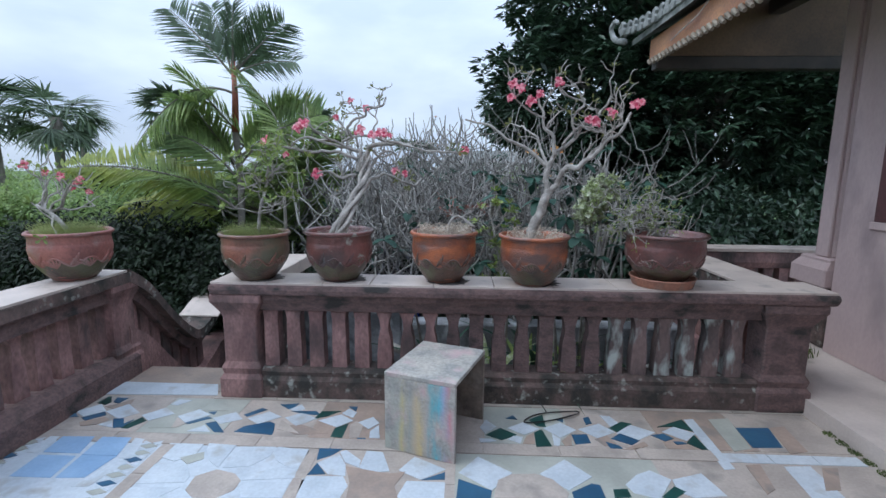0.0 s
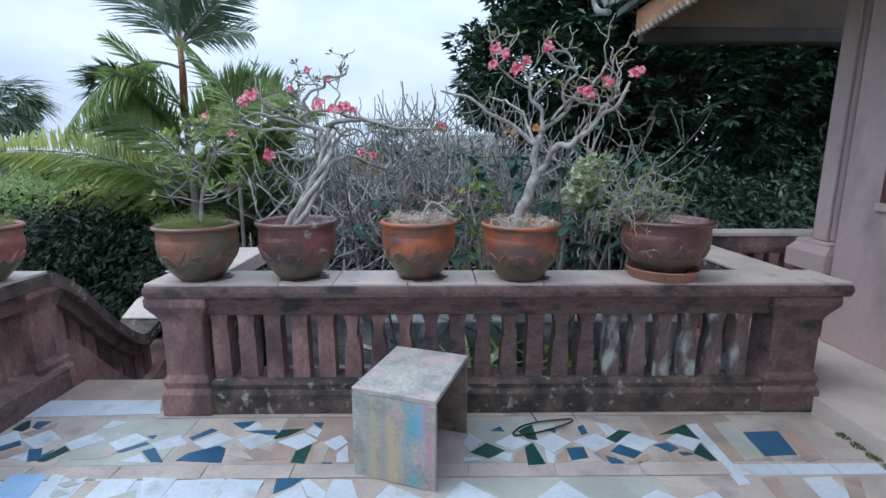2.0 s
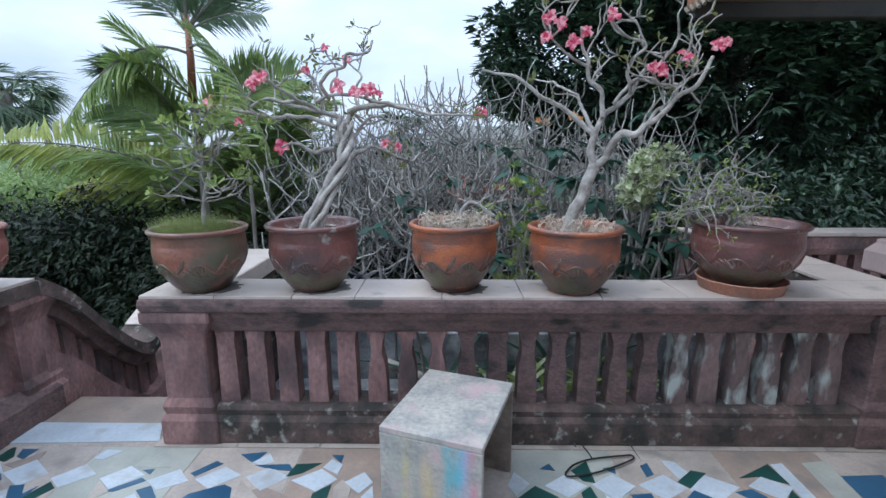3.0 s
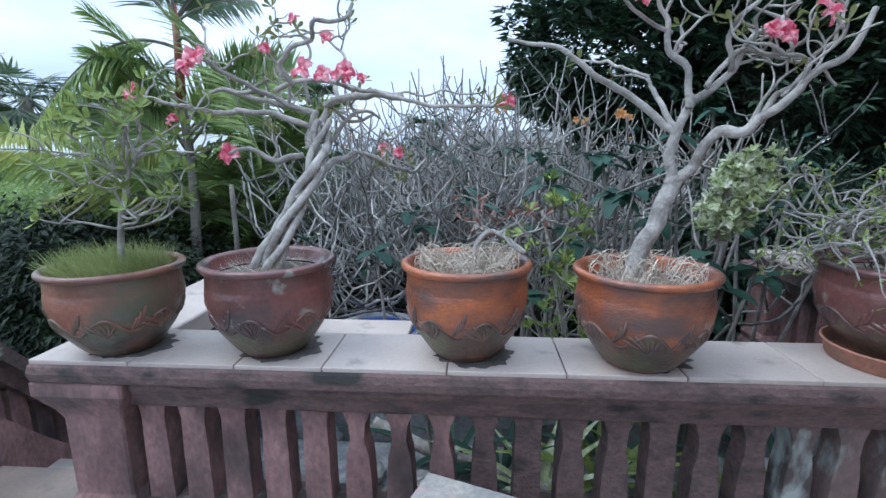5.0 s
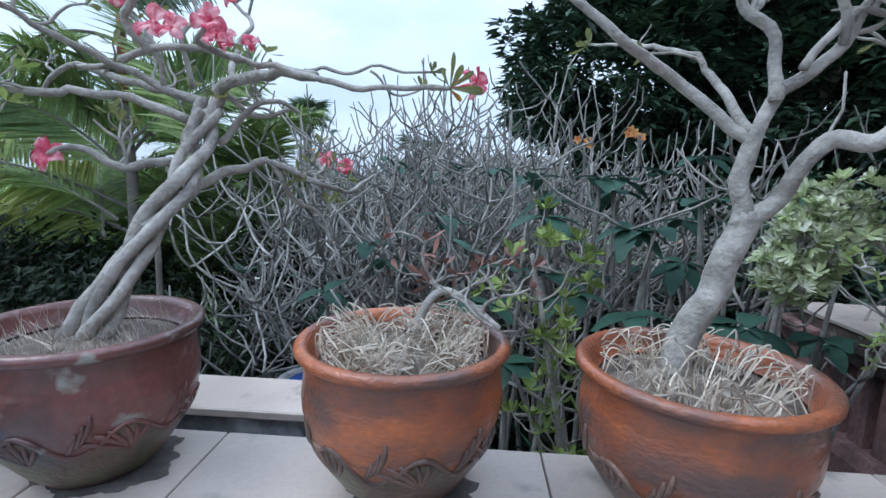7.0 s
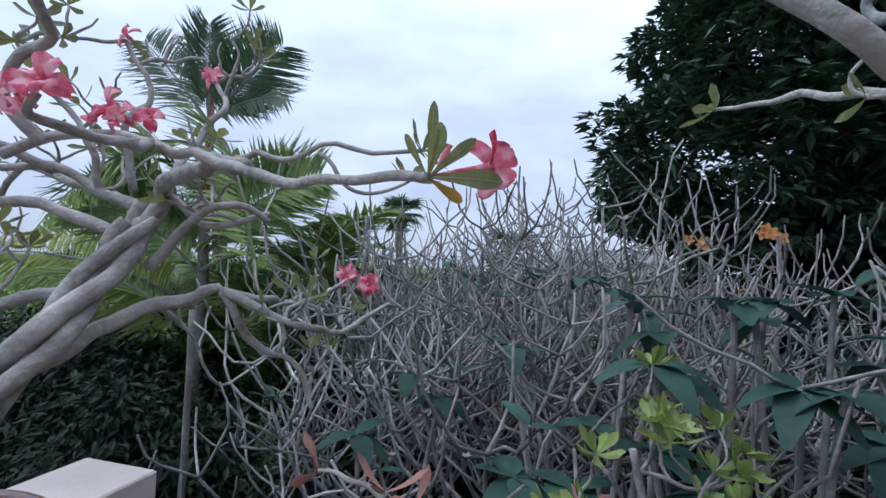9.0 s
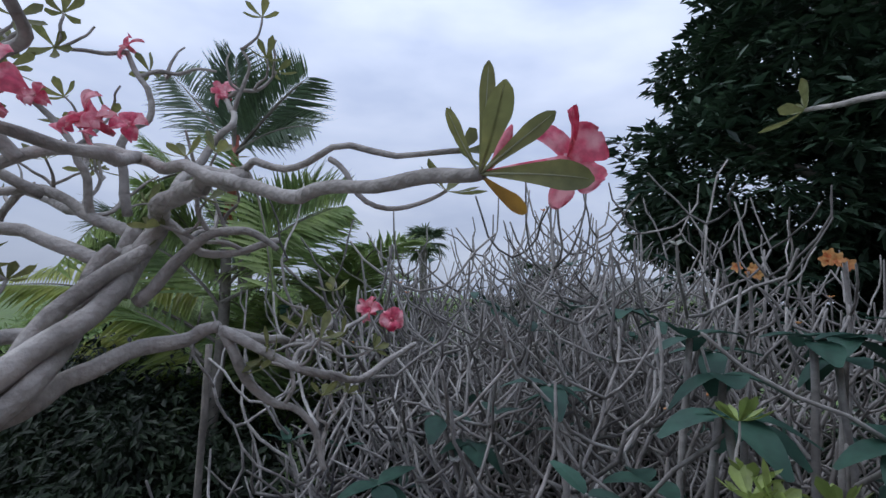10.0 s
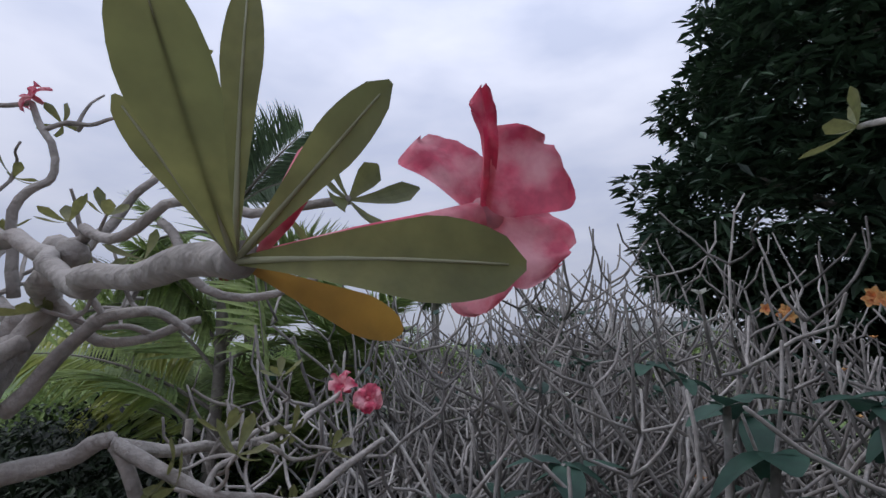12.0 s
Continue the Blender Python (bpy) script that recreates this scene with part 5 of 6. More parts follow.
def feather_palm(name, label, place, stem_h, fronds, length, leaflet, seed, stem_r=0.045, red=True, low=0, width=0.035, rise=(0.5, 1.9), n=26, drop=(0.25, 0.55), low_len=1.0):
    rng = random.Random(seed)
    t = thing(name, label, "palm", place)
    g = Geo()
    g.tube([(0.02 * math.sin(i), 0, stem_h * i / 10) for i in range(11)], [stem_r * (1.15 - 0.3 * i / 10) for i in range(11)], 10)
    part("trunk", g, PALM_GREY, t, smooth=True)
    if red:
        g = Geo()
        g.tube([(0.02 * math.sin(10), 0, stem_h), (0.01, 0, stem_h + 0.4), (0.01, 0, stem_h + 0.8)], [stem_r * 0.95, stem_r * 0.8, stem_r * 0.5], 10)
        part("crownshaft", g, PALM_RED, t, "red crownshaft", True)
    cz = stem_h + (0.75 if red else 0.0)
    for i in range(fronds):
        a = 2 * math.pi * i / fronds + rng.uniform(-0.3, 0.3)
        el = rng.uniform(*rise)
        green, stalk = Geo(), Geo()
        frond(green, stalk, (0, 0, cz), (math.cos(a), math.sin(a), el), length * rng.uniform(0.85, 1.1), rng.uniform(*drop), leaflet, n, width, seed=seed * 40 + i)
        fr = part("frond", green, LEAF_PALM, t)
        part("rachis", stalk, PALM_RED if red else PALM_GREY, fr)
    for i in range(low):
        a = rng.uniform(0, 2 * math.pi)
        green, stalk = Geo(), Geo()
        frond(green, stalk, (rng.uniform(-0.2, 0.2), rng.uniform(-0.2, 0.2), rng.uniform(0.62, 0.95) * stem_h), (math.cos(a), math.sin(a), rng.uniform(0.5, 1.8)), length * low_len * rng.uniform(0.8, 1.1), rng.uniform(0.2, 0.5), leaflet * 1.1, n + 6, width * 1.15, seed=seed * 70 + i)
        fr = part("frond", green, LEAF_PALM, t)
        part("rachis", stalk, PALM_GREY, fr)
    return t


palm = feather_palm("lipstick_palm", "feather palm with a red crownshaft and stiff fronds", (-2.68, 5.65, GROUND_Z), 2.86, 0, 1.0, 0.40, 5, low=7, width=0.026, rise=(0.9, 2.4), n=40, drop=(0.15, 0.35), low_len=1.25)
# base height, way, length, droop, leaflet length, leaflet width, leaflet rise
FRONDS = ((3.50, (0.85, 0.0, 0.95), 0.95, 0.15, 0.42, 0.017, 0.2), (3.50, (0.95, -0.2, 0.45), 0.90, 0.30, 0.40, 0.017, 0.2), (3.50, (-0.85, 0.0, 1.05), 1.10, 0.12, 0.42, 0.017, 0.3),
          (3.50, (-0.45, 0.3, 1.3), 1.0, 0.10, 0.40, 0.017, 0.2), (3.50, (0.2, -0.3, 1.3), 0.85, 0.15, 0.40, 0.017, 0.3), (3.50, (0.45, 0.4, 1.1), 0.95, 0.15, 0.42, 0.017, 0.2), (3.50, (0.1, 0.6, 0.9), 0.9, 0.3, 0.4, 0.017, 0.2),
          (3.35, (0.45, -0.3, 0.15), 1.15, 1.05, 0.46, 0.034, -0.2), (3.30, (-0.40, -0.3, 0.2), 1.15, 1.00, 0.46, 0.034, -0.2), (2.55, (0.95, -0.1, 0.75), 1.35, 0.25, 0.55, 0.036, 0.5), (2.45, (0.8, 0.2, 1.1), 1.3, 0.3, 0.5, 0.034, 0.3),
          (2.45, (-0.7, 0.1, 1.0), 1.35, 0.4, 0.5, 0.034, 0.2), (2.30, (-0.5, -0.4, 0.9), 1.2, 0.4, 0.5, 0.034, 0.1))
for k, (z0, way, ln, drop, leaflet, width, lift) in enumerate(FRONDS):
    green, stalk = Geo(), Geo()
    frond(green, stalk, (0.0, 0, z0), way, ln, drop, leaflet, 56, width, lift, 120 + k, (0.9, -0.8, 1.1, 0.5, -1.0)[k % 5])
    # top fronds take the backlit colour, lower ones the lit palm green
    fr = part("frond", green, LEAF_BACKLIT if z0 > 3.4 else LEAF_PALM, palm)
    part("rachis", stalk, PALM_GREY, fr)
# its long yellowing lower fronds
for k, (z0, way, ln) in enumerate(((2.05, (-1, -0.2, 0.55), 2.15), (1.85, (-1, 0.1, 0.40), 1.7))):
    green, stalk = Geo(), Geo()
    frond(green, stalk, (0.0, 0, z0), way, ln, 0.30, 0.50, 60, 0.042, -0.05, 99 + k, 1.05 - 0.35 * k)
    fr = part("frond", green, LEAF_YELLOW, palm, "drooping yellow-green frond")
    part("rachis", stalk, PALM_GREY, fr)
for i, (x, y, h, low) in enumerate(((-3.2, 6.6, 1.7, 6), (-2.15, 6.6, 2.35, 7), (-2.6, 6.3, 1.8, 7), (-3.9, 7.4, 1.7, 6))):
    feather_palm("feather_palm", "bushy green feather palm", (x, y, GROUND_Z), h, 9, 1.2, 0.45, 20 + i, 0.05, False, low, 0.03, rise=(0.4, 2.2), n=34)


def fan_palm(name, label, place, stem_h, n, size, seed):
    rng = random.Random(seed)
    t = thing(name, label, "palm", place, group="far palms")
    g = Geo()
    g.tube([(0.05 * math.sin(i * 0.7), 0, stem_h * i / 8) for i in range(9)], [0.10 + 0.03 * (i / 8) ** 3 for i in range(9)], 10)
    part("trunk", g, PALM_GREY, t, smooth=True)
    g = Geo()
    for i in range(n):
        a, el = rng.uniform(0, 2 * math.pi), rng.uniform(-1.2, 1.2)
        d = Vector((math.cos(a), math.sin(a), el)).normalized()
        p = Vector((0, 0, stem_h)) + d * size * 0.6
        g.tube([(0, 0, stem_h), tuple(p)], [0.02, 0.012], 4)
        s = d.cross(Vector((0, 0, 1))).normalized()
        u = s.cross(d)
        for k in range(13):
            b = (k / 12 - 0.5) * 2.7
            g.leaf(p, d * math.cos(b) + s * math.sin(b), u, size * 0.75 * rng.uniform(0.7, 1.15), 0.06, rng.uniform(0.1, 0.6), 0.3, 3)
    part("crown", g, LEAF_FAN, t)
    return t


for i, (x, y, h) in enumerate(((-10.3, 12.0, 3.7), (-12.4, 12.4, 3.9), (-5.5, 9.2, 3.5), (-14.5, 18, 4.2), (-4.9, 16, 4.0), (-1.5, 15, 3.0))):
    fan_palm("fan_palm", "shaggy fan palm against the sky", (x, y, GROUND_Z), h, 36, 1.05 if i < 2 else 0.62, 60 + i)


def leaf_cloud(g, centre, radii, count, size, rng, hollow=0.55, clumps=60, clump_r=0.35):
    """Leaves gathered in clumps through the outer part of an uneven body."""
    spots = []
    while len(spots) < clumps:
        d = Vector((rng.gauss(0, 1), rng.gauss(0, 1), rng.gauss(0, 1))).normalized()
        k = rng.uniform(hollow, 1.0) * (0.85 + 0.3 * noise.noise(d * 2.3))
        spots.append(Vector((d.x * radii[0] * k, d.y * radii[1] * k, d.z * radii[2] * k)) + Vector(centre))
    for i in range(count):
        c = spots[i % clumps]
        d = Vector((rng.gauss(0, 1), rng.gauss(0, 1), rng.gauss(0, 1))).normalized() * rng.random() ** 0.45
        p = c + d * clump_r * 1.15
        w = Vector((d.x, d.y, d.z * 0.5 - 0.4)) + Vector((rng.uniform(-0.6, 0.6), rng.uniform(-0.6, 0.6), rng.uniform(-0.6, 0.6)))
        g.flake(p, w.normalized(), size * rng.uniform(0.7, 1.3), Vector((rng.uniform(-0.5, 0.5), rng.uniform(-0.5, 0.5), 1)))


def spray(g, p, out, size, rng, n):
    """A twig end: long leaves hanging round it."""
    a0 = rng.uniform(0, 6.28)
    for i in range(n):
        a = a0 + i * 2.4
        w = Vector((math.cos(a), math.sin(a), rng.uniform(-0.9, 0.25))) + out * 0.7
        w.normalize()
        g.flake(p + w * size * 0.15 + Vector((0, 0, rng.uniform(-0.04, 0.04))), w, size * rng.uniform(0.65, 1.2), Vector((rng.uniform(-0.6, 0.6), rng.uniform(-0.6, 0.6), 1)))


def broad_tree(name, label, place, trunk_h, lobes, sprays, size, material, seed):
    """A dense evergreen: trunk, limbs and a crown of leaf sprays gathered in uneven lobes (centre, radii)."""
    rng = random.Random(seed)
    t = thing(name, label, "tree", place)
    g = Geo()
    top = Vector((0, 0, trunk_h))
    limb(g, 0.24, 0.17, (0, 0, -0.1), (0.05, 0.02, trunk_h * 0.5), tuple(top), n=10)
    for c, rad in lobes:
        for i in range(3):
            e = Vector(c) + Vector((rng.uniform(-0.6, 0.6) * rad[0], rng.uniform(-0.6, 0.6) * rad[1], rng.uniform(-0.4, 0.6) * rad[2]))
            limb(g, 0.10, 0.025, tuple(top * rng.uniform(0.6, 1.0)), tuple(top.lerp(e, 0.5) + Vector((0, 0, 0.2))), tuple(e), n=7)
    part("trunk", g, PALM_GREY, t, smooth=True)
    g = Geo()
    total = sum(r[0] * r[1] + r[0] * r[2] for c, r in lobes)
    for c, rad in lobes:
        for i in range(int(sprays * (rad[0] * rad[1] + rad[0] * rad[2]) / total)):
            d = Vector((rng.gauss(0, 1), rng.gauss(0, 1), rng.gauss(0, 1))).normalized()
            k = rng.uniform(0.35, 1.0) ** 0.55 * (0.86 + 0.26 * noise.noise(d * 2.1 + Vector(c)) + 0.12 * noise.noise(d * 6 + Vector(c)))
            p = Vector(c) + Vector((d.x * rad[0], d.y * rad[1], d.z * rad[2])) * k
            spray(g, p, d, size, rng, 9)
    part("crown", g, material, t)
    return t


broad_tree("broad_tree", "large dark evergreen tree with dense glossy leaves", (4.0, 8.9, GROUND_Z), 2.2,
           (((-2.3, -0.2, 3.75), (1.75, 1.7, 1.35)), ((-1.7, 0.1, 5.3), (1.75, 1.8, 1.5)), ((-0.9, 0.3, 6.9), (2.0, 1.9, 1.6)), ((0.2, -0.3, 3.3), (2.2, 1.8, 1.7)), ((0.6, 0.2, 5.4), (2.2, 2.0, 1.9)),
            ((2.4, 0.0, 4.2), (2.0, 1.8, 2.2)), ((2.2, 0.2, 6.8), (2.2, 2.0, 1.8)), ((-1.2, 0.3, 2.4), (1.7, 1.3, 1.0)), ((0.3, 0.3, 8.4), (2.2, 1.9, 1.5))), 15000, 0.19, LEAF_DARK, 7)
broad_tree("broad_tree", "dark evergreen tree behind the house", (9.0, 9.6, GROUND_Z), 1.8,
           (((0, 0, 2.6), (3.2, 2.4, 1.8)), ((-0.6, 0, 5.0), (3.0, 2.4, 2.2)), ((0.5, 0, 7.2), (3.0, 2.4, 2.0))), 5000, 0.22, LEAF_DARK, 8)


def hedge(name, label, place, radii, count, size, material, seed, clumps=120, clump_r=0.3):
    rng = random.Random(seed)
    t = thing(name, label, "hedge", place)
    for i in range(5):
        g = Geo()
        limb(g, 0.03, 0.012, (rng.uniform(-0.6, 0.6) * radii[0], rng.uniform(-0.5, 0.5) * radii[1], 0), (rng.uniform(-0.5, 0.5) * radii[0], 0, radii[2] * 0.6), (rng.uniform(-0.8, 0.8) * radii[0], rng.uniform(-0.5, 0.5) * radii[1], radii[2] * 1.3), n=5)
        part("stem", g, PALM_GREY, t)
    g = Geo()
    leaf_cloud(g, (0, 0, radii[2] * 0.95), radii, count, size, rng, 0.5, clumps, clump_r)
    part("foliage", g, material, t)
    return t


hedge("hedge", "leafy green bushes behind the palms", (-5.6, 8.8, GROUND_Z), (2.6, 1.0, 1.35), 26000, 0.11, LEAF_PALM, 38, 220)
hedge("hedge", "leafy green bushes along the lawn", (-9.6, 9.6, GROUND_Z), (3.0, 1.0, 1.15), 20000, 0.13, LEAF_PALM, 41, 200)
# darkened leaf bodies stand in for the shade low in the thicket
hedge("hedge", "ground cover under the frangipani, leaves darkened for shade", (0.1, 5.7, GROUND_Z), (2.2, 1.2, 0.80), 34000, 0.11, LEAF_HEDGE_SHADED, 39, 260, 0.28)
hedge("hedge", "dark leafy plants behind the bed wall", (0.75, 4.5, GROUND_Z), (1.1, 0.35, 0.72), 12000, 0.11, LEAF_HEDGE_SHADED, 42, 120, 0.2)
hedge("hedge", "dark shrubs beside the far balustrade", (2.5, 5.7, GROUND_Z), (1.1, 0.7, 1.15), 20000, 0.13, LEAF_DARK, 43, 160, 0.28)
hedge("hedge", "dense dark hedge beside the stair", (-2.35, 4.95, GROUND_Z), (1.15, 0.5, 0.95), 16000, 0.075, LEAF_HEDGE_SHADED, 36, 160, 0.22)
hedge("hedge", "dark shrubs behind the frangipani", (0.3, 8.2, GROUND_Z), (2.6, 0.8, 1.15), 22000, 0.11, LEAF_HEDGE_SHADED, 37, 200)
hedge("hedge", "dense dark green hedge below the stair", (-3.6, 5.6, GROUND_Z), (1.7, 0.9, 1.0), 30000, 0.085, LEAF_HEDGE_SHADED, 31, 260)
hedge("hedge", "dense dark green hedge below the palms", (-5.6, 6.4, GROUND_Z), (1.5, 1.0, 0.95), 18000, 0.09, LEAF_HEDGE_SHADED, 32, 140)
hedge("hedge", "dark shrubs under the palms", (-1.7, 7.6, GROUND_Z), (1.8, 0.9, 1.0), 24000, 0.10, LEAF_HEDGE_SHADED, 33, 160)
hedge("hedge", "dark shrubs under the big tree", (3.4, 7.0, GROUND_Z), (2.2, 1.0, 1.25), 30000, 0.12, LEAF_DARK, 34, 180)
hedge("hedge", "dark shrubs beside the house", (6.4, 7.4, GROUND_Z), (2.4, 1.0, 1.5), 26000, 0.12, LEAF_DARK, 35, 160)
for i, (x, y) in enumerate(((-24, 34), (-14, 36), (-4, 34), (6, 36), (16, 34), (-34, 32), (-44, 36), (26, 30))):
    hedge("far_trees", "distant green trees along the fields", (x, y, GROUND_Z), (6.0, 2.0, 1.4), 7000, 0.32, LEAF_PALM if i % 2 else LEAF_HEDGE_SHADED, 80 + i, 160, 0.7)

house = thing("far_house", "distant white house with a low grey roof", "house", (3.0, 46.0, GROUND_Z))
g = Geo()
g.box(-5.0, 5.0, -2.0, 2.0, 0, 3.2)
part("wall", g, WHITE_WALL, house)
g = Geo()
g.stack([(-5.6, 5.6, -2.6, 2.6), (-3.6, 3.6, -0.4, 0.4)], [3.2, 4.4], 0.05)
part("roof", g, ROOF_TILE, house)
for k in range(4):
    g = Geo()
    g.box(-4.2 + k * 2.4, -3.2 + k * 2.4, -2.06, -2.004, 1.2, 2.5)
    part("window", g, DARK_WOOD, house)

CONCRETE_RIM = paint("pale_worn_rim", (0.42, 0.42, 0.42), (0.24, 0.24, 0.25), 0.7, 14, 80, 0.3)
# blue glazed tub among the shrubs, and a thin stake
tub = thing("blue_tub", "large deep blue glazed tub under the shrubs", "plant pot", (-0.73, 4.47, GROUND_Z))
g = Geo()
tall = 0.30 - GROUND_Z
g.lathe([(0.20, 0.0), (0.26, tall * 0.3), (0.325, tall * 0.68), (0.33, tall * 0.82), (0.305, tall * 0.95), (0.275, tall - 0.02), (0.255, tall - 0.016), (0.17, tall - 0.012), (0.05, tall - 0.01), (0.004, tall - 0.01)], 40)
part("body", g, BLUE_GLAZE, tub, smooth=True)
g = Geo()
g.lathe([(0.272, tall - 0.022), (0.297, tall - 0.014), (0.300, tall), (0.285, tall + 0.006), (0.258, tall), (0.254, tall - 0.022)], 40)
part("rim", g, CONCRETE_RIM, tub, "worn pale grey rim", True)
stake = thing("stake", "thin grey wooden stake standing in the hedge", "stake", (-1.75, 4.55, GROUND_Z))
g = Geo()
limb(g, 0.02, 0.016, (0, 0, -0.1), (0.02, 0, 1.0), (0.03, 0, 2.2), n=8)
part("pole", g, PALM_GREY, stake, smooth=True)

def strap_plant(place, n, length, material, label, seed):
    """A clump of long arching strap leaves."""
    rng = random.Random(seed)
    t = thing("strap_plant", label, "plant", place, group="strap-leaf plants in the bed")
    for i in range(n):
        a = 2 * math.pi * i / n + rng.uniform(-0.3, 0.3)
        g = Geo()
        g.leaf((0.02 * math.cos(a), 0.02 * math.sin(a), 0), (math.cos(a), math.sin(a), rng.uniform(0.8, 2.2)), (0, 0, 1), length * rng.uniform(0.7, 1.1), 0.045, rng.uniform(0.3, 0.8), 0.35, 8)
        part("leaf", g, material, t, smooth=True)


for i, (x, y, n, ln, mat) in enumerate(((0.22, 3.40, 11, 0.50, LEAF_LIME), (0.50, 3.46, 12, 0.55, LEAF_FRESH), (0.05, 3.55, 9, 0.5, LEAF_BLUE), (0.85, 3.45, 10, 0.5, LEAF_FRESH), (1.35, 3.5, 9, 0.42, LEAF_BLUE), (-0.2, 3.6, 9, 0.55, LEAF_BLUE), (0.62, 3.62, 9, 0.7, LEAF_BLUE))):
    strap_plant((x, y, -0.12), n, ln, mat, "striped green strap-leaf plant in the bed" if mat is LEAF_LIME else "green strap-leaf plant in the bed", 500 + i)
ROCK = paint("pale_stone", (0.46, 0.45, 0.43), (0.28, 0.27, 0.26), 0.9, 5, 50, 0.6)
for i, (x, y, r) in enumerate(((-0.95, 3.45, 0.13), (-0.6, 3.5, 0.10), (-0.32, 3.4, 0.12), (0.35, 3.6, 0.1), (1.05, 3.42, 0.12), (1.55, 3.6, 0.14))):
    g = Geo()
    g.lathe([(r * (0.7 + 0.3 * math.sin(s * 2.6)) * math.cos(s * 1.4) + 0.004, r * 0.75 * math.sin(s * 1.5)) for s in (0, 0.2, 0.4, 0.6, 0.8, 0.97)], 9)
    g.v = [(vx * (1 + 0.3 * noise.noise(Vector((vx * 9, vy * 9, i)))), vy * (1 + 0.3 * noise.noise(Vector((vy * 9, vx * 9, i + 5)))), vz) for vx, vy, vz in g.v]
    ob = tagged(part("stone", g, ROCK), "pale rough stone lying in the bed", "stone", "stones in the bed")
    ob.matrix_world = pose(x, y, -0.121, 0, 0, 50 * i)
log_thing = thing("fallen_branch", "grey fallen branch lying across the bed", "branch", (0, 0, 0))
g = Geo()
limb(g, 0.035, 0.022, (-0.6, 3.62, 0.10), (-0.3, 3.55, 0.02), (0.0, 3.50, -0.04), (0.3, 3.42, -0.09), n=8)
part("wood", g, BARK, log_thing, smooth=True)

# painted wooden box
crate = thing("wooden_box", "open wooden box daubed with worn coloured paint", "box", (-0.02, 2.21, 0.0), -19.5)
BOX_PAINT = paint("daubed_paint", (0.50, 0.47, 0.42), (0.33, 0.33, 0.31), 0.75, 9, 60, 0.4, (0.50, 0.36, 0.36), 0.62, 7.0, 1.0)
BOX_INSIDE = paint("bare_box_wood", (0.25, 0.20, 0.16), (0.12, 0.10, 0.085), 0.8, 7, 50, 0.3, (0.32, 0.28, 0.25), 0.62, 6)


def streaked(name):
    """Upright daubs of several paints, side by side, worn down to grey."""
    m = BOX_PAINT.copy()
    m.name = name
    n, k = m.node_tree.nodes, m.node_tree.links
    bsdf = n["Principled BSDF"]
    under = bsdf.inputs["Base Color"].links[0].from_socket
    tc, sp = n.new("ShaderNodeTexCoord"), n.new("ShaderNodeSeparateXYZ")
    k.new(tc.outputs["Object"], sp.inputs[0])
    wob = n.new("ShaderNodeTexNoise")
    wob.inputs["Scale"].default_value, wob.inputs["Detail"].default_value = 9, 4
    k.new(tc.outputs["Object"], wob.inputs["Vector"])
    at = n.new("ShaderNodeMath")
    at.operation = "MULTIPLY_ADD"
    at.inputs[1].default_value, at.inputs[2].default_value = 2.5, 0.94
    k.new(sp.outputs["X"], at.inputs[0])
    off = n.new("ShaderNodeMath")
    off.operation = "MULTIPLY_ADD"
    off.inputs[1].default_value = 0.12
    k.new(wob.outputs["Fac"], off.inputs[0])
    k.new(at.outputs[0], off.inputs[2])
    r = n.new("ShaderNodeValToRGB")
    stops = ((0.0, (0.38, 0.40, 0.35)), (0.2, (0.36, 0.38, 0.33)), (0.27, (0.48, 0.42, 0.22)), (0.36, (0.30, 0.33, 0.30)), (0.44, (0.45, 0.38, 0.28)), (0.52, (0.52, 0.42, 0.22)), (0.60, (0.42, 0.38, 0.34)), (0.68, (0.10, 0.40, 0.46)), (0.78, (0.16, 0.42, 0.50)), (0.85, (0.36, 0.36, 0.50)), (0.93, (0.52, 0.24, 0.27)), (1.0, (0.42, 0.38, 0.36)))
    while len(r.color_ramp.elements) < len(stops):
        r.color_ramp.elements.new(0.5)
    for e, (p, c) in zip(r.color_ramp.elements, stops):
        e.position, e.color = p, (*c, 1)
    k.new(off.outputs[0], r.inputs["Fac"])
    worn = n.new("ShaderNodeTexNoise")
    worn.inputs["Scale"].default_value, worn.inputs["Detail"].default_value = 12, 6
    long = n.new("ShaderNodeVectorMath")
    long.operation = "MULTIPLY"
    long.inputs[1].default_value = (1, 1, 0.35)
    k.new(tc.outputs["Object"], long.inputs[0])
    k.new(long.outputs[0], worn.inputs["Vector"])
    lim = n.new("ShaderNodeMapRange")
    lim.inputs["From Min"].default_value, lim.inputs["From Max"].default_value = 0.40, 0.58
    k.new(worn.outputs["Fac"], lim.inputs["Value"])
    mx = n.new("ShaderNodeMix")
    mx.data_type = "RGBA"
    k.new(lim.outputs[0], mx.inputs["Factor"])
    k.new(under, mx.inputs["A"])
    k.new(r.outputs["Color"], mx.inputs["B"])
    k.new(mx.outputs["Result"], bsdf.inputs["Base Color"])
    return m


g = Geo()
g.box(-0.40, 0.0, 0.0, 0.50, 0.41, 0.435, 0.003)
part("top", g, BOX_PAINT, crate)
g = Geo()
g.box(-0.40, 0.0, 0.0, 0.022, 0.0, 0.409, 0.003)
part("front", g, streaked("streaked_paint"), crate, "front streaked with blue, pink and yellow paint")
g = Geo()
g.box(-0.40, 0.0, 0.478, 0.50, 0.0, 0.409, 0.003)
part("back", g, BOX_INSIDE, crate)
g = Geo()
g.box(-0.40, -0.378, 0.023, 0.477, 0.0, 0.409, 0.003)
part("side", g, BOX_INSIDE, crate)


# ---- mosaic floor ----
laid = [0]


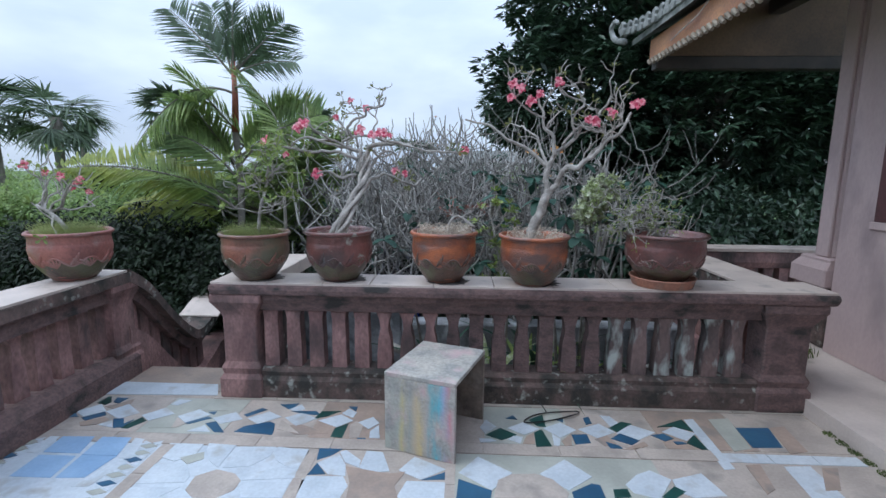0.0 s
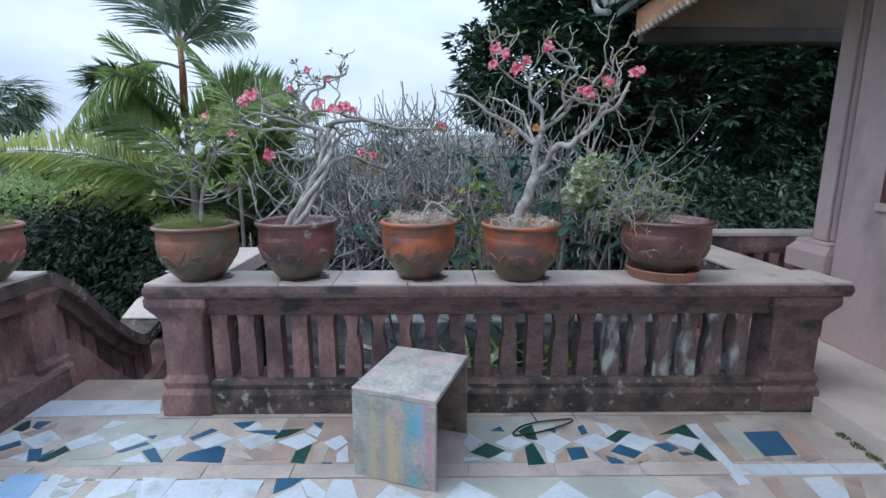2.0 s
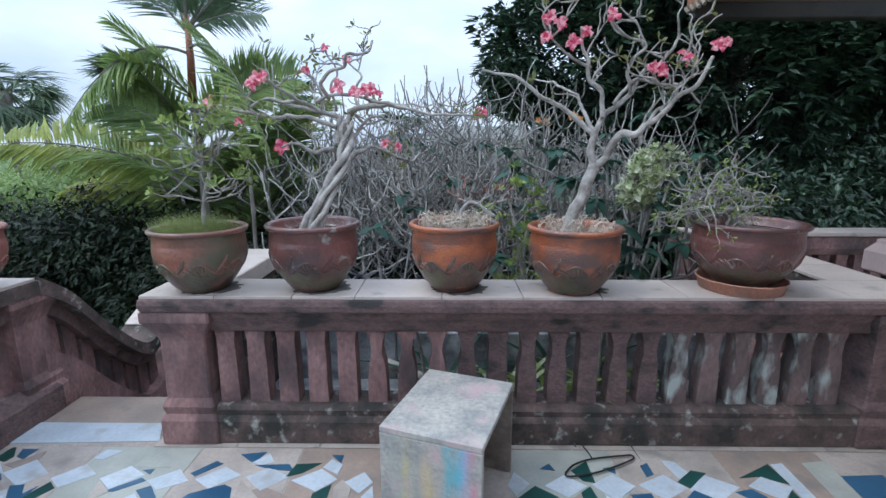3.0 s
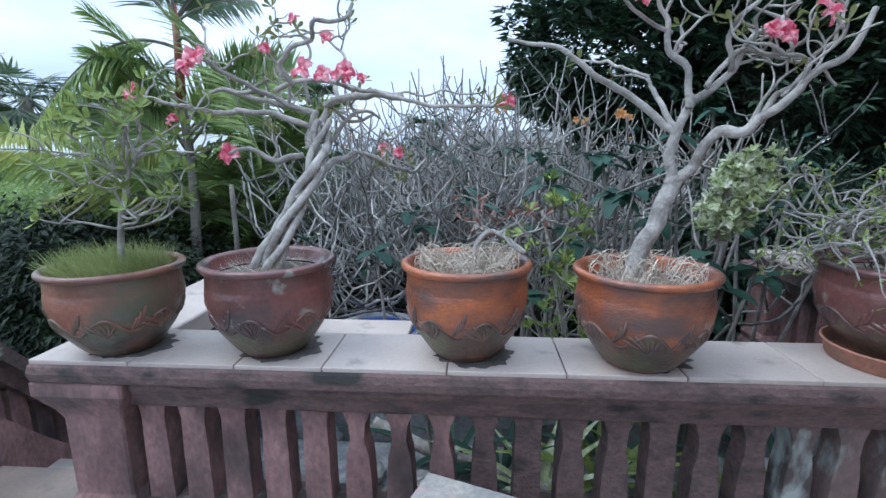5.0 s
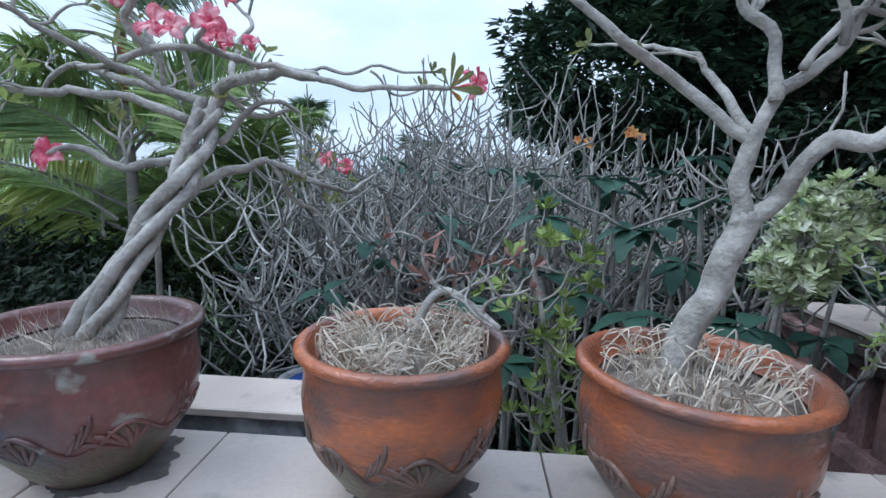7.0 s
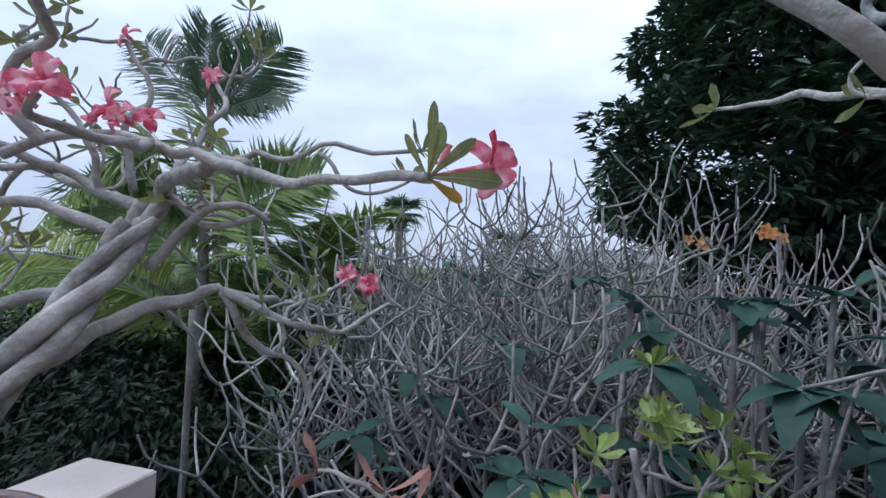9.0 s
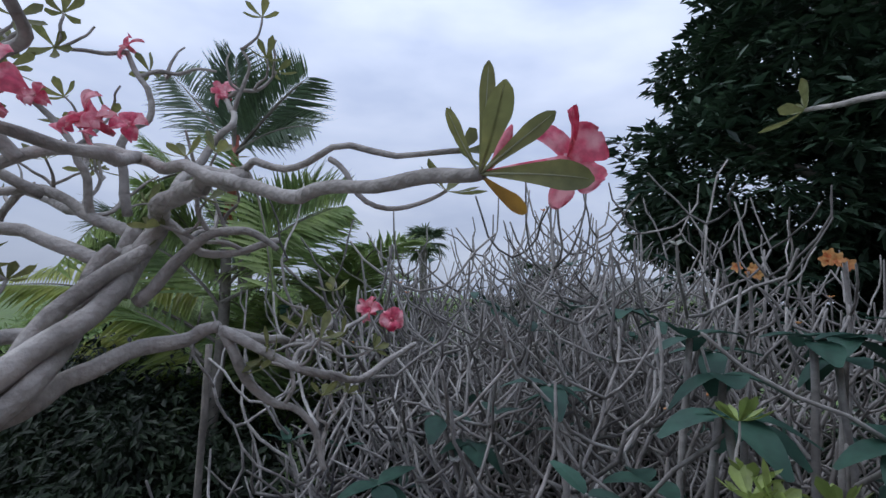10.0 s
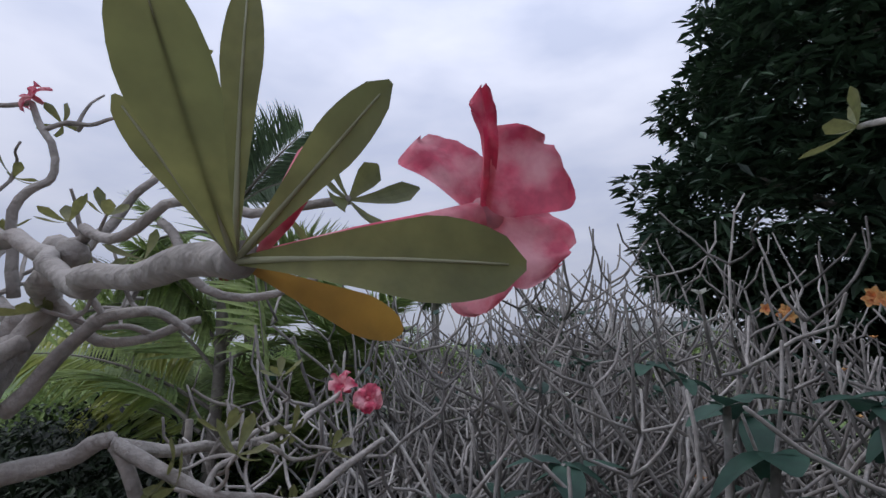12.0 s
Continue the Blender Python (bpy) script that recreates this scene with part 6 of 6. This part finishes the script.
def tile(material, *outline):
    """One cut piece of the mosaic, set into the floor."""
    g = Geo()
    laid[0] += 1
    z = 0.00015 * (laid[0] % 7)
    cx, cy = sum(p[0] for p in outline) / len(outline), sum(p[1] for p in outline) / len(outline)
    s = 0.985
    g.prism([(cx + (x - cx) * s, cy + (y - cy) * s) for x, y in outline], -0.003 + z, 0.001 + z)
    return part("tile", g, material, floor)


def strip(material, x0, x1, y0, y1, step, along="x"):
    """A border of tiles end to end."""
    a, b = (x0, x1) if along == "x" else (y0, y1)
    n = max(1, round((b - a) / step))
    for i in range(n):
        u, w = a + (b - a) * i / n, a + (b - a) * (i + 1) / n
        if along == "x":
            tile(material, (u, y0), (w, y0), (w, y1), (u, y1))
        else:
            tile(material, (x0, u), (x1, u), (x1, w), (x0, w))


for x0, x1, mat in ((-1.53, -0.80, WHITE_TILE), (-0.74, -0.065, BEIGE_TILE), (-0.015, 1.0, GREY_TILE), (-2.30, -1.60, WHITE_TILE), (1.0, 2.13, BEIGE_TILE)):
    g = Geo()
    g.box(x0, x1, 1.80, 2.31, -0.0038, -0.0012)
    part("panel_ground", g, mat, floor)
for i in range(9):
    g = Geo()
    g.box(-2.33 + i * 0.495, -2.338 + (i + 1) * 0.495, 2.42, 2.832, -0.0038, -0.0012)
    part("panel_ground", g, (BEIGE_TILE, GREY_TILE, BEIGE_TILE, TAN_TILE)[i % 4], floor)
strip(BEIGE_TILE, -2.33, 1.36, 2.315, 2.415, 0.42)
strip(BEIGE_TILE, -1.60, 2.12, 2.835, 2.925, 0.40)
strip(BEIGE_TILE, -1.60, -1.53, 1.80, 2.31, 0.25, "y")
strip(BEIGE_TILE, -0.80, -0.74, 1.80, 2.31, 0.25, "y")
strip(BEIGE_TILE, -0.065, -0.015, 1.80, 2.31, 0.25, "y")
strip(WHITE_TILE, 1.40, 2.10, 2.31, 2.39, 0.24)
for x in (-2.33, -1.665):
    for i in range(8):
        y = 1.85 + i * 0.062
        tile(NAVY_TILE if i % 3 == 2 else GREY_TILE, (x - 0.05, y), (x, y - 0.022), (x + 0.05, y + 0.004), (x, y + 0.026))
        tile(WHITE_TILE, (x - 0.05, y + 0.006), (x - 0.002, y + 0.029), (x - 0.05, y + 0.052))
        tile(WHITE_TILE, (x + 0.05, y + 0.01), (x + 0.05, y + 0.056), (x + 0.002, y + 0.031))
for i in range(12):
    for j in range(12):
        x0, y0 = -2.32 + i * 0.37, -2.95 + j * 0.395
        tile((BEIGE_TILE, WHITE_TILE, GREY_TILE)[(i * 5 + j * 3) % 3], (x0, y0), (x0 + 0.362, y0), (x0 + 0.362, y0 + 0.387), (x0, y0 + 0.387))
tile(NAVY_TILE, (-2.28, 2.56), (-2.37, 2.63), (-2.37, 2.55))
tile(WHITE_TILE, (-2.25, 2.56), (-2.16, 2.63), (-2.26, 2.72), (-2.35, 2.62))
tile(NAVY_TILE, (-2.21, 2.52), (-2.13, 2.59), (-2.17, 2.63), (-2.26, 2.55))
tile(GREEN_TILE, (-2.23, 2.71), (-2.22, 2.75), (-2.27, 2.82), (-2.29, 2.82), (-2.30, 2.73))
tile(NAVY_TILE, (-2.16, 2.73), (-2.15, 2.81), (-2.23, 2.81), (-2.21, 2.75))
tile(TAN_TILE, (-2.13, 2.66), (-2.08, 2.73), (-2.10, 2.80), (-2.15, 2.74), (-2.22, 2.69))
tile(WHITE_TILE, (-2.03, 2.55), (-1.95, 2.63), (-2.09, 2.73), (-2.17, 2.63))
tile(WHITE_TILE, (-1.99, 2.45), (-2.05, 2.53), (-2.10, 2.48))
tile(NAVY_TILE, (-1.99, 2.45), (-1.94, 2.46), (-1.93, 2.55), (-1.96, 2.50), (-2.00, 2.56), (-2.06, 2.55))
tile(GREEN_TILE, (-1.94, 2.45), (-1.90, 2.45), (-1.85, 2.54), (-1.90, 2.58), (-1.93, 2.51))
tile(TAN_TILE, (-2.19, 2.46), (-2.11, 2.48), (-2.08, 2.54), (-2.12, 2.57), (-2.23, 2.50))
tile(WHITE_TILE, (-1.84, 2.54), (-1.73, 2.63), (-1.83, 2.70), (-1.92, 2.60))
tile(GREY_TILE, (-1.79, 2.46), (-1.64, 2.47), (-1.71, 2.60), (-1.81, 2.53))
tile(WHITE_TILE, (-1.78, 2.73), (-1.72, 2.80), (-1.81, 2.81), (-1.83, 2.74))
tile(WHITE_TILE, (-1.61, 2.53), (-1.51, 2.63), (-1.61, 2.69), (-1.70, 2.60))
tile(NAVY_TILE, (-1.58, 2.52), (-1.48, 2.59), (-1.51, 2.61), (-1.62, 2.52))
tile(BEIGE_TILE, (-1.63, 2.48), (-1.60, 2.52), (-1.69, 2.59), (-1.66, 2.47))
tile(WHITE_TILE, (-1.41, 2.44), (-1.48, 2.51), (-1.55, 2.44))
tile(NAVY_TILE, (-1.39, 2.44), (-1.33, 2.44), (-1.44, 2.56), (-1.49, 2.53))
tile(NAVY_TILE, (-1.49, 2.63), (-1.49, 2.67), (-1.54, 2.66))
tile(WHITE_TILE, (-1.40, 2.53), (-1.29, 2.59), (-1.37, 2.67), (-1.48, 2.59))
tile(GREY_TILE, (-1.42, 2.68), (-1.50, 2.79), (-1.55, 2.79), (-1.59, 2.75), (-1.60, 2.68))
tile(NAVY_TILE, (-1.28, 2.62), (-1.19, 2.71), (-1.23, 2.73), (-1.31, 2.64))
tile(WHITE_TILE, (-1.18, 2.54), (-1.07, 2.63), (-1.17, 2.69), (-1.27, 2.60))
tile(NAVY_TILE, (-1.05, 2.43), (-1.06, 2.49), (-1.08, 2.55), (-1.12, 2.57), (-1.25, 2.51), (-1.28, 2.45))
tile(TAN_TILE, (-0.93, 2.44), (-0.74, 2.46), (-0.94, 2.56), (-1.02, 2.52))
tile(BEIGE_TILE, (-0.90, 2.45), (-1.06, 2.60), (-1.05, 2.49))
tile(WHITE_TILE, (-0.95, 2.53), (-0.85, 2.62), (-0.96, 2.69), (-1.05, 2.62))
tile(NAVY_TILE, (-1.06, 2.72), (-1.04, 2.74), (-1.02, 2.80), (-1.14, 2.78))
tile(WHITE_TILE, (-1.01, 2.70), (-0.96, 2.73), (-1.00, 2.79), (-1.06, 2.72))
tile(NAVY_TILE, (-0.94, 2.67), (-0.84, 2.66), (-0.88, 2.71), (-1.04, 2.70))
tile(GREEN_TILE, (-0.80, 2.65), (-0.73, 2.72), (-0.85, 2.71), (-0.87, 2.62))
tile(WHITE_TILE, (-0.71, 2.53), (-0.63, 2.61), (-0.72, 2.68), (-0.84, 2.60))
tile(GREEN_TILE, (-0.65, 2.42), (-0.65, 2.58), (-0.72, 2.52), (-0.72, 2.43))
tile(NAVY_TILE, (-0.64, 2.72), (-0.64, 2.78), (-0.70, 2.78))
tile(WHITE_TILE, (-0.64, 2.64), (-0.63, 2.71), (-0.69, 2.75), (-0.72, 2.69))
tile(BEIGE_TILE, (-0.61, 2.42), (-0.56, 2.43), (-0.56, 2.57), (-0.61, 2.61), (-0.64, 2.56))
tile(WHITE_TILE, (-0.52, 2.52), (-0.47, 2.59), (-0.52, 2.66), (-0.60, 2.59))
tile(WHITE_TILE, (-0.50, 2.43), (-0.44, 2.43), (-0.47, 2.57), (-0.51, 2.50))
tile(NAVY_TILE, (-0.56, 2.41), (-0.51, 2.41), (-0.52, 2.43), (-0.57, 2.43))
tile(WHITE_TILE, (0.15, 2.51), (0.22, 2.59), (0.16, 2.67), (0.12, 2.58))
tile(GREEN_TILE, (0.24, 2.45), (0.33, 2.51), (0.24, 2.58), (0.15, 2.50))
tile(WHITE_TILE, (0.37, 2.51), (0.47, 2.58), (0.38, 2.65), (0.28, 2.58))
tile(NAVY_TILE, (0.35, 2.68), (0.33, 2.73), (0.28, 2.69))
tile(GREEN_TILE, (0.46, 2.61), (0.51, 2.60), (0.51, 2.75), (0.42, 2.68))
tile(WHITE_TILE, (0.12, 2.42), (0.21, 2.44), (0.18, 2.46), (0.11, 2.46))
tile(WHITE_TILE, (0.34, 2.42), (0.36, 2.49), (0.31, 2.50), (0.27, 2.46))
tile(TAN_TILE, (0.42, 2.42), (0.43, 2.54), (0.38, 2.50), (0.35, 2.42))
tile(GREEN_TILE, (0.42, 2.39), (0.51, 2.40), (0.48, 2.58), (0.43, 2.54))
tile(WHITE_TILE, (0.57, 2.49), (0.68, 2.58), (0.60, 2.66), (0.49, 2.59))
tile(NAVY_TILE, (0.62, 2.66), (0.63, 2.71), (0.57, 2.70))
tile(WHITE_TILE, (0.52, 2.41), (0.55, 2.41), (0.57, 2.48), (0.53, 2.53))
tile(TAN_TILE, (0.58, 2.41), (0.62, 2.42), (0.64, 2.54), (0.57, 2.46))
tile(NAVY_TILE, (0.64, 2.43), (0.73, 2.45), (0.73, 2.54), (0.64, 2.53))
tile(WHITE_TILE, (0.78, 2.50), (0.90, 2.57), (0.83, 2.66), (0.69, 2.59))
tile(NAVY_TILE, (0.75, 2.64), (0.79, 2.66), (0.79, 2.74), (0.75, 2.72))
tile(WHITE_TILE, (0.89, 2.63), (0.96, 2.65), (0.92, 2.75), (0.86, 2.76))
tile(GREEN_TILE, (0.91, 2.57), (1.03, 2.67), (0.97, 2.69), (0.87, 2.61))
tile(TAN_TILE, (0.80, 2.42), (0.87, 2.45), (0.84, 2.53), (0.76, 2.49))
tile(NAVY_TILE, (0.82, 2.40), (0.89, 2.40), (0.88, 2.43), (0.81, 2.47))
tile(WHITE_TILE, (1.00, 2.49), (1.13, 2.58), (1.01, 2.66), (0.90, 2.56))
tile(NAVY_TILE, (0.95, 2.44), (1.01, 2.49), (0.92, 2.56), (0.85, 2.50))
tile(TAN_TILE, (0.94, 2.39), (1.04, 2.44), (1.03, 2.48), (0.88, 2.39))
tile(NAVY_TILE, (1.15, 2.49), (1.21, 2.52), (1.17, 2.57), (1.09, 2.55))
tile(GREEN_TILE, (1.25, 2.65), (1.36, 2.60), (1.35, 2.74), (1.16, 2.64))
tile(WHITE_TILE, (1.27, 2.50), (1.36, 2.58), (1.26, 2.65), (1.17, 2.59))
tile(NAVY_TILE, (1.20, 2.46), (1.26, 2.47), (1.24, 2.49), (1.19, 2.49))
tile(GREEN_TILE, (1.35, 2.38), (1.34, 2.57), (1.26, 2.48))
tile(WHITE_TILE, (1.34, 2.24), (1.40, 2.25), (1.42, 2.75), (1.36, 2.74))
tile(GREY_TILE, (1.48, 2.41), (1.59, 2.44), (1.64, 2.77), (1.51, 2.75))
tile(NAVY_TILE, (1.60, 2.45), (1.77, 2.46), (1.82, 2.67), (1.62, 2.66))
tile(TAN_TILE, (1.77, 2.40), (1.88, 2.43), (1.92, 2.69), (1.82, 2.67))
tile(SKY_TILE, (-2.18, 2.20), (-1.98, 2.20), (-2.02, 2.36), (-2.20, 2.35))
tile(SKY_TILE, (-1.96, 2.19), (-1.77, 2.19), (-1.81, 2.36), (-1.98, 2.36))
tile(SKY_TILE, (-2.17, 2.00), (-1.96, 2.00), (-1.98, 2.18), (-2.18, 2.18))
tile(SKY_TILE, (-1.94, 2.00), (-1.80, 2.01), (-1.77, 2.19), (-1.96, 2.19))
tile(WHITE_TILE, (-2.26, 2.19), (-2.19, 2.19), (-2.21, 2.35), (-2.27, 2.35))
tile(WHITE_TILE, (-1.75, 2.17), (-1.68, 2.17), (-1.73, 2.35), (-1.79, 2.36))
tile(WHITE_TILE, (-1.81, 1.94), (-1.73, 1.95), (-1.68, 2.16), (-1.75, 2.15))
tile(WHITE_TILE, (-1.45, 2.16), (-1.37, 2.21), (-1.38, 2.32), (-1.57, 2.32), (-1.54, 2.19))
tile(WHITE_TILE, (-1.27, 2.17), (-1.20, 2.12), (-1.20, 2.32), (-1.36, 2.33), (-1.34, 2.27))
tile(WHITE_TILE, (-1.18, 2.12), (-1.05, 2.14), (-0.98, 2.23), (-0.98, 2.32), (-1.18, 2.31))
tile(WHITE_TILE, (-0.94, 2.20), (-0.87, 2.15), (-0.80, 2.14), (-0.79, 2.29), (-0.97, 2.32), (-0.99, 2.29))
tile(WHITE_TILE, (-1.30, 2.00), (-1.30, 2.05), (-1.35, 2.12), (-1.44, 2.16), (-1.54, 2.13), (-1.53, 1.98))
tile(BEIGE_TILE, (-1.21, 1.90), (-1.10, 1.90), (-1.04, 1.96), (-1.04, 2.03), (-1.09, 2.08), (-1.20, 2.11), (-1.28, 2.05), (-1.27, 1.95))
tile(WHITE_TILE, (-0.79, 2.06), (-0.80, 2.13), (-0.91, 2.14), (-1.00, 2.09), (-1.04, 2.03))
tile(WHITE_TILE, (-0.99, 1.91), (-0.80, 1.92), (-0.80, 2.03), (-1.03, 2.02), (-1.03, 1.98))
tile(GREY_TILE, (-1.37, 2.14), (-1.31, 2.19), (-1.34, 2.25), (-1.44, 2.19))
tile(WHITE_TILE, (-1.55, 1.87), (-1.37, 1.88), (-1.30, 1.97), (-1.57, 1.95))
tile(NAVY_TILE, (-0.73, 2.21), (-0.66, 2.26), (-0.61, 2.33), (-0.75, 2.32))
tile(WHITE_TILE, (-0.64, 2.10), (-0.55, 2.09), (-0.57, 2.18), (-0.63, 2.28), (-0.72, 2.19))
tile(NAVY_TILE, (-0.74, 2.09), (-0.65, 2.10), (-0.72, 2.19))
tile(WHITE_TILE, (-0.58, 2.20), (-0.50, 2.16), (-0.50, 2.22), (-0.60, 2.31), (-0.63, 2.29))
tile(WHITE_TILE, (-0.42, 2.12), (-0.34, 2.14), (-0.40, 2.30), (-0.49, 2.31), (-0.50, 2.16))
tile(TAN_TILE, (-0.52, 2.04), (-0.51, 1.92), (-0.27, 1.94), (-0.30, 2.03), (-0.26, 2.14), (-0.34, 2.12), (-0.48, 2.15), (-0.57, 2.17))
tile(WHITE_TILE, (-0.54, 1.92), (-0.52, 2.02), (-0.56, 2.09), (-0.76, 2.08), (-0.74, 1.92))
tile(WHITE_TILE, (-0.18, 2.08), (-0.06, 2.17), (-0.23, 2.27), (-0.30, 2.15))
tile(NAVY_TILE, (-0.06, 2.09), (-0.06, 2.15), (-0.18, 2.08))
tile(WHITE_TILE, (-0.06, 1.95), (-0.06, 2.07), (-0.25, 2.07), (-0.29, 1.93))
tile(WHITE_TILE, (0.16, 2.02), (0.27, 2.16), (0.10, 2.29), (0.00, 2.15))
tile(NAVY_TILE, (-0.01, 1.95), (0.15, 1.96), (0.16, 2.02), (0.00, 2.10))
tile(BEIGE_TILE, (0.50, 1.98), (0.52, 2.02), (0.46, 2.12), (0.38, 2.16), (0.26, 2.15), (0.19, 2.10), (0.16, 1.97))
tile(WHITE_TILE, (0.52, 2.04), (0.66, 2.15), (0.55, 2.29), (0.40, 2.16))
tile(NAVY_TILE, (0.53, 1.98), (0.68, 1.99), (0.68, 2.09), (0.64, 2.10), (0.53, 2.03))
tile(WHITE_TILE, (0.82, 2.04), (0.93, 2.00), (1.04, 2.15), (0.96, 2.22), (0.88, 2.18), (0.80, 2.10))
tile(WHITE_TILE, (1.03, 2.06), (1.09, 2.02), (1.25, 2.04), (1.21, 2.21), (1.04, 2.15))
tile(GREEN_TILE, (0.98, 2.00), (1.07, 2.06), (1.03, 2.10), (0.94, 2.02))
tile(GREEN_TILE, (0.72, 2.00), (0.80, 2.01), (0.80, 2.07), (0.73, 2.06))
tile(TAN_TILE, (1.44, 2.06), (1.50, 2.10), (1.55, 2.30), (1.47, 2.29))
tile(WHITE_TILE, (1.63, 2.04), (1.79, 2.04), (1.80, 2.30), (1.66, 2.29))
tile(TAN_TILE, (1.73, 2.10), (1.81, 2.11), (1.93, 2.29), (1.85, 2.29))
tile(WHITE_TILE, (-2.36, 2.85), (-1.59, 2.88), (-1.67, 3.04), (-2.41, 3.04))

# black coat hanger lying on the floor
hanger = thing("coat_hanger", "black plastic coat hanger lying on the tiles", "coat hanger", (0.54, 2.72, 0.012), 8)
BLACK = paint("black_plastic", (0.012, 0.013, 0.014), (0.008, 0.008, 0.009), 0.4, 8, 60, 0.1)
g = Geo()
ln = smooth_line([(-0.16, -0.05, 0.0), (-0.15, -0.075, 0), (0.0, -0.06, 0), (0.18, 0.0, 0), (0.20, 0.03, 0), (0.16, 0.035, 0), (0.0, 0.03, 0.0), (-0.10, 0.0, 0.0), (-0.16, -0.05, 0)], 4)
g.tube(ln, [0.0045] * len(ln), 6)
part("frame", g, BLACK, hanger, smooth=True)
g = Geo()
ln = smooth_line([(0.0, 0.03, 0.004), (-0.01, 0.06, 0.02), (-0.04, 0.09, 0.05), (-0.07, 0.08, 0.06), (-0.07, 0.06, 0.05)], 4)
g.tube(ln, [0.0035] * len(ln), 6)
part("hook", g, BLACK, hanger, smooth=True)
